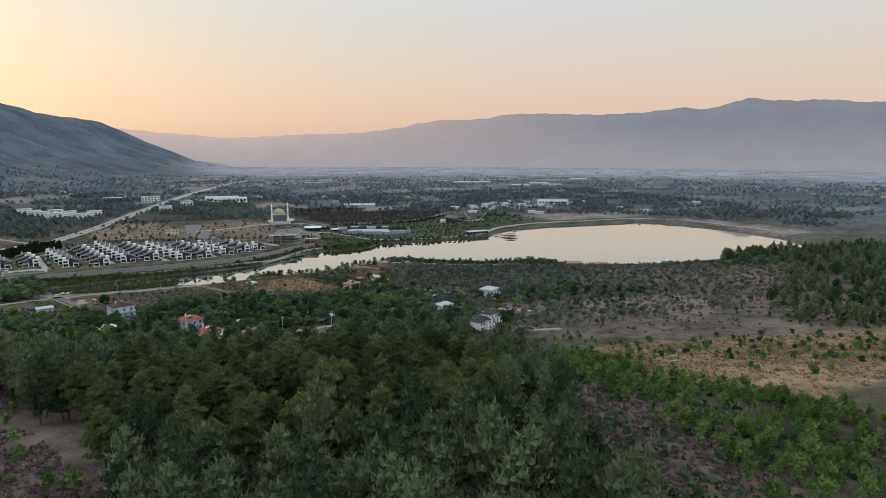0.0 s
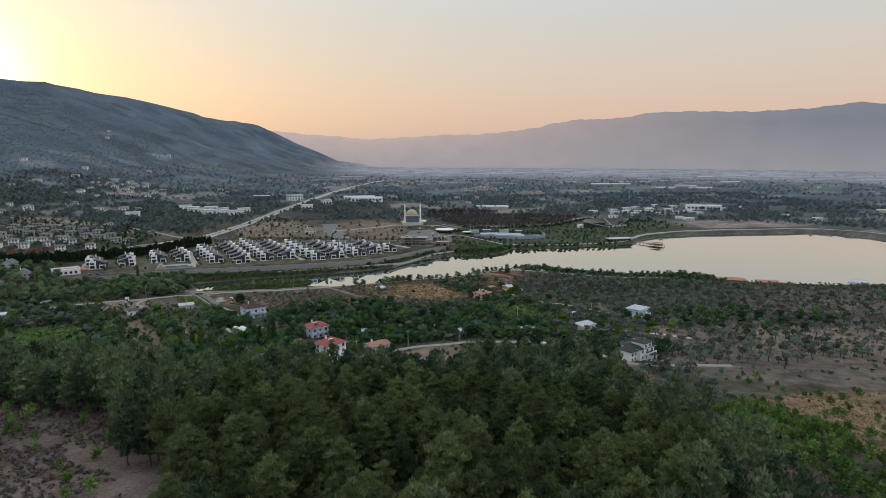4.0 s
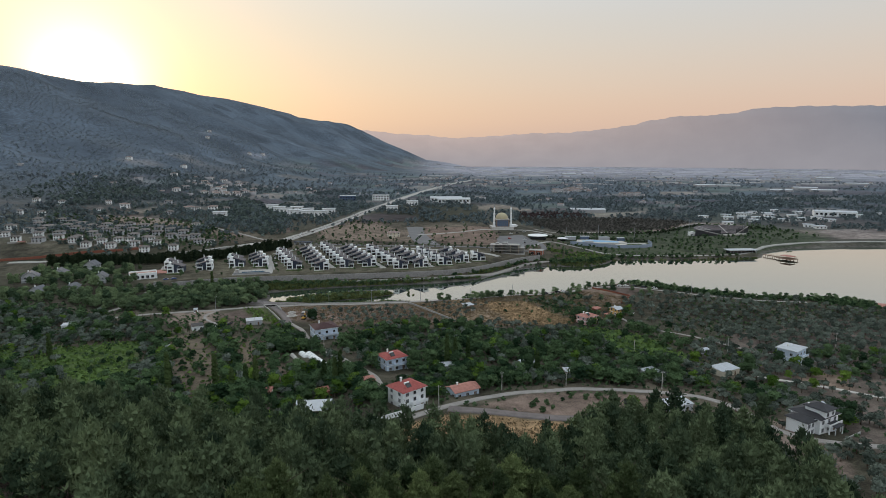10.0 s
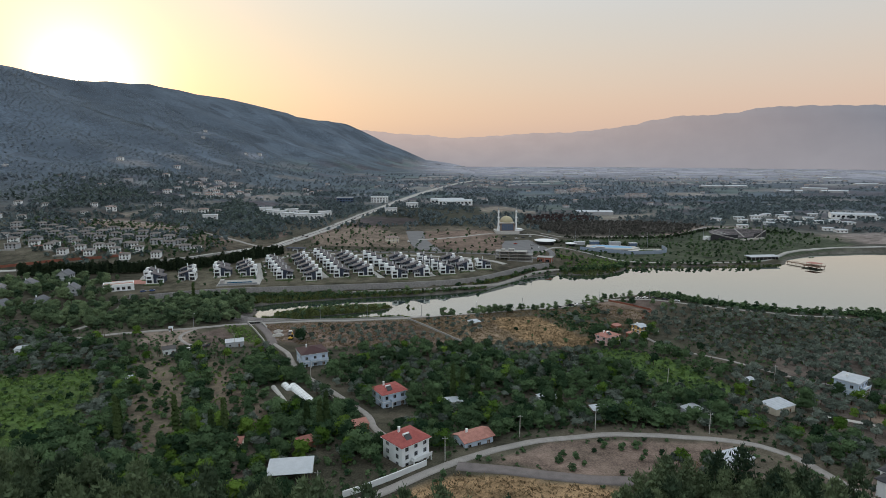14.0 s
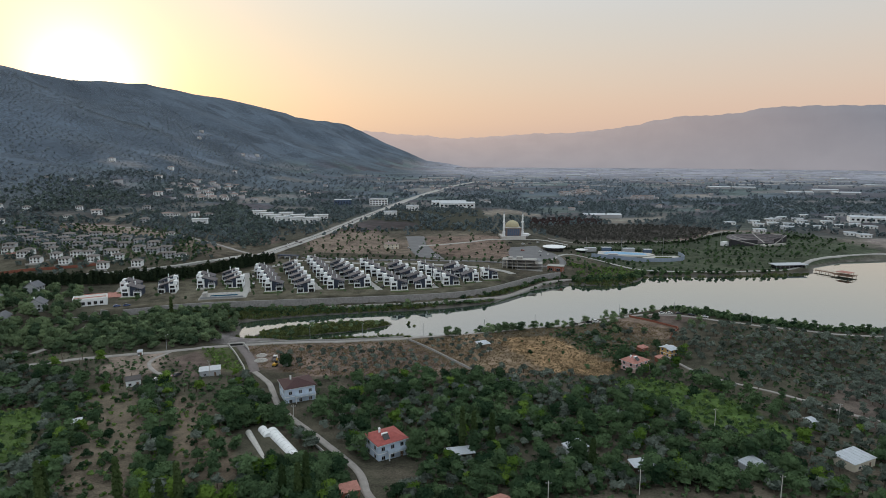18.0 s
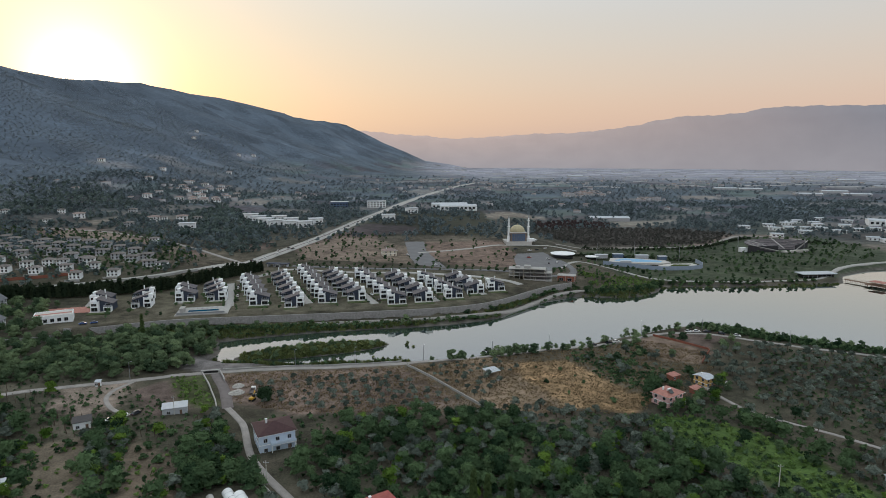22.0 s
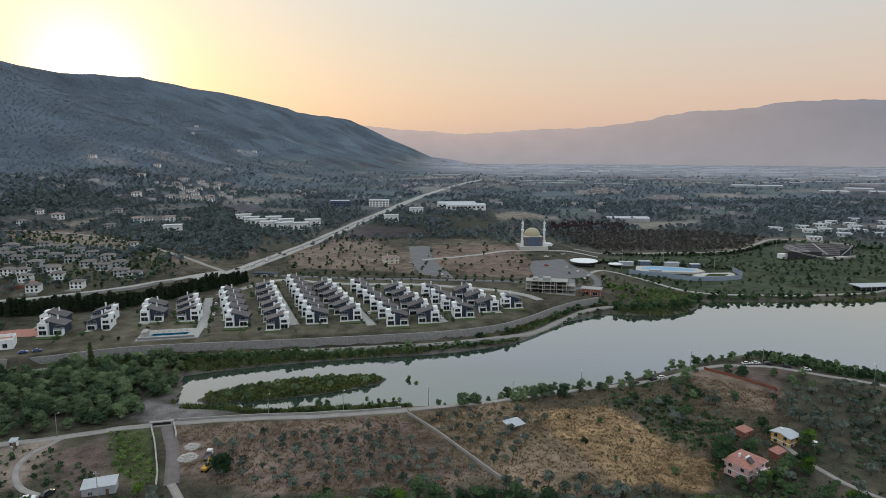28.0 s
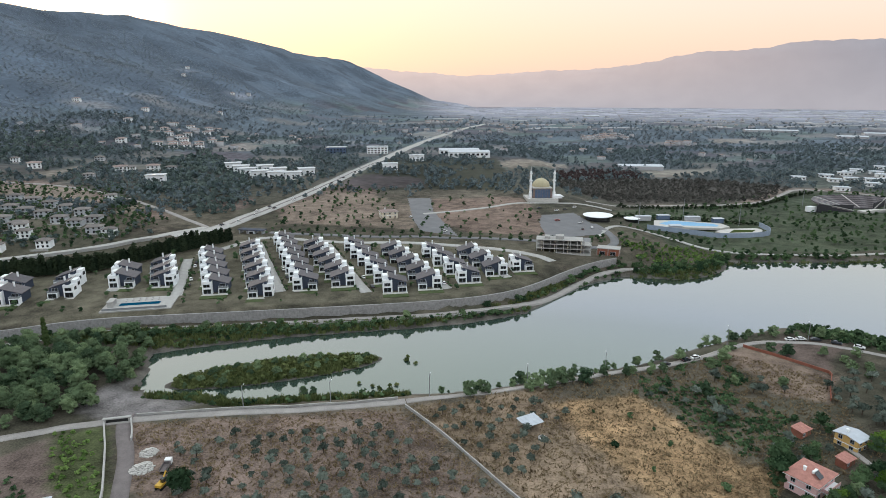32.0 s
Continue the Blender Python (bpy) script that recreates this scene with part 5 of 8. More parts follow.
# ---- the unfinished concrete frame, the brick block and the park ----
sh = thing("unfinished_building", "unfinished grey concrete frame of three storeys", "building", x=66, y=606, z=7.2, turn=-9)
sh.scale = (0.88, 0.9, 0.95)
for k in range(4):
    part("slab", Geo().box(-20, -6, 3.0 * k - (1.5 if k == 0 else 0), 20 - 6 * (k == 3), 6, 3.0 * k + 0.35), CONC, sh)
for fl in range(3):
    for k in range(9):
        for yy in (-5.7, 0, 5.4):
            part("column", Geo().box(-19.8 + 4.9 * k, yy, 3.0 * fl + 0.35, -19.4 + 4.9 * k, yy + 0.4, 3.0 * fl + 3.0), CONC, sh)
part("back_wall", Geo().box(-20, 5.6, 0, 20, 5.9, 9), GREYW, sh)
for k in range(4):
    part("partition", Geo().box(-16 + 9.5 * k, -5.5, 0.35, -15.7 + 9.5 * k, 5.6, 9), CREAM, sh)
part("stair_head", Geo().box(-6, -3, 9.35, 0, 3, 11.6).box(-14, -3, 9.35, -10, 3, 11.0), CONC, sh)
BLOCKED.append((68, 606, 22))
br = thing("brick_building", "bare red brick block with concrete corners", "building", x=95, y=603, z=5.4, turn=-20)
part("wall", Geo().box(-7, -4, -2, 7, 4, 5.2), BRICKW, br, "bare red brick walls")
part("roof_slab", Geo().box(-7.3, -4.3, 5.2, 7.3, 4.3, 5.6), CONC, br)
for k in range(3):
    for yy in (-4.08, 3.8):
        part("column", Geo().box(-7.08 + 6.9 * k, yy, -2, -6.7 + 6.9 * k, yy + 0.28, 5.2), CONC, br)
for k in range(2):
    window(br, -5.2 + 6.6 * k, 1.2, -2.0 + 6.6 * k, 3.4, -4)
BLOCKED.append((95, 603, 10))
cf = thing("round_cafe", "round low cafe with a white oval roof", "cafe", x=112, y=704, z=z1(112, 704), turn=5)
part("wall", Geo().lathe([(11.5, -1), (11.5, 3.8)], 28), GLASS, cf, "dark glazed round wall")
part("roof", Geo().lathe([(13.5, 3.8), (14.2, 4.4), (10, 5.0), (0.1, 5.2)], 28), WHITE, cf, "white oval roof")
BLOCKED.append((112, 704, 15))
cf.scale = (0.85, 0.85, 0.9)
cf2 = copy_thing(cf, pose(144, 718, z1(144, 718), 0, 0, 40) @ Matrix.Diagonal((0.55, 0.55, 0.8, 1)))
wp = thing("water_park", "pale blue pool and low buildings behind a curved blue-grey wall", "water park", x=190, y=690, z=4.6)
OUTLINE = rounded([(-42, 0), (-10, -21), (2, -31), (40, -26), (50, -12), (51, 12)])
px_, py_, ux_, uy_ = along(OUTLINE, 4.0)
for k in range(len(px_) - 1):
    ob = part("wall_panel", Geo().box(0, -0.2, -1.5, 4.0, 0.2, 2.2), PARKW, wp)
    ob.matrix_local = pose(px_[k], py_[k], 0, 0, 0, math.degrees(math.atan2(py_[k + 1] - py_[k], px_[k + 1] - px_[k])))
part("basin", Geo().prism([(-34, 8), (-30, 2), (14, -4), (24, 2), (22, 14), (-10, 26), (-28, 26)], -1.5, 0.15), PAVE, wp, "pale poolside paving")
part("pool", Geo().prism([(-28, 14), (-24, 8), (14, 2), (17, 6), (15, 12), (-14, 24)], -0.2, 0.22), SLIDE, wp, "long shallow pale blue pool")
part("terrace", Geo().prism([(8, -24), (36, -21), (44, -10), (42, -4), (20, -6), (6, -14)], -1.5, 0.3), PAVE, wp, "pale paved terrace")
part("lawn_bed", Geo().prism([(14, -20), (32, -18), (38, -11), (22, -10)], 0.3, 0.45), L_REED, wp, "small lawn in the terrace")
for k, (u, v, w_) in enumerate(((-36, 30, 12), (-18, 34, 10), (4, 27, 12), (22, 20, 8), (-22, -6, 9))):
    cb = part("cabin", Geo().box(u - w_ / 2, v - 2.5, -0.5, u + w_ / 2, v + 2.5, 3.0), BLUEGL if k % 2 else GREYW, wp)
    part("flat_roof", Geo().box(u - w_ / 2 - 0.4, v - 2.9, 3.0, u + w_ / 2 + 0.4, v + 2.9, 3.25), TIN, cb)
for u, v in ((34, 8), (-44, 16), (-2, 32)):
    part("light_mast", Geo().lathe([(0.28, -0.5), (0.14, 17)], 6, u, v), LEADM, wp)
BLOCKED += [(160, 700, 24), (190, 695, 26), (215, 680, 26), (180, 678, 20), (230, 685, 18)]
am = thing("amphitheatre", "fan-shaped open amphitheatre with dark stepped seating and a pale stage", "amphitheatre", x=358, y=775, z=4.8, turn=20)
for j in range(13):
    r0_, r1_, zz = 14 + 2.4 * j, 14 + 2.4 * (j + 1), 0.8 + 0.55 * j
    g = Geo()
    ang = [radians(20 + 140 * k / 18) for k in range(19)]
    g.add([(q * math.cos(a0), q * math.sin(a0) - 22, h) for a0 in ang for q, h in ((r0_, zz), (r1_, zz), (r1_, zz - 1.2), (r0_, zz - 1.2))],
          [(4 * k + i, 4 * k + (i + 1) % 4, 4 * k + 4 + (i + 1) % 4, 4 * k + 4 + i) for k in range(18) for i in range(4)] + [(3, 2, 1, 0), (72, 73, 74, 75)])
    part("seat_tier", g, ROOFG if j % 2 else ROOFV, am)
for k in range(4):
    a0 = radians(20 + 140 * k / 3)
    part("stair", Geo().slab([(14 * math.cos(a0) - 0.8, 14 * math.sin(a0) - 22, 1.1), (14 * math.cos(a0) + 0.8, 14 * math.sin(a0) - 22, 1.1), (45 * math.cos(a0) + 0.8, 45 * math.sin(a0) - 22, 7.9), (45 * math.cos(a0) - 0.8, 45 * math.sin(a0) - 22, 7.9)], 0.5), CONC, am)
part("retaining_side", Geo().prism([(13, -17), (43, -6.5), (43, -5.5), (13, -16)], -1, 6), ROOFD, am)
part("retaining_side", Geo().prism([(-43, -6.5), (-13, -17), (-13, -16), (-43, -5.5)], -1, 6), ROOFD, am)
part("stage", Geo().box(-12, -30, -1, 12, -20, 1.2).box(-14, -31, 1.2, 14, -29.5, 3.0), PAVE, am, "pale stage")
part("mast", Geo().lathe([(0.3, 0), (0.12, 17)], 6, 16, -24), LEADM, am)
part("second_mast", Geo().lathe([(0.3, 0), (0.12, 17)], 6, -30, 20), LEADM, am)
part("gatehouse", Geo().box(-48, -4, -1, -41, 2, 3.6), WHITE, am)
BLOCKED += [(358, 775, 38), (350, 790, 34)]
lc = thing("lakeside_cafe", "long low cafe with a pale flat roof by the promenade", "cafe", x=318, y=634, z=2.6, turn=6)
part("wall", Geo().box(-14, -4, -1.5, 14, 4, 3.2), GLASS, lc, "dark glazed front")
part("roof", Geo().box(-16, -6, 3.2, 16, 6, 3.7), TIN, lc, "pale flat roof")
for k in range(8):
    part("post", Geo().box(-15.2 + 4.2 * k, -5.6, -1.5, -15.0 + 4.2 * k, -5.4, 3.2), LEADM, lc)
BLOCKED.append((318, 634, 17))
pr = thing("pier", "timber pier on piles with a covered platform at its end", "pier", x=340, y=628, z=0.0, turn=-63)
part("deck", Geo().box(0, -1.6, 1.5, 26, 1.6, 1.8).box(18, -6, 1.5, 34, 6, 1.85), WOOD, pr, "weathered timber deck")
for k in range(9):
    for yy in (-1.4, 1.4) if k < 5 else (-5.6, 0, 5.6):
        part("pile", Geo().lathe([(0.2, -2.5), (0.2, 1.5)], 6, 1 + 4 * k, yy), WOOD, pr)
part("rail", Geo().box(0, -1.6, 2.7, 18, -1.5, 2.8).box(0, 1.5, 2.7, 18, 1.6, 2.8).box(18, -6, 2.7, 34, -5.9, 2.8).box(18, 5.9, 2.7, 34, 6, 2.8).box(33.9, -6, 2.7, 34, 6, 2.8), WOOD, pr)
part("shelter_roof", Geo().box(21, -4.4, 4.2, 32, 4.4, 4.45), TILE_OLD, pr)
for xx in (21.5, 31.2):
    for yy in (-4, 3.8):
        part("shelter_post", Geo().box(xx, yy, 1.85, xx + 0.2, yy + 0.2, 4.2), WOOD, pr)

# ---- houses on the near side of the lake ----
def house(name, label, x, y, turn, w, d, h, wall, roof, rise=1.8, kind_="hip", storeys=2, z=None, balcony=False, heater=False, chimney=True, over=0.6, cols=3):
    """A village house: walls, storey band, roof, windows on all sides, and what stands on the roof."""
    zz = (min(z1(x + a * w / 3, y + b * d / 3) for a in (-1, 1) for b in (-1, 1)) if z is None else z)
    o = thing(name, label, "house", x=x, y=y, z=zz, turn=turn)
    part("wall", Geo().box(-w / 2, -d / 2, -1.2, w / 2, d / 2, h), wall, o)
    if storeys > 1:
        part("storey_band", Geo().box(-w / 2 - 0.06, -d / 2 - 0.06, h / storeys - 0.15, w / 2 + 0.06, d / 2 + 0.06, h / storeys + 0.1), WHITE, o)
    rf = part("roof", Geo().hip(-w / 2, -d / 2, w / 2, d / 2, h, rise, over) if kind_ == "hip" else Geo().gable(-w / 2, -d / 2, w / 2, d / 2, h, rise, over), roof, o)
    if kind_ == "hip":
        part("eave", Geo().box(-w / 2 - over - 0.04, -d / 2 - over - 0.04, h - 0.12, w / 2 + over + 0.04, d / 2 + over + 0.04, h + 0.02), WHITE, o)
    else:
        part("gable_wall", Geo().add([(-w / 2, -d / 2, h), (-w / 2, d / 2, h), (-w / 2, 0, h + rise), (-w / 2 + 0.2, -d / 2, h), (-w / 2 + 0.2, d / 2, h), (-w / 2 + 0.2, 0, h + rise)], [(0, 1, 2), (5, 4, 3), (0, 2, 5, 3), (1, 4, 5, 2)])
             .add([(w / 2 - 0.2, -d / 2, h), (w / 2 - 0.2, d / 2, h), (w / 2 - 0.2, 0, h + rise), (w / 2, -d / 2, h), (w / 2, d / 2, h), (w / 2, 0, h + rise)], [(0, 1, 2), (5, 4, 3), (0, 2, 5, 3), (1, 4, 5, 2)]), wall, o)
    for s in range(storeys):
        za = s * h / storeys + 0.9
        for k in range(cols):
            u = -w / 2 + w * (k + 0.5) / cols
            window(o, u - 0.55, za, u + 0.55, za + 1.25, -d / 2)
            window(o, u - 0.55, za, u + 0.55, za + 1.25, d / 2, 1)
        for k in range(2):
            u = -d / 2 + d * (k + 0.5) / 2
            window(o, u - 0.55, za, u + 0.55, za + 1.25, -w / 2, -1, "x")
            window(o, u - 0.55, za, u + 0.55, za + 1.25, w / 2, 1, "x")
    if balcony:
        zb = h / storeys
        b = part("balcony", Geo().box(-w * 0.2, -d / 2 - 1.6, zb - 0.15, w * 0.5, -d / 2, zb + 0.05), WHITE, o)
        part("railing", Geo().box(-w * 0.2, -d / 2 - 1.6, zb + 0.05, w * 0.5, -d / 2 - 1.5, zb + 1.0).box(-w * 0.2, -d / 2 - 1.5, zb + 0.05, -w * 0.2 + 0.1, -d / 2, zb + 1.0), wall, b)
        for px in (-w * 0.2 + 0.1, w * 0.5 - 0.4):
            part("post", Geo().box(px, -d / 2 - 1.5, -1.2, px + 0.3, -d / 2 - 1.2, zb - 0.15), WHITE, o)
    part("door", Geo().box(w * 0.28, -d / 2 - 0.08, 0.0, w * 0.28 + 1.0, -d / 2 + 0.05, 2.1), WOOD, o, "brown wooden door")
    if chimney:
        part("chimney", Geo().box(-w * 0.22, 0.6, h, -w * 0.22 + 0.6, 1.2, h + rise + 0.9).box(-w * 0.22 - 0.1, 0.5, h + rise + 0.9, -w * 0.22 + 0.7, 1.3, h + rise + 1.05), WHITE, o)
    if heater:
        t = part("solar_heater", Geo().slab([(-2.6, -d / 4 - 1.4, h + 0.9), (-0.4, -d / 4 - 1.4, h + 0.9), (-0.4, -d / 4 + 0.2, h + 2.2), (-2.6, -d / 4 + 0.2, h + 2.2)], 0.1), GLASS, rf, "tilted dark solar panel")
        t.parent = o
        part("water_tank", Geo().box(-2.6, -d / 4 + 0.25, h + 1.7, -0.4, -d / 4 + 0.9, h + 2.4), WHITE, o, "white water tank")
    BLOCKED.append((x, y, max(w, d) * 0.62 + 1.0))
    return o


house("red_roofed_house", "white house with a bright red hipped roof above the road", -13.5, 214, 42, 10.5, 9.5, 7.6, WHITE, TILE, 2.6, storeys=3, heater=True, balcony=True, z=15.6)
house("blue_white_house", "pale blue two-storey house with a red hipped roof in a garden", -24, 273, 33, 10.5, 9.5, 6.3, BLUEW, TILE, 2.1, heater=True, balcony=True, z=8.3)
BLOCKED += [(-19, 264, 5), (-25, 263, 5), (-9, 205, 6), (-62, 312, 6), (133, 188, 6), (176, 276, 6)]
house("maroon_roofed_house", "pale blue house with a dark maroon hipped roof on a lane", -65.8, 321.5, 27, 12.2, 11.5, 7.0, BLUEW, TILE_DARK, 1.9, balcony=True, z=7.6)
house("pale_block_house", "tall pale blue house with a flat sheet metal roof", 172, 285, 38, 11, 9, 7.2, BLUEW, TIN, 0.8, z=7.2, balcony=True)
dv = house("dark_roofed_villa", "white villa with dark shingle hipped roofs and a raised middle", 129, 197, 30, 11, 10, 5.6, WHITE, ROOFD, 2.2, z=15.2, balcony=True)
part("tower_wall", Geo().box(-3.4, -5.4, 5.6, 2.6, 1.4, 8.2), WHITE, dv)
part("tower_roof", Geo().hip(-3.4, -5.4, 2.6, 1.4, 8.2, 1.5, 0.6), ROOFD, dv, "dark hipped roof of the raised middle")
for u in (-2.6, 0.6):
    window(dv, u, 6.3, u + 1.1, 7.5, -5.4)
part("wing_wall", Geo().box(-10.5, -3.5, -1.2, -5.5, 3.5, 5.0), WHITE, dv)
part("wing_roof", Geo().hip(-10.5, -3.5, -5.5, 3.5, 5.0, 1.4, 0.6), ROOFD, dv, "dark hipped roof of the side wing")
for u in (-9.8, -7.6):
    window(dv, u, 3.0, u + 1.1, 4.3, -3.5)
    window(dv, u, 0.6, u + 1.1, 1.9, -3.5)
part("porch_roof", Geo().slab([(-1.0, -8.0, 2.9), (4.0, -8.0, 2.9), (4.0, -5.0, 3.6), (-1.0, -5.0, 3.6)], 0.2), ROOFD, dv)
for u in (-0.8, 3.6):
    part("porch_post", Geo().box(u, -7.8, -1.2, u + 0.25, -7.55, 2.8), WHITE, dv)
for k in range(2):
    part("solar_panel", Geo().slab([(2.8 + 1.6 * k, -1.5, 7.0), (4.2 + 1.6 * k, -1.5, 7.0), (4.2 + 1.6 * k, 0.6, 8.0), (2.8 + 1.6 * k, 0.6, 8.0)], 0.1), TIN, dv, "tilted pale solar panel")
part("terrace_wall", Geo().box(-8, -11.0, -1.2, 9, -10.7, 0.5), CONC, dv)
house("roadside_house", "pale house with a grey-brown roof above the villas", -58, 700, 20, 13, 10, 5.4, CREAM, TILE_FAR, 1.6, cols=3)
house("pink_house", "pink two-storey house with a faded red roof", 91, 369, 35, 10.5, 8.2, 5.0, PINKW, TILE_OLD, 1.5, z=2.4, balcony=True, heater=True)
house("ochre_house", "narrow ochre house with a white sheet roof by the shore road", 116, 390, 28, 5.6, 7, 4.4, OCHRE, TIN, 0.8, "gable", z=2.0, cols=2)
house("garden_house", "low blue-grey house with a faded red tiled roof by the road", 8, 228, 30, 11, 7, 3.2, BLUEW, TILE_OLD, 1.3, "gable", 1, z=13.6)
house("boathouse", "blue and white house on the lake shore", 398, 362, 20, 12, 9, 5.6, WHITE, TIN, 1.2, z=1.8)
for k, (x, y, t, w, d) in enumerate(((-281, 446, 20, 13, 10), (-310, 478, 35, 13, 10), (-303, 511, 15, 12, 9), (-323, 462, 40, 14, 10), (-292, 424, 10, 13, 9), (-268, 462, 30, 11, 9))):
    house("garden_villa", "pale grey house with a steep grey roof among trees", x, y, t + 75, d, w * 0.8, 4.8, GREYW, SLATEBL, 3.6, "gable")


def shed(label, x, y, turn, w, d, h, roof, wall=None, tilt=0.5, name="shed", z=None):
    """An open or walled shed under a sloping sheet roof on posts."""
    zz = z1(x, y) - 0.1 if z is None else z
    o = thing(name, label, "shed", x=x, y=y, z=zz, turn=turn)
    part("roof", Geo().slab([(-w / 2 - 0.3, -d / 2 - 0.3, h), (w / 2 + 0.3, -d / 2 - 0.3, h), (w / 2 + 0.3, d / 2 + 0.3, h + tilt), (-w / 2 - 0.3, d / 2 + 0.3, h + tilt)], 0.1), roof, o)
    n = max(2, int(w / 1.6))
    for k in range(n):
        u = -w / 2 + w * (k + 0.5) / n
        part("roof_rib", Geo().slab([(u - 0.04, -d / 2 - 0.3, h + 0.05), (u + 0.04, -d / 2 - 0.3, h + 0.05), (u + 0.04, d / 2 + 0.3, h + tilt + 0.05), (u - 0.04, d / 2 + 0.3, h + tilt + 0.05)], 0.05), roof, o)
    if wall:
        part("wall", Geo().box(-w / 2, -d / 2, -0.6, w / 2, d / 2, h - 0.12), wall, o)
        window(o, -w / 4 - 0.5, 0.8, -w / 4 + 0.5, 1.7, -d / 2)
        part("door", Geo().box(w / 4 - 0.45, -d / 2 - 0.06, 0, w / 4 + 0.45, -d / 2 + 0.04, 1.9), WOOD, o)
    else:
        for a in (-1, 1):
            for b in (-1, 1):
                part("post", Geo().box(a * (w / 2 - 0.2) - 0.09, b * (d / 2 - 0.2) - 0.09, -0.6, a * (w / 2 - 0.2) + 0.09, b * (d / 2 - 0.2) + 0.09, h - 0.1 + (tilt if b > 0 else 0)), WOOD, o)
        part("back_wall", Geo().box(-w / 2, d / 2 - 0.3, -0.6, w / 2, d / 2 - 0.15, h), CREAM, o)
    BLOCKED.append((x, y, max(w, d) * 0.6 + 0.6))
    return o


SHEDS = [("large white sheet-roofed barn beside the trees", -45, 198, 8, 12, 8, 3.8, TIN, None), ("small shed with a red sheet roof in an orchard", -69, 217, 5, 7.5, 5, 2.8, RUST, CREAM),
         ("small shed with a rusty red roof", -46, 221, 35, 5, 4, 2.6, RUST, BRICKW), ("small red-roofed outbuilding among trees", -31, 238, 25, 5, 4, 2.6, TILE_OLD, BRICKW),
         ("pale garden shelter under trees", 1, 268, 12, 9, 4, 2.6, TIN, None), ("white sheet-roofed shed in the orchard", 40, 271, 30, 7, 5, 2.8, TIN, GREYW), ("white sheet-roofed lean-to in an orchard", 58, 258, 12, 7, 4, 2.8, TIN, None),
         ("grey-roofed shed in an olive grove", 94, 260, 30, 7, 5, 2.8, TIN, GREYW), ("pale flat-roofed shelter on stone walls", 130, 265, 25, 11, 7, 3, TIN, CREAM), ("small tin hut in a grove", 135, 296, 20, 4, 3.5, 2.4, TIN, GREYW),
         ("small white hut in a field", -136, 284, 30, 4, 3, 2.4, TIN, WHITE), ("long grey sheet-metal shed by a lane", -113, 349, 20, 9, 5, 3, TIN, GREYW), ("white-roofed open shelter in the dry field", 17, 396, 30, 6.5, 5, 2.4, TIN, None),
         ("white hut among olive trees", -213, 330, 10, 5, 4, 2.8, TIN, WHITE), ("small white sheet-roofed barn behind pines", 88, 214, 20, 10, 6, 3, TIN, GREYW), ("dark and white hut on a bare yard", -141, 334, 30, 6, 5, 3, ROOFD, WHITE),
         ("small brick hut beside the ochre house", 104, 396, 30, 5, 3.5, 2.4, TILE_OLD, BRICKW), ("small brick outbuilding behind a house", 108, 380, 30, 5, 3, 2.3, TILE_OLD, BRICKW), ("white kiosk beside the track", -160, 378, 10, 2, 1.6, 2.4, TIN, WHITE),
         ("long timber restaurant with reddish roofs on the shore", 318, 408, -20, 22, 10, 3.2, TILE_OLD, WOOD), ("low timber restaurant on the lake shore", 345, 398, -22, 18, 9, 3, TILE_OLD, WOOD), ("pale boat shed on the shore", 372, 380, 10, 9, 6, 3, TIN, WHITE)]
for lab, x, y, t, w, d, h, rf_, wl_ in SHEDS:
    shed(lab, x, y, t, w, d, h, rf_, wl_, z=2.6 if (x > 100 and y > 375 and x < 112) else None)


def tunnel(label, xa, ya, xb, yb, r, m):
    """A plastic tunnel house over hoops."""
    L = math.hypot(xb - xa, yb - ya)
    o = thing("tunnel_greenhouse", label, "greenhouse", x=xa, y=ya, turn=math.degrees(math.atan2(yb - ya, xb - xa)))
    g = Geo()
    n = 10
    for i in range(n):
        a0, a1 = math.pi * i / n, math.pi * (i + 1) / n
        g.add([(0, r * math.cos(a0), r * math.sin(a0)), (L, r * math.cos(a0), r * math.sin(a0)), (L, r * math.cos(a1), r * math.sin(a1)), (0, r * math.cos(a1), r * math.sin(a1))], [(0, 1, 2, 3)])
    ends = [(0, r * math.cos(math.pi * i / n), r * math.sin(math.pi * i / n)) for i in range(n + 1)]
    g.add(ends, [tuple(range(n + 1))])
    g.add([(L, y_, z_) for _, y_, z_ in ends], [tuple(range(n + 1))[::-1]])
    part("cover", g, m, o, "white plastic cover")
    for k in range(int(L / 2.5) + 1):
        hoop = Geo()
        for i in range(n):
            a0, a1 = math.pi * i / n, math.pi * (i + 1) / n
            q = [(2.5 * k - 0.04, (r + 0.03) * math.cos(a0), (r + 0.03) * math.sin(a0)), (2.5 * k + 0.04, (r + 0.03) * math.cos(a0), (r + 0.03) * math.sin(a0)), (2.5 * k + 0.04, (r + 0.03) * math.cos(a1), (r + 0.03) * math.sin(a1)), (2.5 * k - 0.04, (r + 0.03) * math.cos(a1), (r + 0.03) * math.sin(a1))]
            hoop.slab(q, 0.05)
        part("hoop", hoop, LEADM, o)
    BLOCKED.extend([(xa + (xb - xa) * u, ya + (yb - ya) * u, r + 3) for u in (0, 0.25, 0.5, 0.75, 1)])
    return o


tunnel("white plastic tunnel greenhouse in a garden", -66, 284, -52, 264, 2.0, WHITE)
tunnel("short white tunnel greenhouse", -70, 286, -66, 280, 1.6, WHITE)
tunnel("faded pinkish plastic tunnel", -74, 283, -62, 262, 1.1, PAVE)


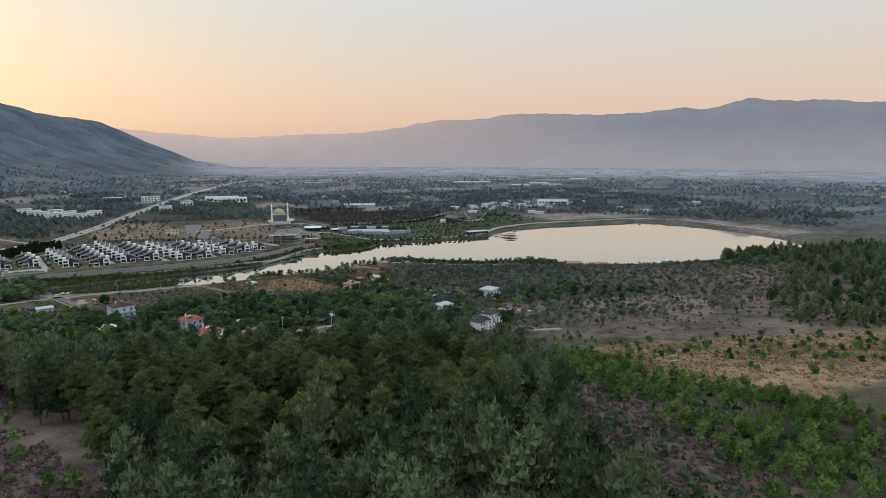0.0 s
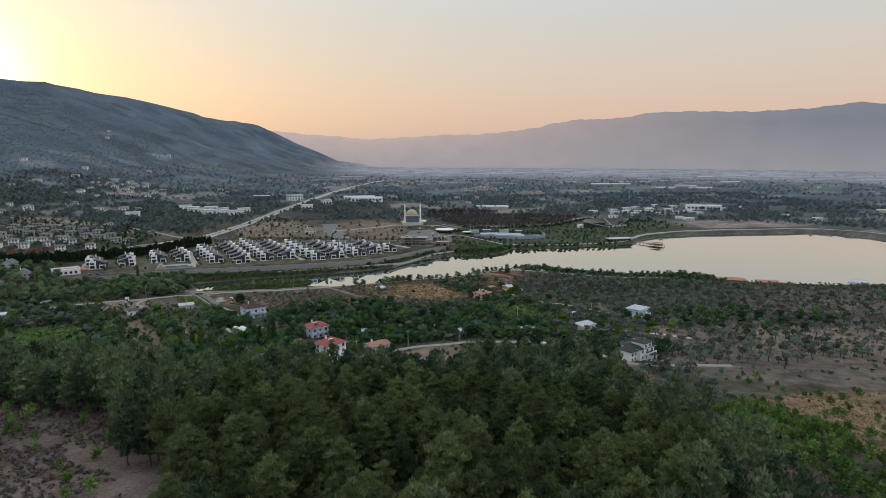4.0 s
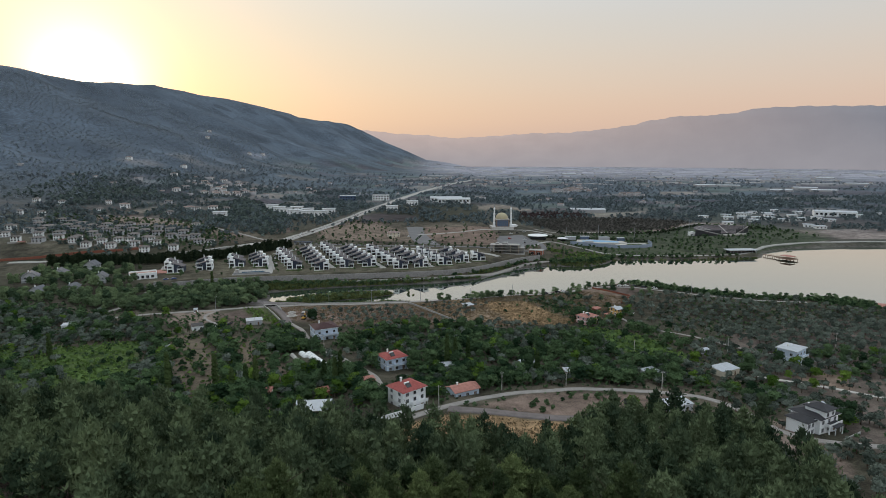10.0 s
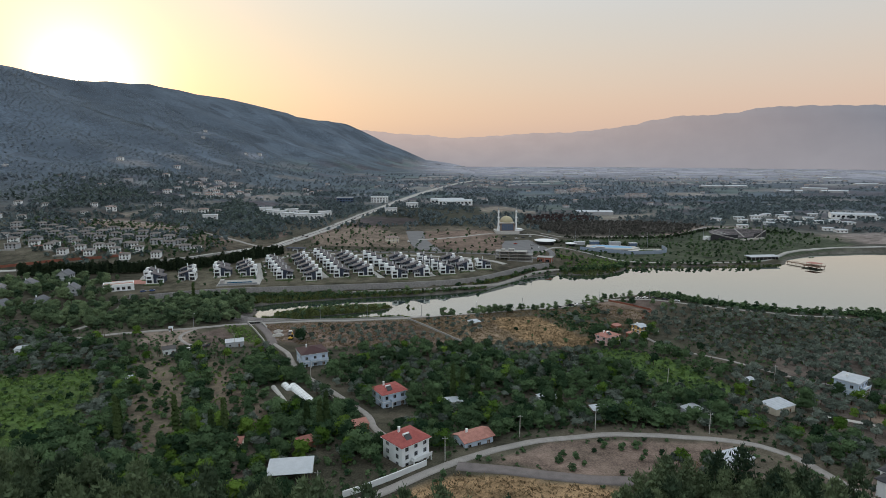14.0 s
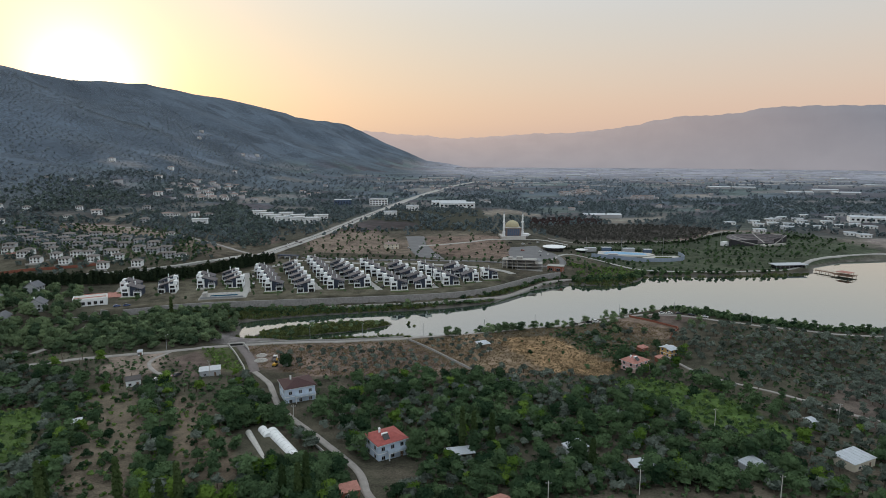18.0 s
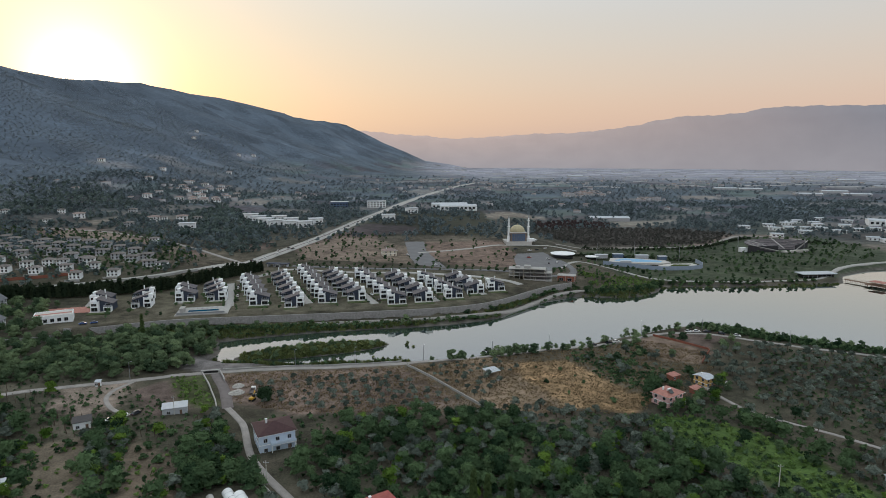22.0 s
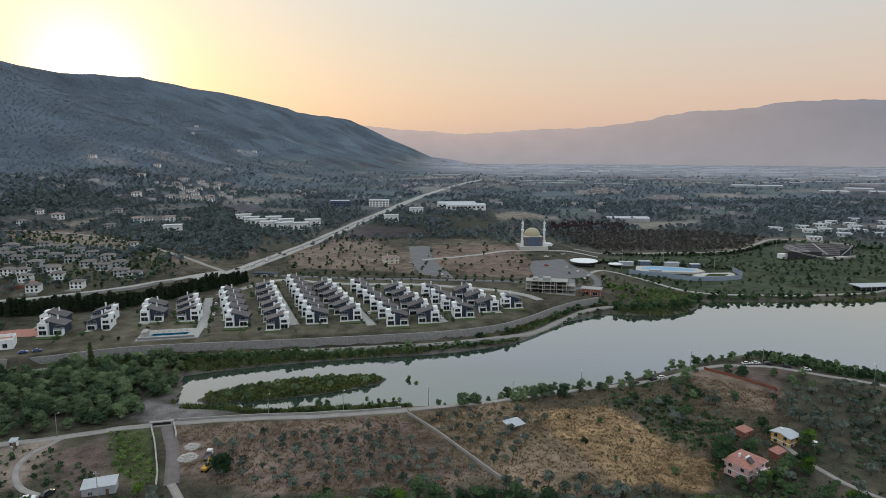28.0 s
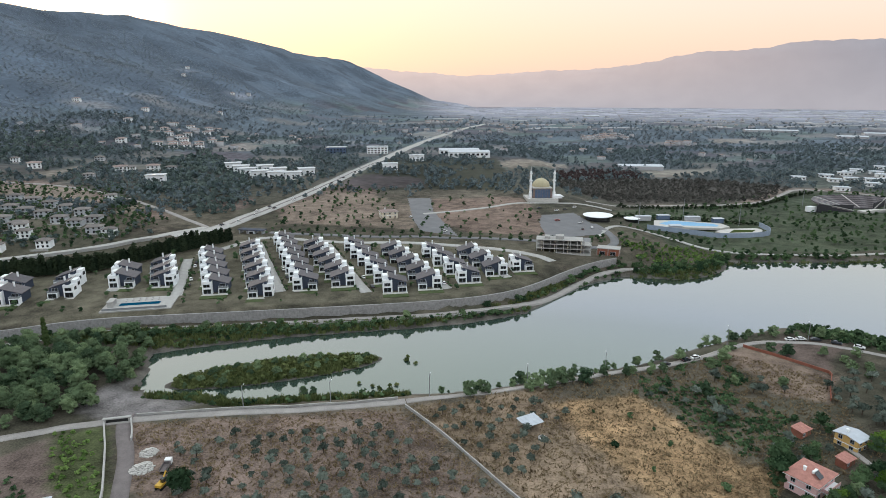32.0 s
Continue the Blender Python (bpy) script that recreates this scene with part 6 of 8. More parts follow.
def pole(x, y, h=9.0, lamp=False, turn=0):
    o = thing("street_lamp" if lamp else "power_pole", "grey lamp post with one arm by the shore road" if lamp else "pale concrete power pole beside the road", "lamp post" if lamp else "pole", "poles along the roads", x, y, turn=turn)
    part("shaft", Geo().lathe([(0.17, -0.6), (0.10, h)], 7), LEADM if lamp else PAVE, o)
    if lamp:
        part("arm", Geo().box(-0.05, -0.05, h - 0.1, 1.4, 0.05, h), LEADM, o)
        part("lamp_head", Geo().box(1.2, -0.14, h - 0.16, 1.8, 0.14, h - 0.02), WHITE, o)
    else:
        part("crossarm", Geo().box(-0.8, -0.06, h - 0.7, 0.8, 0.06, h - 0.58), LEADM, o)
        for k in (-0.7, 0, 0.7):
            part("insulator", Geo().lathe([(0.06, h - 0.58), (0.06, h - 0.38)], 6, k, 0), WHITE, o)
    return o


for x, y in ((-1.5, 212), (24, 232.5), (52, 241.5), (92, 240), (-35, 187), (97, 293), (212, 312), (148, 300), (-112, 346), (-60, 292)):
    pole(x, y, 8.0)
for x, y in ((-79, 406.5), (-50, 410.5), (-16, 418.5), (20, 427), (52, 439), (112, 467), (150, 472), (-150, 386), (190, 449)):
    pole(x, y, 8.5, True, 80)


def car(m, label):
    """A parked car: body, cabin glass, wheels with rims, lights."""
    o = thing("car", label, "car", "parked cars", 0, 0, 0)
    b = Geo()
    prof = [(-2.1, 0.35), (-2.15, 0.75), (-1.9, 0.95), (-0.9, 1.0), (1.1, 1.0), (2.0, 0.85), (2.15, 0.6), (2.1, 0.35)]
    n = len(prof)
    b.add([(x, -0.85, z) for x, z in prof] + [(x, 0.85, z) for x, z in prof], [tuple(range(n)), tuple(range(n, 2 * n))[::-1]] + [(i, i + n, (i + 1) % n + n, (i + 1) % n) for i in range(n)])
    part("body", b, m, o)
    part("cabin", Geo().add([(-1.7, -0.78, 0.97), (1.0, -0.78, 0.99), (0.45, -0.62, 1.45), (-1.2, -0.62, 1.45), (-1.7, 0.78, 0.97), (1.0, 0.78, 0.99), (0.45, 0.62, 1.45), (-1.2, 0.62, 1.45)],
                            [(0, 1, 2, 3), (7, 6, 5, 4), (1, 5, 6, 2), (4, 0, 3, 7), (3, 2, 6, 7)]), GLASS, o, "dark car windows")
    part("roof_panel", Geo().box(-1.2, -0.6, 1.45, 0.45, 0.6, 1.49), m, o)
    for wx in (-1.3, 1.35):
        for wy in (-0.86, 0.72):
            w = Geo()
            k = 12
            w.add([(wx + 0.32 * math.cos(6.283 * i / k), wy, 0.32 + 0.32 * math.sin(6.283 * i / k)) for i in range(k)] + [(wx + 0.32 * math.cos(6.283 * i / k), wy + 0.14, 0.32 + 0.32 * math.sin(6.283 * i / k)) for i in range(k)],
                  [tuple(range(k)), tuple(range(k, 2 * k))[::-1]] + [(i, i + k, (i + 1) % k + k, (i + 1) % k) for i in range(k)])
            part("wheel", w, BLACK, o)
    for wy in (-0.7, 0.45):
        part("headlight", Geo().box(2.02, wy, 0.6, 2.14, wy + 0.25, 0.75), WHITE, o)
        part("tail_light", Geo().box(-2.16, wy, 0.68, -2.05, wy + 0.25, 0.82), CARR, o)
    return o


CARS = {k: car(m, lab) for k, m, lab in (("w", CARW, "white car parked at the roadside"), ("d", CARD, "dark car parked at the roadside"), ("b", CARB, "blue car parked on the road"), ("r", CARR, "red car in a car park"))}
SPOTS = [("w", 93, 453.5, 25), ("d", 88, 450.5, 25), ("d", 78, 446, 25), ("w", 142, 472, 2), ("w", 147, 472.4, 2), ("d", 153, 471.5, -10), ("d", 160, 468, -30), ("w", 167, 463.5, -35), ("w", 126, 388, 60), ("w", -131, 343, 20), ("w", -133, 339, 24), ("d", -127, 346, 70),
         ("b", -221, 470, 30), ("b", -216, 473, 30), ("r", 78, 697, 10), ("w", 95, 690, 40), ("w", 100, 672, 80), ("d", 92, 668, 80), ("w", 84, 735, 20), ("d", 92, 740, 10), ("w", 102, 748, 40), ("d", 70, 742, 15), ("w", -12, 652, 60), ("w", -40, 700, 70),
         ("d", -149, 530, 108), ("w", -152, 540, 108), ("w", -160, 565, 108), ("d", -162, 572, 108), ("w", -187, 540, 100), ("d", -100, 545, 112), ("w", -106, 560, 112), ("w", -57, 545, 112), ("d", -50, 528, 112), ("w", -12, 534, 112), ("d", -16, 545, 112),
         ("w", -168, 705, 78), ("d", -166, 740, 76), ("w", -152, 770, 76), ("w", -146, 830, 79), ("d", -134, 860, 80), ("w", -133, 905, 81), ("d", -121, 940, 81), ("w", -121, 980, 81), ("d", -183, 672, 70), ("w", -174, 684, 72), ("w", -172, 724, 76), ("d", -160, 734, 76), ("w", -156, 782, 77), ("w", -139, 824, 79), ("d", -128, 900, 81), ("w", -112, 1010, 81)]
done = set()
for k, x, y, t in SPOTS:
    m = pose(x, y, z1(x, y) + (0.28 if y > 480 else 0.16), 0, 0, t)
    if k in done:
        copy_thing(CARS[k], m)
    else:
        CARS[k].matrix_world = m
        done.add(k)

# the builder's corner by the outlet channel
for x, y, r_ in ((-98, 379, 2.6), (-96, 371, 3.2)):
    rr = np.random.default_rng(int(-x))
    g = Geo()
    for k in range(260):
        a, q = rr.uniform(0, 6.28), r_ * math.sqrt(rr.uniform(0, 1))
        px, py, pz, s = q * math.cos(a), q * math.sin(a), 1.3 * (1 - q / r_) * rr.uniform(0.5, 1), rr.uniform(0.12, 0.32)
        g.box(px - s, py - s * 0.7, pz - 0.2, px + s, py + s * 0.7, pz + s)
    lone("rubble_heap", g, PAVE, "heap of pale broken stone on bare soil", "rubble", kind="stuff", x=x, y=y, z=z1(x, y))
tr_ = thing("dump_truck", "white and dark tipper truck parked by rubble", "truck", x=-89, y=371, turn=95)
tr_.scale = (0.75, 0.75, 0.75)
part("cab", Geo().box(1.6, -1.2, 0.7, 3.6, 1.2, 2.9), CARW, tr_, "white cab")
part("windscreen", Geo().box(3.58, -1.0, 1.8, 3.64, 1.0, 2.7), GLASS, tr_)
part("tipper", Geo().box(-3.4, -1.25, 1.1, 1.4, 1.25, 1.3).box(-3.4, -1.25, 1.3, 1.4, -1.15, 2.4).box(-3.4, 1.15, 1.3, 1.4, 1.25, 2.4).box(1.3, -1.15, 1.3, 1.4, 1.15, 2.4), GRAVD, tr_, "dark tipper body")
part("chassis", Geo().box(-3.3, -0.5, 0.6, 3.4, 0.5, 1.1), BLACK, tr_)
for wx in (-2.4, -1.2, 2.6):
    for wy in (-1.2, 0.85):
        part("wheel", Geo().lathe([(0.5, 0), (0.5, 0.35)], 12), BLACK, tr_).matrix_local = Matrix.Translation((wx, wy, 0.5)) @ pose(0, 0, 0, -90, 0, 0)
ex = thing("excavator", "small yellow excavator beside a rubble heap", "excavator", x=-86.5, y=362.5, turn=80)
for yy in (-1.0, 0.6):
    part("track", Geo().box(-1.4, yy, 0, 1.4, yy + 0.4, 0.7), BLACK, ex)
part("house", Geo().box(-1.4, -0.9, 0.8, 1.0, 0.9, 1.5), YELLOW, ex)
part("cab", Geo().box(0.0, -0.9, 1.5, 1.0, 0.1, 2.6), GLASS, ex)
part("boom", Geo().slab([(0.9, 0.1, 1.5), (0.9, 0.4, 1.5), (2.9, 0.4, 3.4), (2.9, 0.1, 3.4)], 0.35), YELLOW, ex)
part("arm", Geo().slab([(2.8, 0.12, 3.4), (2.8, 0.38, 3.4), (4.0, 0.38, 1.4), (4.0, 0.12, 1.4)], 0.3), YELLOW, ex)
part("bucket", Geo().box(3.6, -0.15, 0.5, 4.3, 0.65, 1.3), LEADM, ex)
BLOCKED += [(-26, 254, 8), (-20, 252, 8), (-12, 256, 6), (-66, 266, 8), (-60, 258, 7), (-72, 276, 6), (-98, 379, 4), (-96, 371, 4.5), (-90, 374, 4), (-86, 362, 4)]
for (x, y) in ((20, 389), (178, 330)):
    lone("well", Geo().lathe([(1.4, 0), (1.4, 0.7), (1.2, 0.7), (1.2, 0.2)], 16), CONC, "round concrete water tank in a field", "well", x=x, y=y, z=z1(x, y) - 0.1)

# ---- hillside houses and the far town ----
def small_house(label, w, d, h, wall, roof, rise, group):
    o = thing("house", label, "house", group, 0, 0, -100)
    part("wall", Geo().box(-w / 2, -d / 2, -2.5, w / 2, d / 2, h), wall, o)
    part("roof", Geo().hip(-w / 2, -d / 2, w / 2, d / 2, h, rise, 1.1), roof, o)
    for s in range(2 if h > 4 else 1):
        for k in range(3):
            u = -w / 2 + w * (k + 0.5) / 3
            part("window", Geo().box(u - 0.9, -d / 2 - 0.06, 0.6 + 2.8 * s, u + 0.9, -d / 2 + 0.05, 2.3 + 2.8 * s), GLASS, o)
    part("terrace", Geo().box(-w / 2, -d / 2 - 3, -2.5, w / 2, -d / 2, 0.1), PAVE, o)
    if "estate" in group:
        part("lawn", Geo().box(-w / 2 - 1.5, -d / 2 - 7.5, -2.5, w / 2 + 1.5, -d / 2 - 3, 0.05), LAWNM, o, "small green lawn")
        part("garden_wall", Geo().box(-w / 2 - 1.7, -d / 2 - 7.8, -2.5, w / 2 + 1.7, -d / 2 - 7.5, 0.7), CONC, o)
    return o


a_ = b_ = None


def placed(first, spots, zoff=0.0):
    for k, (x, y, t) in enumerate(spots):
        m = pose(x, y, z1(x, y) + zoff, 0, 0, t)
        if first in (a_, b_):
            m = m @ Matrix.Diagonal((0.84, 0.84, 0.95, 1))
        if k == 0:
            first.matrix_world = m
        else:
            copy_thing(first, m)
        BLOCKED.append((x, y, 6.8))


FRONT = [(-497, 687), (-462, 666), (-438, 611), (-404, 627), (-382, 615), (-434, 640), (-470, 640), (-330, 628), (-352, 615), (-312, 636), (-385, 628), (-360, 600), (-316, 610), (-298, 619), (-296, 589), (-272, 600), (-247, 632), (-335, 600), (-340, 625), (-370, 640)]
BACK = [(-456, 691), (-416, 613), (-480, 712), (-500, 740), (-475, 748), (-450, 668), (-278, 668), (-300, 690), (-320, 702), (-340, 712), (-362, 724), (-384, 734), (-404, 719), (-381, 705), (-361, 695), (-343, 686), (-325, 680), (-302, 664), (-285, 656), (-396, 695), (-381, 682), (-364, 670), (-340, 656), (-318, 642), (-415, 706), (-405, 676), (-388, 660), (-424, 690), (-436, 722), (-440, 700), (-455, 735), (-418, 650), (-262, 640)]
a_ = small_house("pale two-storey hillside house with a grey hipped roof", 12, 9, 5.4, WHITE, ROOFE, 1.6, "hillside estate houses")
b_ = small_house("grey-walled hillside house with a wide grey roof", 15, 11, 5.0, GREYW, ROOFE, 1.7, "hillside estate houses")
placed(a_, [(x, y, 15 + 6 * math.sin(x)) for x, y in FRONT + [(-585, 867), (-553, 874), (-551, 780), (-525, 785), (-482, 844), (-508, 914), (-308, 747), (-370, 905)]])
placed(b_, [(x, y, 12 + 5 * math.sin(x)) for x, y in BACK + [(-387, 850), (-443, 971), (-333, 922)]])
c_ = small_house("pale hillside house with a grey-brown roof", 13, 11, 6.0, WHITE, TILE_FAR, 1.6, "houses on the hill foot")
placed(c_, [(x, y, 20 + 12 * math.sin(y)) for x, y in ((-473, 894), (-351, 917), (-499, 1130), (-455, 1151), (-430, 1145), (-425, 1181), (-412, 1202), (-406, 1242), (-410, 1310), (-519, 1316), (-494, 1277), (-535, 1397), (-504, 1393), (-460, 1356), (-468, 1433), (-467, 1256), (-470, 1298), (-440, 1170), (-446, 1225), (-380, 900), (-867, 2275), (-813, 2114), (-682, 2149), (-660, 2235), (-735, 1425), (-590, 1330), (-396, 1163), (-414, 1156), (-479, 1417), (-640, 1500), (-560, 1700))])
d_ = small_house("white modern block with a flat grey roof", 18, 12, 8.0, WHITE, TIN, 0.4, "white apartment blocks by the main road")
placed(d_, [(-254, 931, 20), (-240, 912, 20), (-222, 898, 25), (-203, 894, 20), (-184, 896, 15), (-176, 926, 20), (-208, 922, 20), (-228, 938, 20), (-270, 950, 20), (-313, 843, 15), (-82, 968, 10), (-54, 1066, 20)])
e_ = thing("factory_hall", "long white factory hall with a flat roof", "hall", "halls along the main road", 0, 0, -100)
part("wall", Geo().box(-30, -14, -3, 30, 14, 8), WHITE, e_)
part("roof", Geo().gable(-30, -14, 30, 14, 8, 1.6, 0.3), TIN, e_)
for k in range(9):
    part("window", Geo().box(-28 + 6.4 * k, -14.08, 3, -24.5 + 6.4 * k, -13.9, 6), GLASS, e_)
placed(e_, [(6, 1150, 3), (20, 1118, 3), (640, 980, -25)])
for nm, lab, wx_, wy_, ww, hh, wm_ in (("office_block", "white three-storey office block beside the main road", -120, 1165, 32, 11, WHITE), ("showroom", "blue glazed showroom beside the main road", -185, 1172, 30, 9, BLUEGL)):
    ob_ = thing(nm, lab, "building", x=wx_, y=wy_, turn=4)
    part("wall", Geo().box(-ww / 2, -7, -3, ww / 2, 7, hh), wm_, ob_)
    part("roof", Geo().box(-ww / 2 - 0.5, -7.5, hh, ww / 2 + 0.5, 7.5, hh + 0.5), TIN, ob_)
    for fl in range(int(hh / 3.4)):
        for k in range(6):
            part("window", Geo().box(-ww / 2 + 1.2 + ww * k / 6, -7.1, 0.9 + 3.5 * fl, -ww / 2 + 0.4 + ww * (k + 0.72) / 6, -6.9, 2.7 + 3.5 * fl), GLASS, ob_)
    BLOCKED.append((wx_, wy_, 20))
g_ = thing("far_hall", "long pale roofed hall on the plain", "hall", "pale halls on the plain", 0, 0, -100)
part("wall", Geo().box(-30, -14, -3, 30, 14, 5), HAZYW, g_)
part("roof", Geo().gable(-30, -14, 30, 14, 5, 1.6, 0.3), TIN, g_)
placed(g_, [(258, 1072, -5), (784, 1809, -10), (845, 1790, -12), (883, 1585, -12), (1008, 1682, -20), (990, 1570, -20), (1300, 1900, -20), (560, 2700, 0), (1450, 2300, -20)])
f_ = small_house("pale lakeside restaurant block", 14, 9, 3.6, WHITE, TIN, 0.8, "restaurants and halls beyond the lake")
placed(f_, [(415, 955, -15), (459, 973, -15), (446, 935, -20), (495, 994, -10), (473, 947, -20), (491, 937, -20), (530, 975, -15), (542, 1004, -15), (530, 1024, -20), (416, 874, -10), (469, 903, -15), (511, 936, -15), (515, 904, -10), (551, 923, -15), (581, 932, -20), (585, 905, -15), (519, 822, -10), (564, 968, -20), (675, 1019, -30), (584, 1056, -25), (604, 1023, -30), (650, 1037, -30), (673, 970, -30), (727, 994, -35), (707, 847, -35), (930, 852, -45), (511, 1009, -20), (720, 792, -40), (516, 842, -20)])
tower = house("house_on_mound", "pale house with a terrace on a round mound", 900, 860, -45, 16, 12, 8, CREAM, TIN, 0.8, storeys=2)
# the far town: plain houses thinning out over the plain, too many and too small to count
r = np.random.default_rng(21)
far_spots = []
for cx, cy, rad, n in ((345, 1590, 28, 70), (440, 1430, 20, 30), (370, 1660, 24, 30), (60, 2050, 130, 50), (-60, 1650, 100, 24), (700, 1900, 260, 24), (1300, 1500, 350, 24), (1500, 2200, 400, 40), (700, 2300, 400, 30), (-420, 1350, 110, 22), (-560, 1150, 120, 14), (1700, 1100, 300, 40), (300, 1250, 120, 12), (900, 2300, 300, 20)):
    far_spots += [(cx + r.normal(0, rad), cy + r.normal(0, rad * 0.6)) for _ in range(n)]


def quads(geo):
    return np.array(geo.v, float), np.array([f for f in geo.f if len(f) == 4])


def block(w, d, h):
    return quads(Geo().box(-w / 2, -d / 2, -2, w / 2, d / 2, h))


def lid(w, d, h, rise):
    return quads(Geo().gable(-w / 2, -d / 2, w / 2, d / 2, h, rise, 0.5))


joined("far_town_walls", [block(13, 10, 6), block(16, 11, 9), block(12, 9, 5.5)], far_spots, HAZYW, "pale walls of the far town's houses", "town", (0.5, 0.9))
joined("far_town_roofs", [lid(13, 10, 6, 1.5), lid(16, 11, 9, 0.6), lid(12, 9, 5.5, 1.5)], far_spots, TILE_FAR, "grey-brown roofs of the far town", "town", (0.5, 0.9))
strips = [(r.uniform(-300, 3000), r.uniform(1900, 3950)) for _ in range(300)]
strips = [(x, y) for x, y in strips if math.degrees(math.atan2(x, y)) > -1]
sv, sf = quads(Geo().box(-30, -9, -1, 30, 9, 1.8))
st_z = [(sv * (k, 1, 1), sf) for k in (0.6, 1.0, 1.7)]
V_ = np.concatenate([st_z[i % 3][0] + (x, y, z1(x, y)) for i, (x, y) in enumerate(strips)])
F_ = np.concatenate([sf + i * len(sv) for i in range(len(strips))])
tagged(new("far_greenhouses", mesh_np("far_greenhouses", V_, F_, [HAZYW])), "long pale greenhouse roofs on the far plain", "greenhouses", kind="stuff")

# ---- woods, groves and shrubs ----
BLOCKED += [(-128, 418, 8), (-117, 408, 7), (-122, 424, 5), (-156, 395, 4)]
def clumpy(P_, k=9.0, at=0.12):
    """Only those that fall into loose groups."""
    return P_[wave(P_[:, 0], P_[:, 1], k, 3) + 0.6 * wave(P_[:, 0], P_[:, 1], k * 0.4, 1) > at]


PINEWOOD = [(-150, 166), (-105, 178), (-70, 170), (-25, 161), (0, 158), (30, 156), (42, 178), (60, 192), (84, 197), (100, 180), (96, 150), (92, 118), (76, 72), (76, 36), (60, 8), (54, -12), (46, -40), (-16, -40), (-22, 0), (-28, 24), (-36, 50), (-52, 68), (-62, 100), (-96, 112), (-140, 120)]
pts = scatter(PINEWOOD, 5.7, 0.42, 0.93, seed=3)
d_near = np.hypot(pts[:, 0] - 12, pts[:, 1] - 62)
near, rest = pts[np.argsort(d_near)[:270]], pts[np.argsort(d_near)[270:]]
PINES = []
for k in range(6):
    h, w = (10.5, 12.0, 9.2, 11.4, 8.2, 12.8)[k], (3.4, 3.9, 3.0, 3.3, 3.1, 3.6)[k]
    cv, cf_ = pine_crown(40 + k, 7200, 0.27, h, w)
    tv, tf = bole(h * 0.92, 0.2, 0.05, 5, k)
    PINES.append((mesh_np("crown", cv, cf_, [L_PINE]), mesh_np("trunk", tv, tf, [BARK])))
r = np.random.default_rng(5)
for x, y in near:
    k = int(r.integers(0, 6))
    o = thing("pine_tree", "tall green pine with an upswept ragged crown on the slope", "pine", "pines of the near wood", x, y, turn=r.uniform(0, 360))
    s = r.uniform(0.85, 1.35)
    o.scale = (s, s, s * r.uniform(0.9, 1.12))
    part("trunk", PINES[k][1], BARK, o)
    part("crown", PINES[k][0], L_PINE, o)
joined("pine_wood", [pine_crown(60 + k, 860, 0.55, (10.5, 11.8, 9.0, 12.2)[k], (3.3, 3.7, 3.1, 3.4)[k]) for k in range(4)], rest, L_PINE_T, "dense dark green pine wood on the hillside", "pine wood", (1.0, 1.45))
joined("pine_trunks", [bole(9.5, 0.2, 0.05, 0, k, 4) for k in range(4)], rest, BARK, "bark-brown trunks of the pine wood", "trunks")
RIGHTWOOD = [(398, 296), (430, 335), (560, 345), (680, 330), (700, 230), (470, 120), (310, 104), (292, 143), (311, 178), (350, 205), (385, 222), (412, 245)]
farwood = scatter(RIGHTWOOD, 7.0, 0.5, 0.7, seed=4)
farwood = farwood[(farwood[:, 1] > 232) | (np.random.default_rng(20).uniform(0, 1, len(farwood)) < 0.62)]
joined("far_pine_wood", [pine_crown(70 + k, 110, 1.8, 10 + k, 3.4) for k in range(3)], farwood, L_PINE_T, "dark pine wood on the low hill by the lake", "pine wood", (0.55, 1.15))

OLIVES = [round_crown(80 + k, 170, 0.54, (4.2, 3.7, 4.6, 4.0)[k], (2.2, 2.0, 2.5, 2.3)[k], 0.42, 8) for k in range(4)]
OTRUNK = [bole(2.4, 0.22, 0.1, 1, 90 + k, 3) for k in range(4)]
SMALLO = [(v * (0.72, 0.72, 0.72), f) for v, f in OLIVES]
SMALLT = [(v * (0.72, 0.72, 0.72), f) for v, f in OTRUNK]
plot = np.concatenate([scatter([(-92, 386), (-30, 397), (3, 362), (-20, 352), (-56, 350), (-82, 356)], 5.2, 0.3, 0.88, True, 11, turn=0.2),
                       scatter([(-18, 405), (22, 420), (32, 404), (14, 372), (7, 364)], 5.4, 0.35, 0.72, True, 12, turn=-0.5)])
joined("olive_plot", SMALLO, plot, L_OLIVE, "young grey-green olive trees in rows on bare soil", "olive trees", (0.7, 1.25))
joined("olive_plot_trunks", SMALLT, plot, BARK, "short trunks of young olive trees", "trunks", (0.7, 1.25))
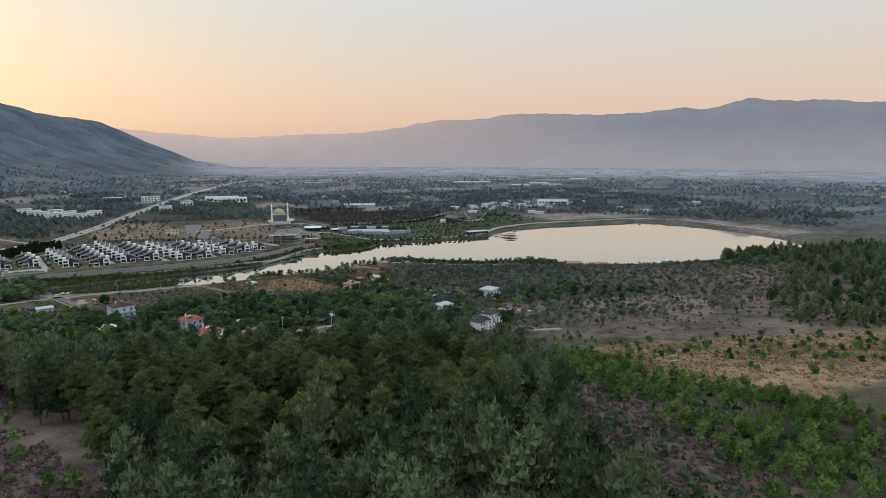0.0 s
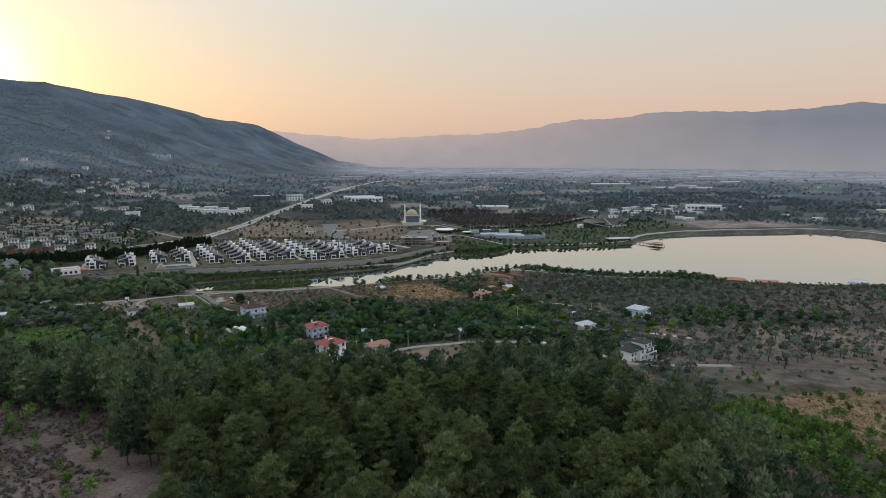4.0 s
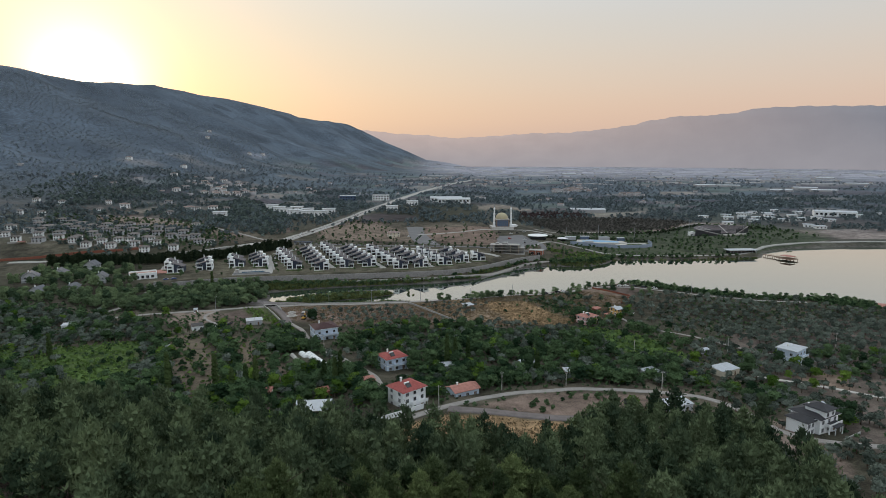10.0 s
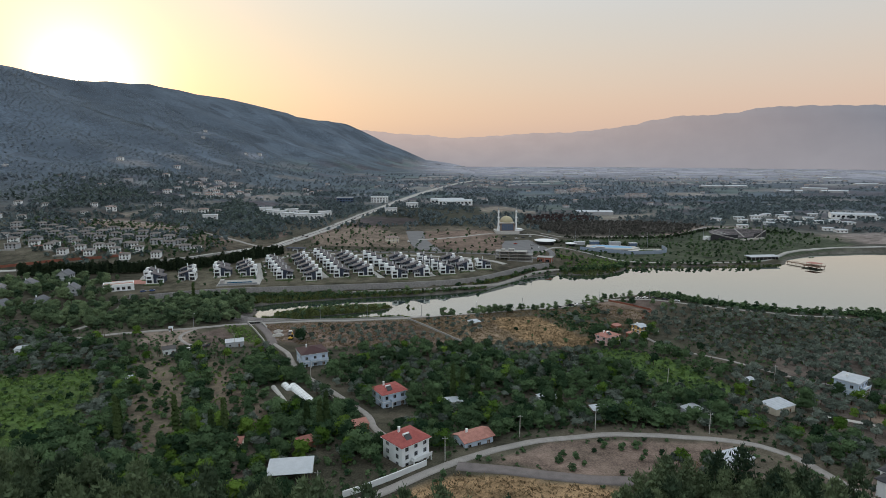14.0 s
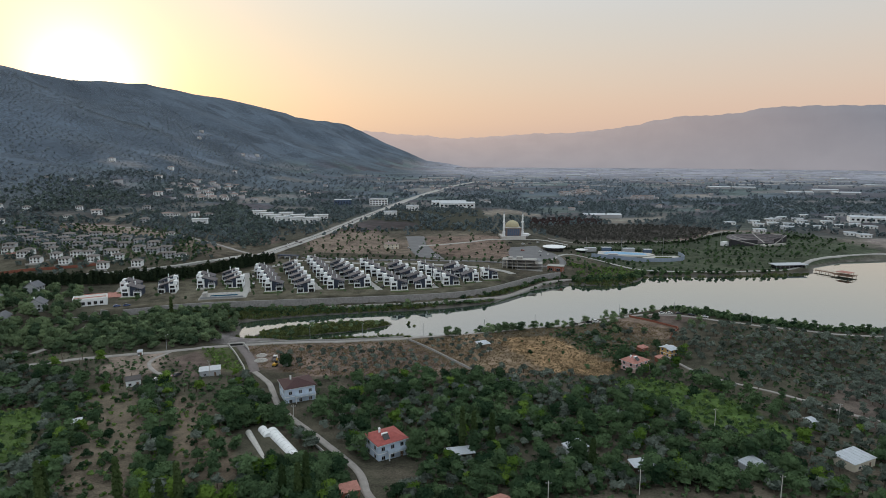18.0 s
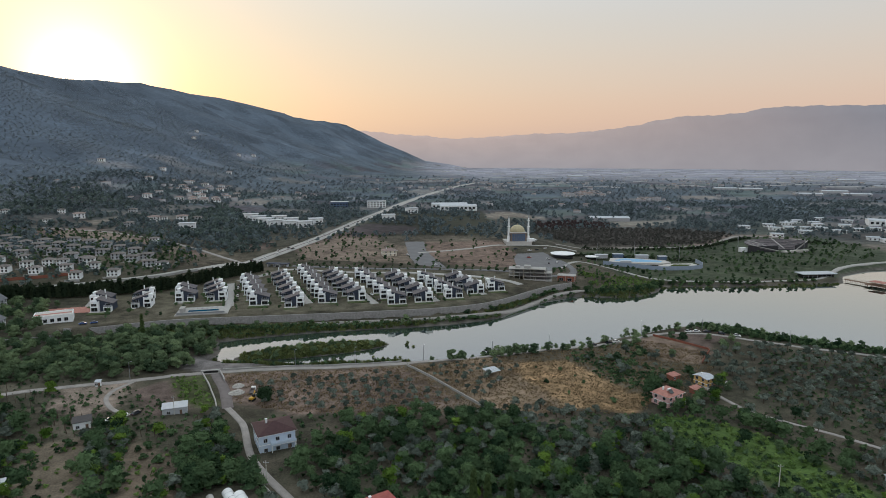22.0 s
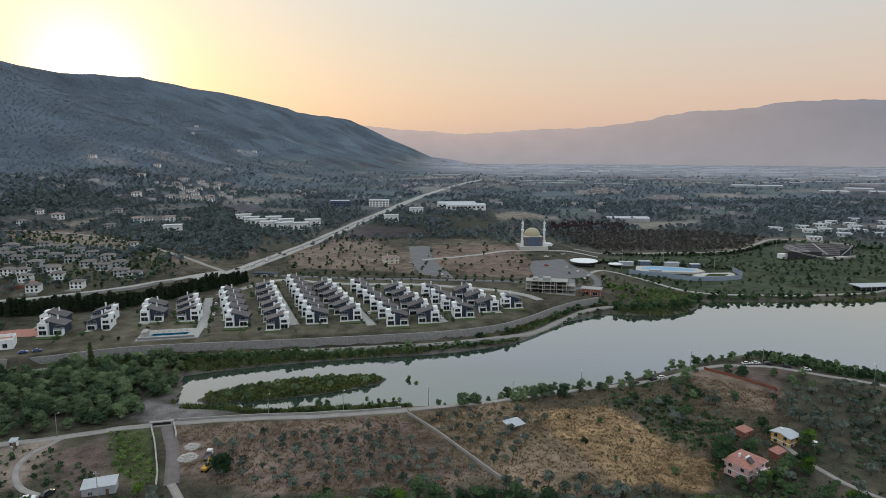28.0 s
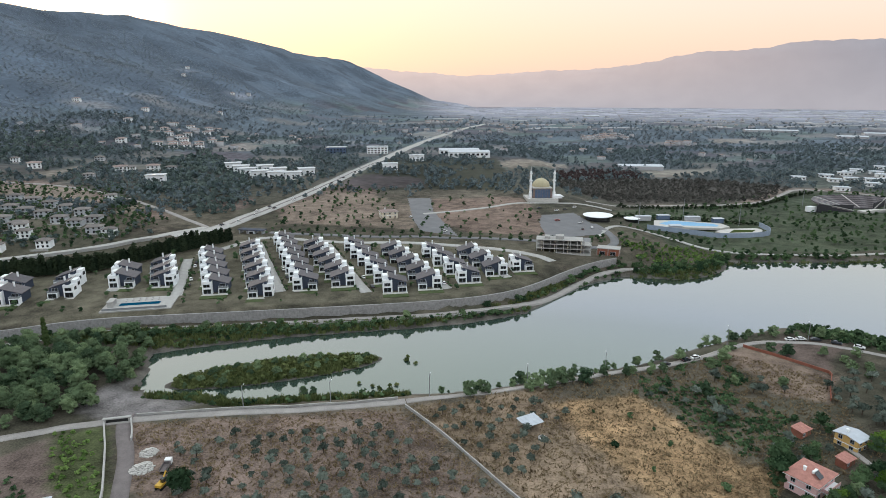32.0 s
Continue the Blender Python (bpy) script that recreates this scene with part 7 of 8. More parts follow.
grove = np.concatenate([scatter([(150, 176), (300, 190), (420, 215), (395, 335), (250, 378), (160, 335), (138, 240)], 6.4, 0.35, 0.85, True, 13, turn=0.4),
                        scatter([(128, 428), (172, 448), (250, 420), (300, 395), (300, 330), (200, 296), (156, 326), (128, 372)], 5.8, 0.35, 0.86, True, 14, turn=-0.3),
                        scatter([(100, 292), (150, 316), (200, 286), (160, 255), (120, 240), (96, 250)], 5.0, 0.4, 0.9, seed=15),
                        scatter([(8, 356), (60, 356), (92, 330), (88, 290), (50, 300), (20, 330)], 4.8, 0.4, 0.8, seed=16),
                        scatter([(-40, 345), (8, 350), (30, 320), (60, 285), (10, 280), (-30, 300)], 5.0, 0.4, 0.4, seed=29),
                        scatter([(-300, 400), (-215, 360), (-160, 330), (-150, 250), (-150, 190), (-230, 190), (-340, 260), (-340, 380)], 5.0, 0.4, 0.85, seed=17),
                        scatter([(110, 232), (150, 232), (170, 200), (140, 170), (104, 176)], 5.4, 0.4, 0.7, seed=18),
                        scatter([(98, 184), (140, 174), (134, 128), (112, 112), (96, 128)], 5.2, 0.45, 0.75, seed=86),
                        scatter([(56, 425), (100, 445), (118, 424), (96, 396), (72, 400)], 6.5, 0.4, 0.5, seed=19)])
for q_ in ([(-152, 318), (-133, 324), (-112, 285), (-100, 257), (-81, 208), (-88, 203), (-113, 242)], [(-230, 290), (-182, 290), (-160, 308), (-130, 241), (-126, 214), (-140, 200), (-230, 205)]):
    grove = grove[inside(q_, grove[:, 0], grove[:, 1]) < np.random.default_rng(6).uniform(-1, 60, len(grove))]
grove = grove[inside([(-185, 284), (-166, 306), (-134, 266), (-130, 222), (-158, 240)], grove[:, 0], grove[:, 1]) < 0]
grove = grove[np.hypot(grove[:, 0] - 117, grove[:, 1] - 184) > 11]
grove = grove[(inside(MEADOWPOLY, grove[:, 0], grove[:, 1]) < 0) | (np.random.default_rng(18).uniform(0, 1, len(grove)) < 0.12)]
joined("olive_grove", OLIVES, grove, L_OLIVE, "grey-green olive trees of an old grove", "olive grove", (0.65, 1.2))
joined("olive_trunks", OTRUNK, grove, BARK, "gnarled trunks of the olive grove", "trunks")
BROADS = [round_crown(110 + k, 380, 0.47, (6.0, 5.0, 7.0, 5.4)[k], (2.9, 2.6, 3.3, 3.0)[k], 0.25, 11) for k in range(4)]
BIG = [round_crown(120 + k, 760, 0.5, (8.5, 7.5, 9.5)[k], (4.0, 3.6, 4.4)[k], 0.2, 16) for k in range(3)]
orchard = np.concatenate([scatter([(-50, 345), (10, 352), (40, 330), (80, 320), (90, 290), (116, 282), (110, 250), (96, 243), (60, 245), (20, 240), (-24, 246), (-32, 262), (-50, 290), (-56, 312), (-44, 335)], 4.7, 0.42, 0.88, seed=21),
                          scatter([(-100, 355), (-70, 300), (-56, 260), (-36, 232), (-40, 204), (-62, 190), (-90, 205), (-92, 290)], 4.6, 0.42, 0.85, seed=22),
                          scatter([(-134, 330), (-118, 330), (-118, 200), (-132, 196)], 4.2, 0.42, 0.75, seed=23),
                          scatter([(-60, 196), (-30, 178), (-12, 172), (-60, 168), (-110, 182), (-100, 200)], 4.2, 0.42, 0.9, seed=24),
                          scatter([(-330, 400), (-200, 365), (-160, 330), (-150, 200), (-250, 190), (-350, 280)], 6.0, 0.42, 0.7, seed=25),
                          scatter([(-130, 214), (-113, 240), (-88, 203), (-62, 180), (-110, 178), (-150, 184), (-140, 200)], 4.4, 0.42, 0.85, seed=66),
                          scatter([(-133, 322), (-119, 325), (-97, 274), (-81, 239), (-62, 223), (-68, 214), (-81, 208), (-100, 257), (-112, 285)], 4.2, 0.42, 0.75, seed=67),
                          scatter([(-162, 306), (-150, 316), (-113, 242), (-126, 216), (-130, 241)], 4.2, 0.42, 0.7, seed=68),
                          scatter([(-96, 312), (-80, 340), (-60, 296), (-34, 262), (-28, 240), (-56, 222), (-71, 260)], 4.3, 0.42, 0.7, seed=69),
                          scatter([(86, 384), (112, 402), (122, 384), (108, 360), (80, 356)], 4.6, 0.42, 0.7, seed=26),
                          scatter([(84, 362), (128, 372), (150, 318), (120, 286), (88, 310)], 5.5, 0.45, 0.4, seed=87),
                          scatter([(-62, 262), (-30, 204), (-4, 216), (11, 227), (32, 239), (70, 245), (112, 240), (118, 256), (60, 256), (20, 255), (-24, 262), (-50, 290)], 4.2, 0.42, 0.85, seed=89),
                          scatter([(-72, 300), (-56, 300), (-34, 268), (-46, 262)], 4.2, 0.42, 0.7, seed=90),
                          scatter([(120, 240), (150, 232), (150, 208), (142, 196), (124, 214), (114, 236)], 4.6, 0.42, 0.7, seed=91),
                          scatter([(30, 212), (66, 216), (90, 206), (60, 203)], 5.0, 0.42, 0.25, seed=27),
                          scatter([(150, 322), (200, 290), (260, 300), (300, 250), (230, 240), (170, 262)], 6, 0.42, 0.5, seed=28)])
BROWN = [[(-152, 318), (-133, 324), (-112, 285), (-100, 257), (-81, 208), (-88, 203), (-113, 242)], [(-119, 325), (-96, 310), (-71, 260), (-62, 223), (-81, 239), (-97, 274)], [(-230, 290), (-182, 290), (-160, 308), (-130, 241), (-126, 214), (-140, 200), (-230, 205)]]


def thin(P_, keep=0.28):
    """Few trees on the open plots."""
    lot = np.max([inside(q_, P_[:, 0], P_[:, 1]) for q_ in BROWN], 0)
    return P_[(lot < 0) | (np.random.default_rng(8).uniform(0, 1, len(P_)) < keep)]


orchard = thin(orchard)
orchard = orchard[inside([(-185, 284), (-166, 306), (-134, 266), (-130, 222), (-158, 240)], orchard[:, 0], orchard[:, 1]) < 0]
orchard = orchard[(inside(MEADOWPOLY, orchard[:, 0], orchard[:, 1]) < 0) | (np.random.default_rng(17).uniform(0, 1, len(orchard)) < 0.12)]
grey = (np.sin(orchard[:, 0] / 9.0) * np.cos(orchard[:, 1] / 11.0) + np.random.default_rng(19).normal(0, 0.7, len(orchard))) > 0.55
joined("garden_olives", OLIVES, orchard[grey], L_OLIVE, "grey-green olive trees among the garden trees", "olive trees", (0.7, 1.2))
joined("orchard_trees", BROADS, orchard[~grey], L_BROAD, "dense dark green fruit and walnut trees of gardens", "orchard", (0.6, 1.2))
orchard = np.concatenate([orchard, scatter([(-160, 346), (-140, 338), (-112, 332), (-104, 322), (-150, 318)], 4.4, 0.42, 0.75, seed=94), scatter([(-110, 352), (-99, 347), (-86, 332), (-100, 328)], 4.2, 0.42, 0.85, seed=95), scatter([(-200, 372), (-176, 372), (-166, 350), (-196, 340)], 5.0, 0.42, 0.7, seed=96)])
bright = np.concatenate([orchard[::9], scatter([(-100, 190), (-60, 178), (-20, 205), (-30, 235), (-90, 240)], 7, 0.45, 0.5, seed=92), scatter([(110, 240), (160, 240), (210, 270), (160, 300), (120, 285)], 9, 0.45, 0.5, seed=93)]) + (1.2, 0.8)
joined("bright_garden_trees", BROADS, free(bright), leaf_mat("yellow_green_leaves", (0.055, 0.115, 0.02), (0.20, 0.31, 0.06), True), "lighter yellow-green fruit trees in the gardens", "fruit trees", (0.5, 1.15))
walnuts = np.concatenate([scatter([(-50, 345), (10, 352), (40, 330), (80, 320), (90, 290), (110, 250), (60, 245), (-24, 246), (-50, 290)], 15, 0.45, 0.5, seed=101),
                          scatter([(-100, 355), (-70, 300), (-36, 232), (-62, 190), (-118, 190), (-92, 290)], 15, 0.45, 0.45, seed=102),
                          scatter([(150, 322), (200, 290), (260, 300), (230, 240), (150, 250), (120, 285)], 20, 0.45, 0.5, seed=103)])
walnuts = thin(walnuts[inside(MEADOWPOLY, walnuts[:, 0], walnuts[:, 1]) < -2], 0.0)
joined("walnut_trees", BIG, walnuts, L_BROAD, "tall dark walnut and plane trees among the orchards", "trees", (0.75, 1.1))
joined("orchard_trunks", [bole(3.0, 0.18, 0.08, 0, 95 + k, 4) for k in range(4)], orchard, BARK, "trunks of the garden trees", "trunks", (0.6, 1.2))
hillwood = scatter([(365, 290)] + RIGHTWOOD + [(395, 270)], 7.5, 0.5, 0.75, seed=75)
hillwood = hillwood[(hillwood[:, 1] > 232) | (np.random.default_rng(21).uniform(0, 1, len(hillwood)) < 0.6)]
joined("hill_broadleaves", [round_crown(125 + k, 130, 1.25, (8.5, 7.5, 9.5)[k], (4.0, 3.6, 4.4)[k], 0.2, 14) for k in range(3)], hillwood[hillwood[:, 0] < 480], L_WILLOW, "mixed green trees on the low hill by the lake", "trees", (0.35, 0.85))
river = np.concatenate([scatter([(-232, 440), (-175, 468), (-140, 473), (-133, 455), (-132, 436), (-131, 412), (-130, 399), (-153, 389), (-205, 376), (-262, 400)], 5.0, 0.42, 0.92, seed=31, wet=1.5),
                        scatter([(-340, 520), (-262, 520), (-250, 500), (-225, 455), (-270, 400), (-350, 400)], 6.5, 0.42, 0.85, seed=32)])
joined("riverside_wood", BIG, river, L_WILLOW, "thick rounded green willows and poplars beside the inlet", "riverside wood", (0.5, 0.95))
shore = np.concatenate([[(x + rng.normal(0, 1.6), y + rng.normal(0, 1.2)) for x, y in zip(*along(rounded([(-12, 424.5), (20, 433), (50, 443), (80, 455), (108, 472), (135, 480)]), 1.7)[:2]) if rng.uniform() < 0.45],
                        [(x + rng.normal(0, 2.5), y + rng.normal(0, 2.0)) for x, y in zip(*along(rounded([(160, 480), (188, 462), (215, 446), (255, 432), (300, 425), (320, 398)]), 1.3)[:2]) if rng.uniform() < 0.7],
                        [(x + rng.normal(0, 2.0), y + rng.normal(0, 2.0)) for x, y in zip(*along([(112, 468), (122, 474), (140, 478), (160, 474)], 3.0)[:2])]])
big_shore = np.array([(50, 434), (37, 430), (42, 428), (28, 424), (23, 423), (59, 435), (75, 440), (86, 452), (96, 445), (99, 431), (127, 460), (152, 450), (153, 436), (116, 429), (85, 423), (123, 381), (102, 366), (20, 421), (33, 428), (62, 437), (70, 439), (104, 452), (112, 462), (160, 455), (147, 456), (132, 456), (158, 444), (150, 442), (-2, 417), (4, 420)])
joined("shore_crowns", [round_crown(280 + k, 420, 0.62, 5.6, 2.9, 0.12, 11) for k in range(3)], big_shore, L_WILLOW, "broad green trees along the shore road", "trees", (0.6, 1.15))
joined("shore_trees", [round_crown(140 + k, 220, 0.62, 4.2, 2.0, 0.15, 8) for k in range(4)], free(shore), L_WILLOW, "round green shrubs and small trees on the lake shore", "shore trees", (0.3, 1.25))
reeds = np.concatenate([scatter([(-142, 462), (-90, 479), (-26, 492), (30, 512), (46, 534), (60, 552), (84, 570), (66, 561), (44, 543), (22, 517), (-10, 504), (-66, 496), (-120, 488), (-170, 478), (-195, 464)], 1.5, 0.5, 0.85, seed=33, wet=-0.8),
                        scatter([(95, 570), (130, 566), (150, 574), (165, 590), (150, 590), (110, 578)], 2.0, 0.5, 0.7, seed=34, wet=-1),
                        scatter([(172, 604), (250, 605), (330, 618), (330, 612), (250, 601), (172, 600)], 2.2, 0.5, 0.9, seed=35, wet=-3),
                        scatter([(-128, 430), (-84, 420), (-58, 424), (-24, 427), (-24, 421), (-58, 414), (-90, 410), (-130, 420)], 1.6, 0.5, 0.75, seed=36, wet=-1.5)])
isl = np.random.default_rng(9).uniform(-1, 1, (1500, 2))
isl = isl[(isl ** 2).sum(1) < 0.96]
islet = np.stack([-78 + 41 * isl[:, 0] * 0.955 - 9 * isl[:, 1] * 0.30, 445 + 41 * isl[:, 0] * 0.30 + 9 * isl[:, 1] * 0.955], 1)
REEDS = [reed_tuft(150 + k, 30, 1.7, 1.4) for k in range(4)]
SEDGE = [round_crown(156 + k, 22, 0.6, 1.5, 1.2, 0.0, 4) for k in range(4)]
joined("reed_bank", REEDS, reeds, L_REED, "tall green-brown reeds along the lake edge", "reeds", (0.6, 1.3))
joined("reed_islet", REEDS, islet[::2], L_REED, "reeds covering a low islet", "reeds", (0.6, 1.2))
joined("islet_sedge", SEDGE, islet[1::2], L_REED, "sedge and low bushes on the islet", "sedge", (0.6, 1.5))
joined("bank_sedge", SEDGE, reeds[::2] + rng.normal(0, 0.8, reeds[::2].shape), L_BROAD, "green sedge and brambles along the bank", "sedge", (0.6, 1.5))
joined("islet_bushes", [round_crown(160 + k, 240, 0.55, 4.0, 2.1, 0.1, 8) for k in range(3)], np.concatenate([islet[::24], [(-44, 456), (-47, 454), (-50, 457), (-63, 452), (-86, 444), (-100, 436), (-64, 428), (-60, 427)]]), L_WILLOW, "bright green willow bushes on the islet", "bushes", (0.5, 1.1))
joined("bank_bushes", [round_crown(165 + k, 260, 0.6, 4.4, 2.4, 0.1, 8) for k in range(3)], scatter([(-170, 470), (-90, 482), (0, 500), (40, 532), (30, 520), (-30, 496), (-120, 482)], 4.5, 0.5, 0.6, seed=37, wet=-0.5), L_WILLOW, "rounded bushes on the bank below the road", "bushes", (0.5, 1.1))
joined("water_bushes", [round_crown(168, 90, 0.7, 3.2, 2.0, 0.0, 7)], [(-27, 456.5), (-23, 452), (-32, 431), (-35, 430), (-38, 433), (-44, 434), (-29, 433)], L_REED, "half-drowned brown bushes standing in the lake", "bushes", (0.7, 1.0))
joined("bright_shrubs", [pine_crown(170 + k, 150, 0.5, 3.0, 1.5) for k in range(4)], np.concatenate([
    scatter([(76, -28), (100, -34), (136, -10), (128, 26), (116, 52), (132, 88), (134, 122), (112, 112), (96, 66), (90, 36), (86, 8)], 2.9, 0.48, 0.72, seed=41),
    clumpy(scatter([(128, 126), (124, 30), (200, 20), (330, 60), (330, 120), (215, 150), (150, 165), (112, 130)], 7, 0.5, 0.6, seed=42)),
    scatter([(-110, 132), (-66, 112), (-52, 66), (-90, 40), (-160, 60), (-170, 120)], 6.0, 0.45, 0.5, seed=43),
    scatter([(-26, -30), (-30, 20), (-56, 62), (-100, 30), (-60, -40)], 6.0, 0.45, 0.4, seed=44)]), L_SCRUB, "bright yellow-green shrubs on the dry slope", "shrubs", (0.5, 1.3))
joined("dark_shrubs", [round_crown(176 + k, 130, 0.5, 2.6, 1.7, 0.05, 7) for k in range(3)], np.concatenate([
    scatter([(110, 110), (150, 150), (330, 110), (330, 60), (200, 30)], 11, 0.45, 0.6, seed=45), scatter([(30, 412), (80, 440), (112, 400), (84, 366), (60, 356), (36, 368)], 9, 0.45, 0.35, seed=46),
    scatter([(10, 214), (60, 230), (90, 214), (50, 204)], 6, 0.45, 0.5, seed=47), scatter([(-160, 345), (-96, 325), (-62, 223), (-90, 203), (-150, 220)], 5.0, 0.48, 0.5, seed=48),
    scatter([(-40, 120), (60, 150), (100, 150), (90, 60), (40, 0), (-20, 0)], 7.5, 0.45, 0.6, seed=49)]), L_BROAD, "dark low shrubs in dry grass", "shrubs", (0.4, 1.2))
meadow = np.concatenate([scatter([(-133, 389), (-119, 394), (-98, 358), (-102, 353), (-117, 362)], 2.2, 0.5, 0.6, seed=104), scatter([(-152, 322), (-96, 312), (-60, 223), (-88, 203), (-120, 236)], 3.6, 0.5, 0.45, seed=99), scatter(MEADOWPOLY, 2.4, 0.5, 0.6, seed=51), scatter([(-230, 290), (-182, 290), (-160, 308), (-130, 241), (-126, 214), (-140, 200), (-230, 205)], 2.6, 0.5, 0.7, seed=52)])
joined("weeds", [round_crown(179 + k, 26, 0.45, 1.1, 0.9, 0.0, 4) for k in range(3)], meadow, L_SCRUB, "bright green weeds in an untended field", "weeds")
park_hedge = np.concatenate([[(x + rng.normal(0, 0.6), y + rng.normal(0, 0.6)) for x, y in zip(*along(rounded(l_), 2.4)[:2])] for l_ in ([(150, 784), (180, 777), (232, 777), (277, 783), (310, 809), (346, 837), (372, 850)], [(330, 812), (400, 820), (440, 800)], [(116, 690), (122, 720), (150, 735), (170, 728), (214, 716), (246, 706)])])
joined("park_hedge", [round_crown(260 + k, 60, 0.8, 3.8, 1.9, 0.05, 6) for k in range(3)], free(park_hedge), L_CYP, "dark clipped trees and hedges edging the park", "hedge", (0.6, 1.2))
hedge = np.concatenate([[(x + o * 0.6 + rng.normal(0, 0.3), y + o + rng.normal(0, 0.3)) for x, y in zip(*along(rounded([(-350, 522), (-290, 532), (-257, 541), (-239, 545), (-216, 553), (-204, 567), (-183, 594), (-164, 618)]), 2.0)[:2])] for o in (1.5, 4.0, 7.0)])
joined("cypress_hedge", [cypress_crown(180 + k, 180, 0.85, 10.0, 1.5) for k in range(3)], hedge, L_CYP, "dark belt of close cypresses behind the villas", "cypresses", (0.75, 1.15))
r = np.random.default_rng(12)
CYPS = [(mesh_np("crown", *cypress_crown(190 + k, 1000, 0.42, (10, 12, 8.5)[k], 1.25), [leaf_mat("tall_cypress_leaves", (0.03, 0.055, 0.022), (0.12, 0.17, 0.06))]), mesh_np("trunk", *bole(4, 0.16, 0.08, 0, k), [BARK])) for k in range(3)]
for x, y in ((-106, 221), (-107, 224), (-91, 229), (-74, 227), (-76, 221), (-80, 217), (-43, 229), (-48, 232), (-41, 230), (-179, 457), (-177, 260), (2, 273), (6, 275), (12, 273), (42, 256)):
    k = int(r.integers(0, 3))
    o = thing("cypress_tree", "tall narrow dark poplar or cypress in a garden", "cypress", "tall narrow garden trees", x, y, turn=r.uniform(0, 360))
    o.scale = (1.0, 1.0, 1.35)
    part("trunk", CYPS[k][1], BARK, o)
    part("crown", CYPS[k][0], BARK, o)
lane_bushes = []
for a_v, b_v in (((-149, 514), (-172, 584)), ((-97, 520), (-140, 622)), ((-52, 520), (-92, 618)), ((-10, 526), (-48, 618)), ((24, 546), (-2, 606))):
    x, y, dx, dy = along([a_v, b_v], 2.2)
    for s in (-1, 1):
        lane_bushes += [(a - d_ * 3.6 * s + rng.normal(0, 0.3), b + c * 3.6 * s) for a, b, c, d_ in zip(x, y, dx, dy) if rng.uniform() < 0.6]
joined("garden_hedge", [round_crown(300 + k, 22, 0.45, 1.3, 0.9, 0.0, 4) for k in range(3)], lane_bushes, L_BROAD, "low hedges along the lanes of the villas", "hedge", (0.5, 1.3))
avenue = []
for line, off in (([(-140, 650), (-84, 640), (-30, 637), (20, 634), (60, 628), (92, 612)], 5), ([(172, 626), (189, 617), (245, 614), (300, 619)], 5), ([(120, 690), (145, 684), (160, 650)], 4)):
    x, y, dx, dy = along(rounded(line), 7)
    for s in (-1, 1):
        avenue += [(a - d_ * off * s, b + c * off * s) for a, b, c, d_ in zip(x, y, dx, dy)]
park = scatter([(150, 640), (300, 640), (420, 710), (470, 740), (450, 860), (330, 860), (300, 720), (200, 730), (140, 740)], 11, 0.4, 0.55, seed=53)
joined("avenue_trees", [round_crown(200 + k, 100, 0.8, 5, 2.0, 0.3, 6) for k in range(3)], free(np.concatenate([avenue, park])), L_BROAD, "young round trees lining roads and park lawns", "young trees", (0.5, 1.0))
gardens = np.concatenate([scatter([(-225, 480), (-116, 500), (-8, 520), (40, 560), (40, 590), (-40, 640), (-140, 640), (-250, 560)], 7.5, 0.45, 0.3, seed=54),
                          scatter([(-150, 670), (-45, 655), (-60, 780), (-120, 870), (-148, 800)], 8, 0.45, 0.45, seed=55), scatter([(50, 595), (100, 580), (140, 600), (130, 660), (96, 640)], 6, 0.45, 0.5, seed=56),
                          scatter([(-430, 620), (-240, 590), (-225, 680), (-330, 800), (-520, 800)], 5.5, 0.45, 0.7, seed=57),
                          scatter([(150, 640), (300, 640), (420, 710), (470, 740), (450, 860), (330, 860), (200, 780), (140, 740)], 7, 0.45, 0.45, seed=70), scatter([(-45, 655), (60, 650), (70, 770), (-20, 790)], 9, 0.45, 0.3, seed=71)])
foot = scatter([(-560, 860), (-440, 640), (-330, 560), (-240, 600), (-185, 660), (-150, 790), (-110, 1040), (-330, 1160), (-540, 1140)], 7.5, 0.5, 0.62, seed=85)
foot = planted(foot[(wave(foot[:, 0], foot[:, 1], 30, 2) > -0.2)], 75.0)
foot = foot[np.max([inside(q_, foot[:, 0], foot[:, 1]) for q_ in ([(-477, 804), (-432, 833), (-339, 783), (-304, 742), (-312, 719), (-405, 745), (-443, 757)], [(-269, 708), (-255, 720), (-232, 697), (-242, 675)])], 0) < 0]
joined("hill_foot_trees", [round_crown(296 + k, 60, 0.95, 5.0, 2.4, 0.15, 7) for k in range(4)], foot, L_MIDW, "dark trees between the houses below the hill", "trees", (0.5, 1.35))
joined("garden_trees", [round_crown(205 + k, 100, 0.75, 4, 1.7, 0.15, 6) for k in range(3)], gardens, L_BROAD, "small garden trees and bushes round the houses", "garden trees", (0.4, 1.2))
brush = scatter([(-340, 420), (-150, 380), (-100, 345), (-40, 348), (10, 350), (60, 352), (130, 372), (170, 440), (300, 415), (420, 330), (420, 190), (330, 120), (140, 165), (110, 180), (60, 205), (10, 165), (-60, 160), (-160, 170), (-340, 200)], 3.3, 0.5, 0.8, seed=58)
for c, poly in PLOTS:
    if c in (GOLDEN, BARE, DRY):
        brush = brush[inside(poly, brush[:, 0], brush[:, 1]) < 1]
lot = inside([(136, 170), (160, 152), (320, 105), (430, 200), (400, 330), (240, 380), (160, 330), (150, 260)], brush[:, 0], brush[:, 1])
brush = brush[(lot < 0) | (np.random.default_rng(31).uniform(0, 1, len(brush)) < 0.22)]
brush = thin(brush, 0.4)
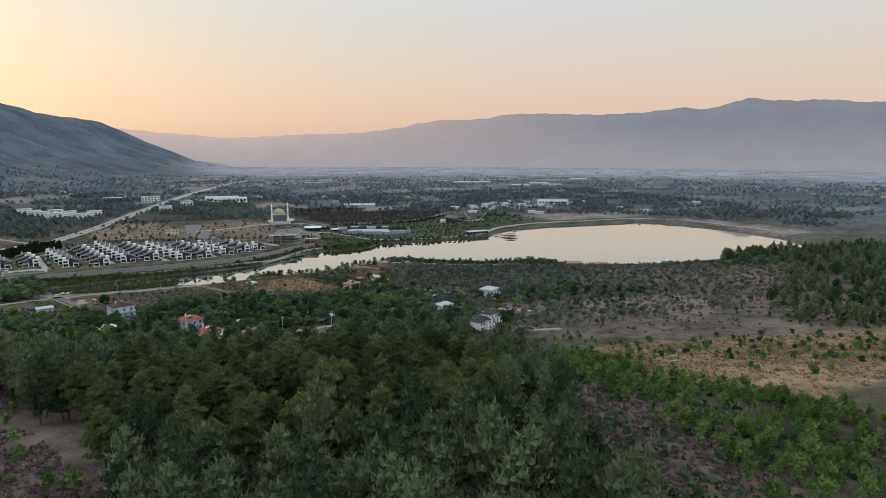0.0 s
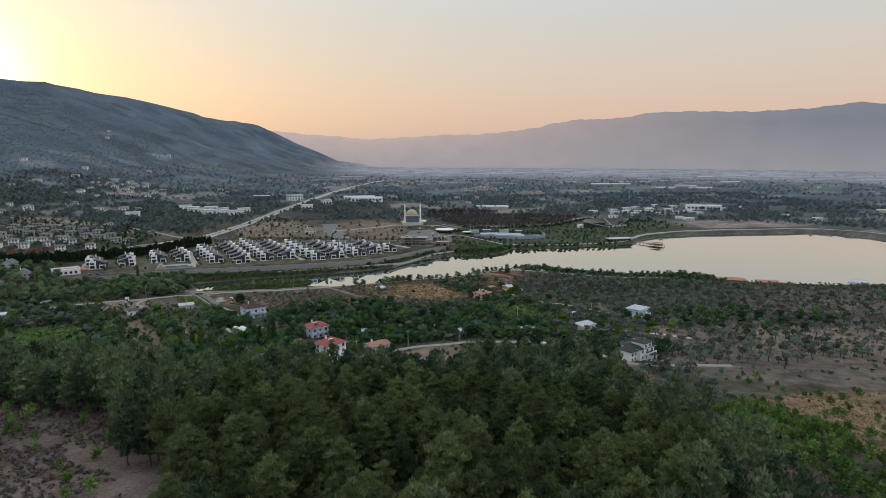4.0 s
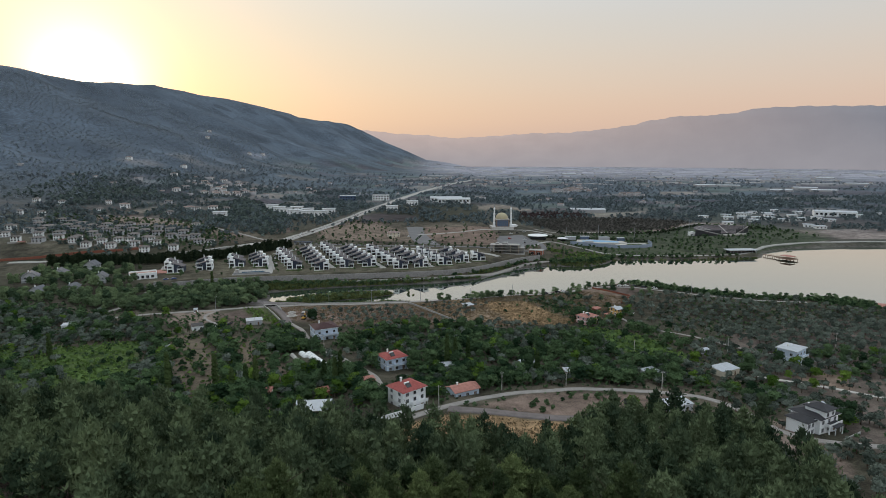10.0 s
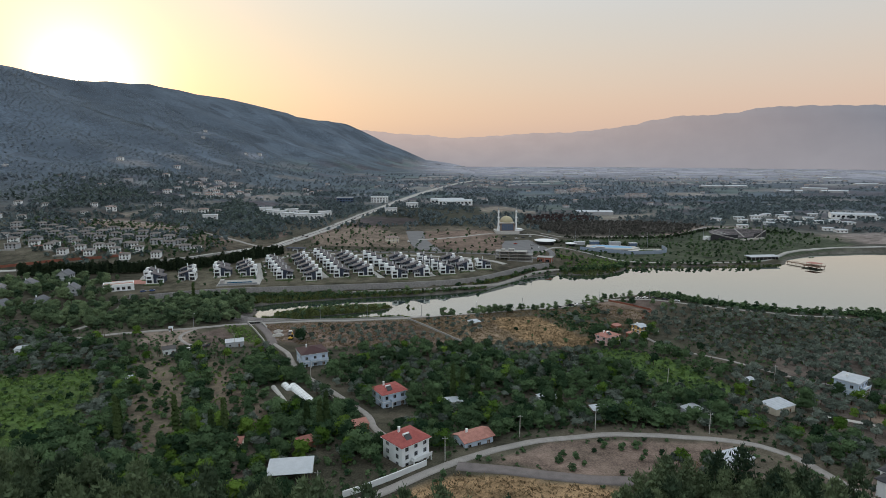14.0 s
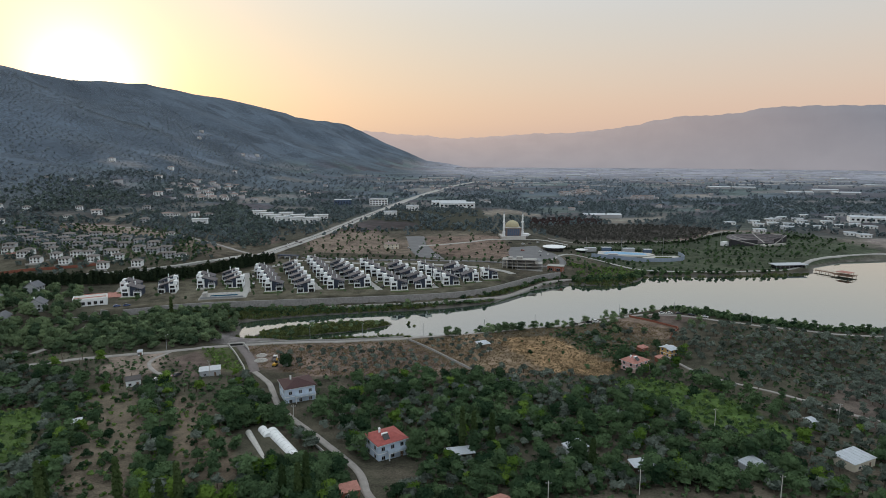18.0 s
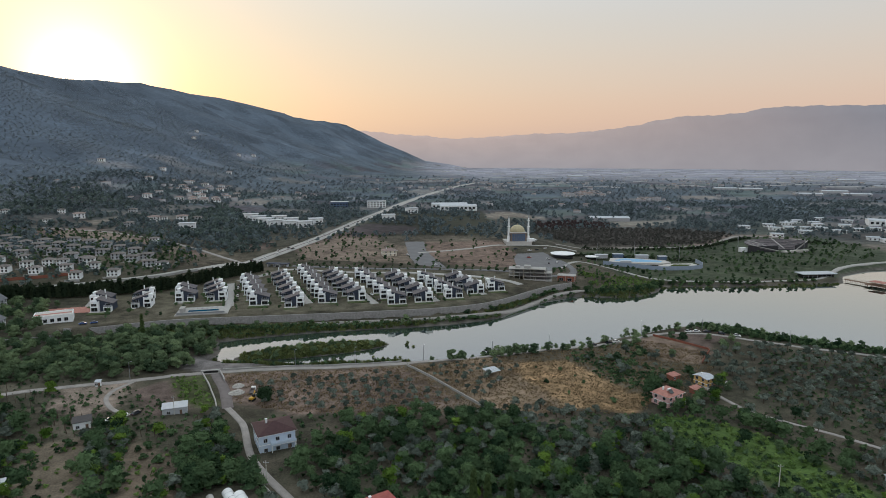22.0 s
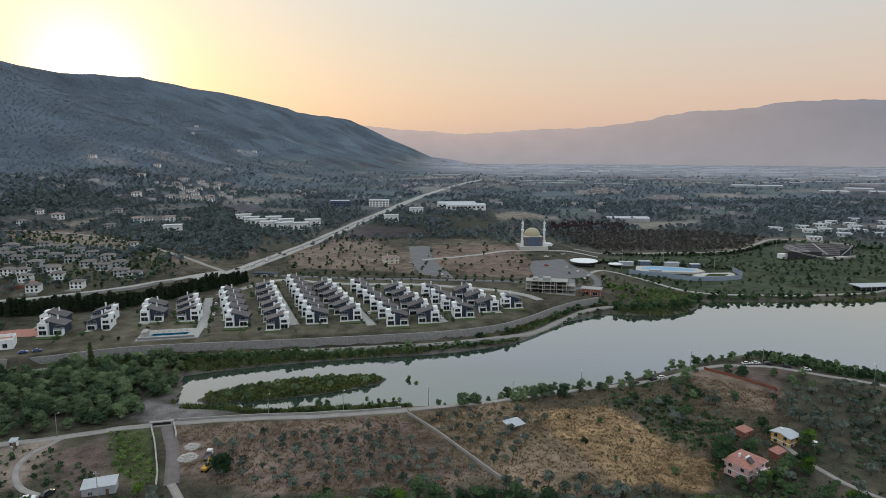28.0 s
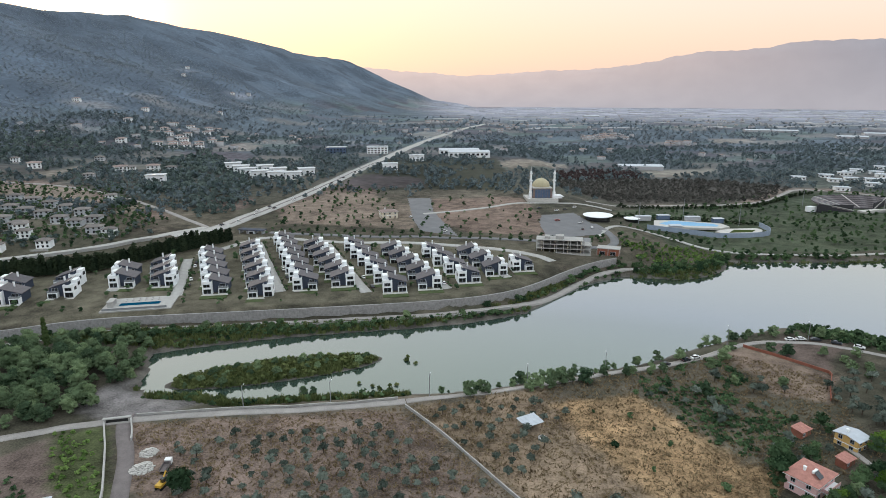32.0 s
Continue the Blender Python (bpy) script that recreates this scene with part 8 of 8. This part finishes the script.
joined("undergrowth", [round_crown(220 + k, 16, 0.7, 1.3, 1.3, 0.0, 5) for k in range(4)], brush, L_BROAD, "low weeds and bushes between the trees", "undergrowth", (0.3, 1.1))
tufts = scatter([(-114, 396), (24, 422), (110, 458), (138, 436), (120, 380), (60, 352), (-60, 348), (-100, 362)], 1.5, 0.5, 0.75, seed=59)
tufts = np.concatenate([tufts, scatter([(128, 126), (171, 140), (240, 126), (300, 110), (300, 50), (226, 30), (139, 8), (124, 25), (114, 52), (130, 90)], 2.0, 0.5, 0.6, seed=78), scatter([(-22, 182), (2, 203), (46, 196), (98, 228), (46, 176), (10, 170)], 1.6, 0.5, 0.7, seed=79)])
joined("dry_grass", [reed_tuft(230 + k, 9, 0.45, 0.8) for k in range(3)], tufts, leaf_mat("dry_grass_blades", (0.16, 0.12, 0.07), (0.34, 0.26, 0.15), True), "dry straw-coloured grass in the fields", "grass", (0.5, 1.4))
joined("plot_weeds", [round_crown(284 + k, 24, 0.5, 0.9, 1.0, 0.0, 4) for k in range(3)], clumpy(scatter([(63, 436), (104, 456), (104, 415), (108, 407), (92, 383), (77, 378), (62, 420)], 1.9, 0.5, 0.8, seed=80), 8, -0.2), L_BROAD, "low weeds on a fallow plot", "weeds", (0.5, 1.6))
joined("north_bank_bushes", [round_crown(292 + k, 150, 0.7, 3.4, 2.2, 0.0, 7) for k in range(3)], np.concatenate([scatter([(60, 552), (84, 572), (96, 578), (130, 572), (150, 580), (165, 592), (175, 607), (250, 609), (330, 621), (330, 626), (250, 613), (170, 612), (150, 592), (100, 586), (78, 576), (52, 550)], 3.0, 0.5, 0.75, seed=83, wet=-0.5), scatter([(-225, 462), (-200, 474), (-116, 488), (-63, 496), (-8, 506), (22, 518), (40, 536), (38, 530), (20, 512), (-20, 497), (-80, 484), (-140, 470), (-200, 462)], 4.0, 0.5, 0.5, seed=84)]), L_BROAD, "thick dark bushes on the lake bank", "bushes", (0.5, 1.2))
joined("shore_sedge", SEDGE, scatter([(150, 492), (180, 479), (212, 453), (267, 435), (300, 431), (318, 402), (312, 396), (262, 425), (225, 433), (196, 447), (175, 461), (155, 477)], 1.9, 0.5, 0.85, seed=97, wet=-0.5), L_BROAD, "dense green reeds and brambles on the near shore", "reeds", (0.9, 2.0))
lone("walnut_crown", mesh_np("walnut_crown", *round_crown(310, 900, 0.6, 8.0, 4.2, 0.08, 16), [leaf_mat("walnut_leaves", (0.016, 0.036, 0.02), (0.07, 0.115, 0.055))]), BARK, "round dark walnut tree on bare soil", "tree", x=-81, y=361, z=z1(-81, 361))
joined("park_brush", [round_crown(288 + k, 50, 0.6, 1.6, 1.4, 0.0, 5) for k in range(3)], np.concatenate([scatter([(105, 640), (167, 634), (180, 612), (165, 597), (119, 590)], 3.4, 0.5, 0.8, seed=81)]), L_SCRUB, "green and brown brush beside the lake", "brush", (0.4, 1.3))
# the plain and the hill beyond
L_BROWN = leaf_mat("rusty_orchard_leaves", (0.065, 0.048, 0.046), (0.125, 0.09, 0.085), True)
tuft = [round_crown(210 + k, 27, 1.65, 5, 2.8, 0.1, 6) for k in range(4)]
dot = [round_crown(216 + k, 13, 2.4, 5, 3.6, 0.1, 5) for k in range(4)]
joined("rusty_orchard", [(v * 0.75, f) for v, f in tuft], scatter([(113, 908), (161, 965), (227, 965), (246, 1020), (179, 1050), (127, 991)], 6, 0.45, 0.95, seed=61), L_BROWN, "rust-brown orchard beyond the mosque", "orchard")
joined("brown_scrub", [(v * (0.62, 0.62, 0.5), f) for v, f in tuft], scatter([(108, 850), (113, 908), (170, 965), (305, 967), (371, 888), (308, 822), (243, 808), (161, 804), (136, 825)], 4.4, 0.5, 0.9, seed=77), leaf_mat("brown_green_scrub_leaves", (0.07, 0.07, 0.062), (0.15, 0.142, 0.122), True), "brown and dull green scrub behind the park", "scrub", (0.5, 1.3))
mid = scatter([(-520, 640), (-240, 690), (-170, 800), (-130, 660), (-40, 790), (110, 800), (300, 860), (470, 870), (700, 700), (800, 500), (1000, 600), (1000, 1400), (-700, 1400)], 8.5, 0.5, 0.85, seed=62)
mid = mid[np.max([inside(p_, mid[:, 0], mid[:, 1]) for p_ in ([(108, 850), (113, 908), (170, 965), (305, 967), (371, 888), (308, 822), (243, 808), (161, 804)], [(69, 994), (77, 1076), (112, 1096), (151, 1112), (137, 1052)], [(238, 994), (257, 1049), (307, 1070), (320, 1022), (276, 983)], [(113, 908), (161, 965), (246, 1020), (179, 1050), (127, 991)])], 0) < 2]
n_ = wave(mid[:, 0], mid[:, 1], 40, 5) + 0.7 * wave(mid[:, 0], mid[:, 1], 13, 2)
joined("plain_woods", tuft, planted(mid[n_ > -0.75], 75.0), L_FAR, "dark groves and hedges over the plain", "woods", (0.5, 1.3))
far = scatter([(-1600, 900), (-520, 640), (-600, 1400), (1000, 1400), (1000, 600), (1800, 700), (2600, 2800), (-900, 2800)], 15, 0.5, 0.85, seed=63)
far = far[np.random.default_rng(3).uniform(0, 1, len(far)) > (np.hypot(far[:, 0], far[:, 1]) - 1200) / 1400]
n_ = wave(far[:, 0], far[:, 1], 80, 1) + 0.7 * wave(far[:, 0], far[:, 1], 31, 6)
far_d, far_z = np.hypot(far[:, 0], far[:, 1]), zg(far[:, 0], far[:, 1])
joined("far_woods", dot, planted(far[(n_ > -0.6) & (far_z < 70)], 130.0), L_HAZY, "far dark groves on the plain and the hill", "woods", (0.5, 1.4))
slope = scatter([(-1900, 700), (-560, 700), (-420, 1300), (-420, 2300), (-1300, 2500)], 11, 0.5, 0.95, seed=64)
n_ = wave(slope[:, 0], slope[:, 1], 50, 1) + 0.6 * wave(slope[:, 0], slope[:, 1], 21, 6)
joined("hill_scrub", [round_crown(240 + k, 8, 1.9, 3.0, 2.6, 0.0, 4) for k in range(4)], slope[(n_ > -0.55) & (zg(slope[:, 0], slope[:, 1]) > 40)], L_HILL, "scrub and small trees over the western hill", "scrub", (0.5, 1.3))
brush2 = scatter([(-110, 132), (-66, 112), (-52, 66), (-24, 10), (-26, -50), (-90, -50), (-160, 60), (-170, 120)], 1.45, 0.5, 0.85, seed=65)
brush2 = np.concatenate([brush2[wave(brush2[:, 0], brush2[:, 1], 6, 1) > -0.45], scatter([(52, -36), (86, -34), (95, 12), (92, 50), (70, 62), (58, 6)], 1.7, 0.5, 0.8, seed=98)])
joined("hill_wood", tuft, np.concatenate([scatter([(-660, 1000), (-690, 1130), (-597, 1195), (-521, 979), (-560, 930), (-640, 850)], 9, 0.5, 0.7, seed=88), scatter([(-600, 900), (-581, 1005), (-584, 1112), (-485, 1069), (-474, 1035), (-519, 1004), (-521, 906), (-540, 860)], 7.5, 0.45, 0.95, seed=72), scatter([(-292, 757), (-368, 987), (-376, 1135), (-266, 966), (-213, 836), (-191, 704), (-212, 701), (-255, 764), (-285, 786)], 7.5, 0.45, 0.85, seed=73)]), L_MIDW, "dark woods at the foot of the hill", "woods", (0.5, 1.3))
joined("shrub_undergrowth", [round_crown(250 + k, 22, 0.5, 1.0, 1.1, 0.0, 4) for k in range(3)], clumpy(scatter([(62, -28), (100, -34), (136, -10), (128, 26), (116, 52), (132, 88), (134, 122), (112, 112), (78, 66), (66, 10)], 2.0, 0.5, 0.9, seed=76), 7, -0.2), L_BROAD, "low dark brush between young pines", "undergrowth", (0.5, 1.3))
joined("dry_brush", [round_crown(246 + k, 16, 0.42, 0.7, 0.85, 0.0, 4) for k in range(3)], brush2, leaf_mat("dry_brush_twigs", (0.105, 0.082, 0.075), (0.235, 0.185, 0.165), True), "low dry brush on an eroded slope", "brush", (0.4, 1.3))
for dx_, dy_ in ((-404 + 10, 627 - 10), (-352 + 10, 615 - 9), (-316 + 10, 610 - 9), (-438 + 11, 611 - 8)):
    shed("low garden pergola with a dark red cover", dx_, dy_, 15, 7, 5, 2.4, RUST, None, 0.2, "pergola")
bx_, by_ = along(rounded([(-150, 470), (-60, 488), (1, 500.5), (30, 513), (45, 534), (70, 560), (95, 575)]), 0.9)[:2]
bank = np.stack([bx_, by_], 1) + np.random.default_rng(71).normal(0, 1.0, (len(bx_), 2))
bank = bank[(wave(bank[:, 0], bank[:, 1], 14, 2) > -0.35)]
joined("bank_brush", [round_crown(320 + k, 60, 0.5, 2.0, 1.3, 0.0, 5) for k in range(3)], free(bank, -0.5), L_BROAD, "low brush and reeds between the lakeside road and the water", "brush", (0.5, 1.4))
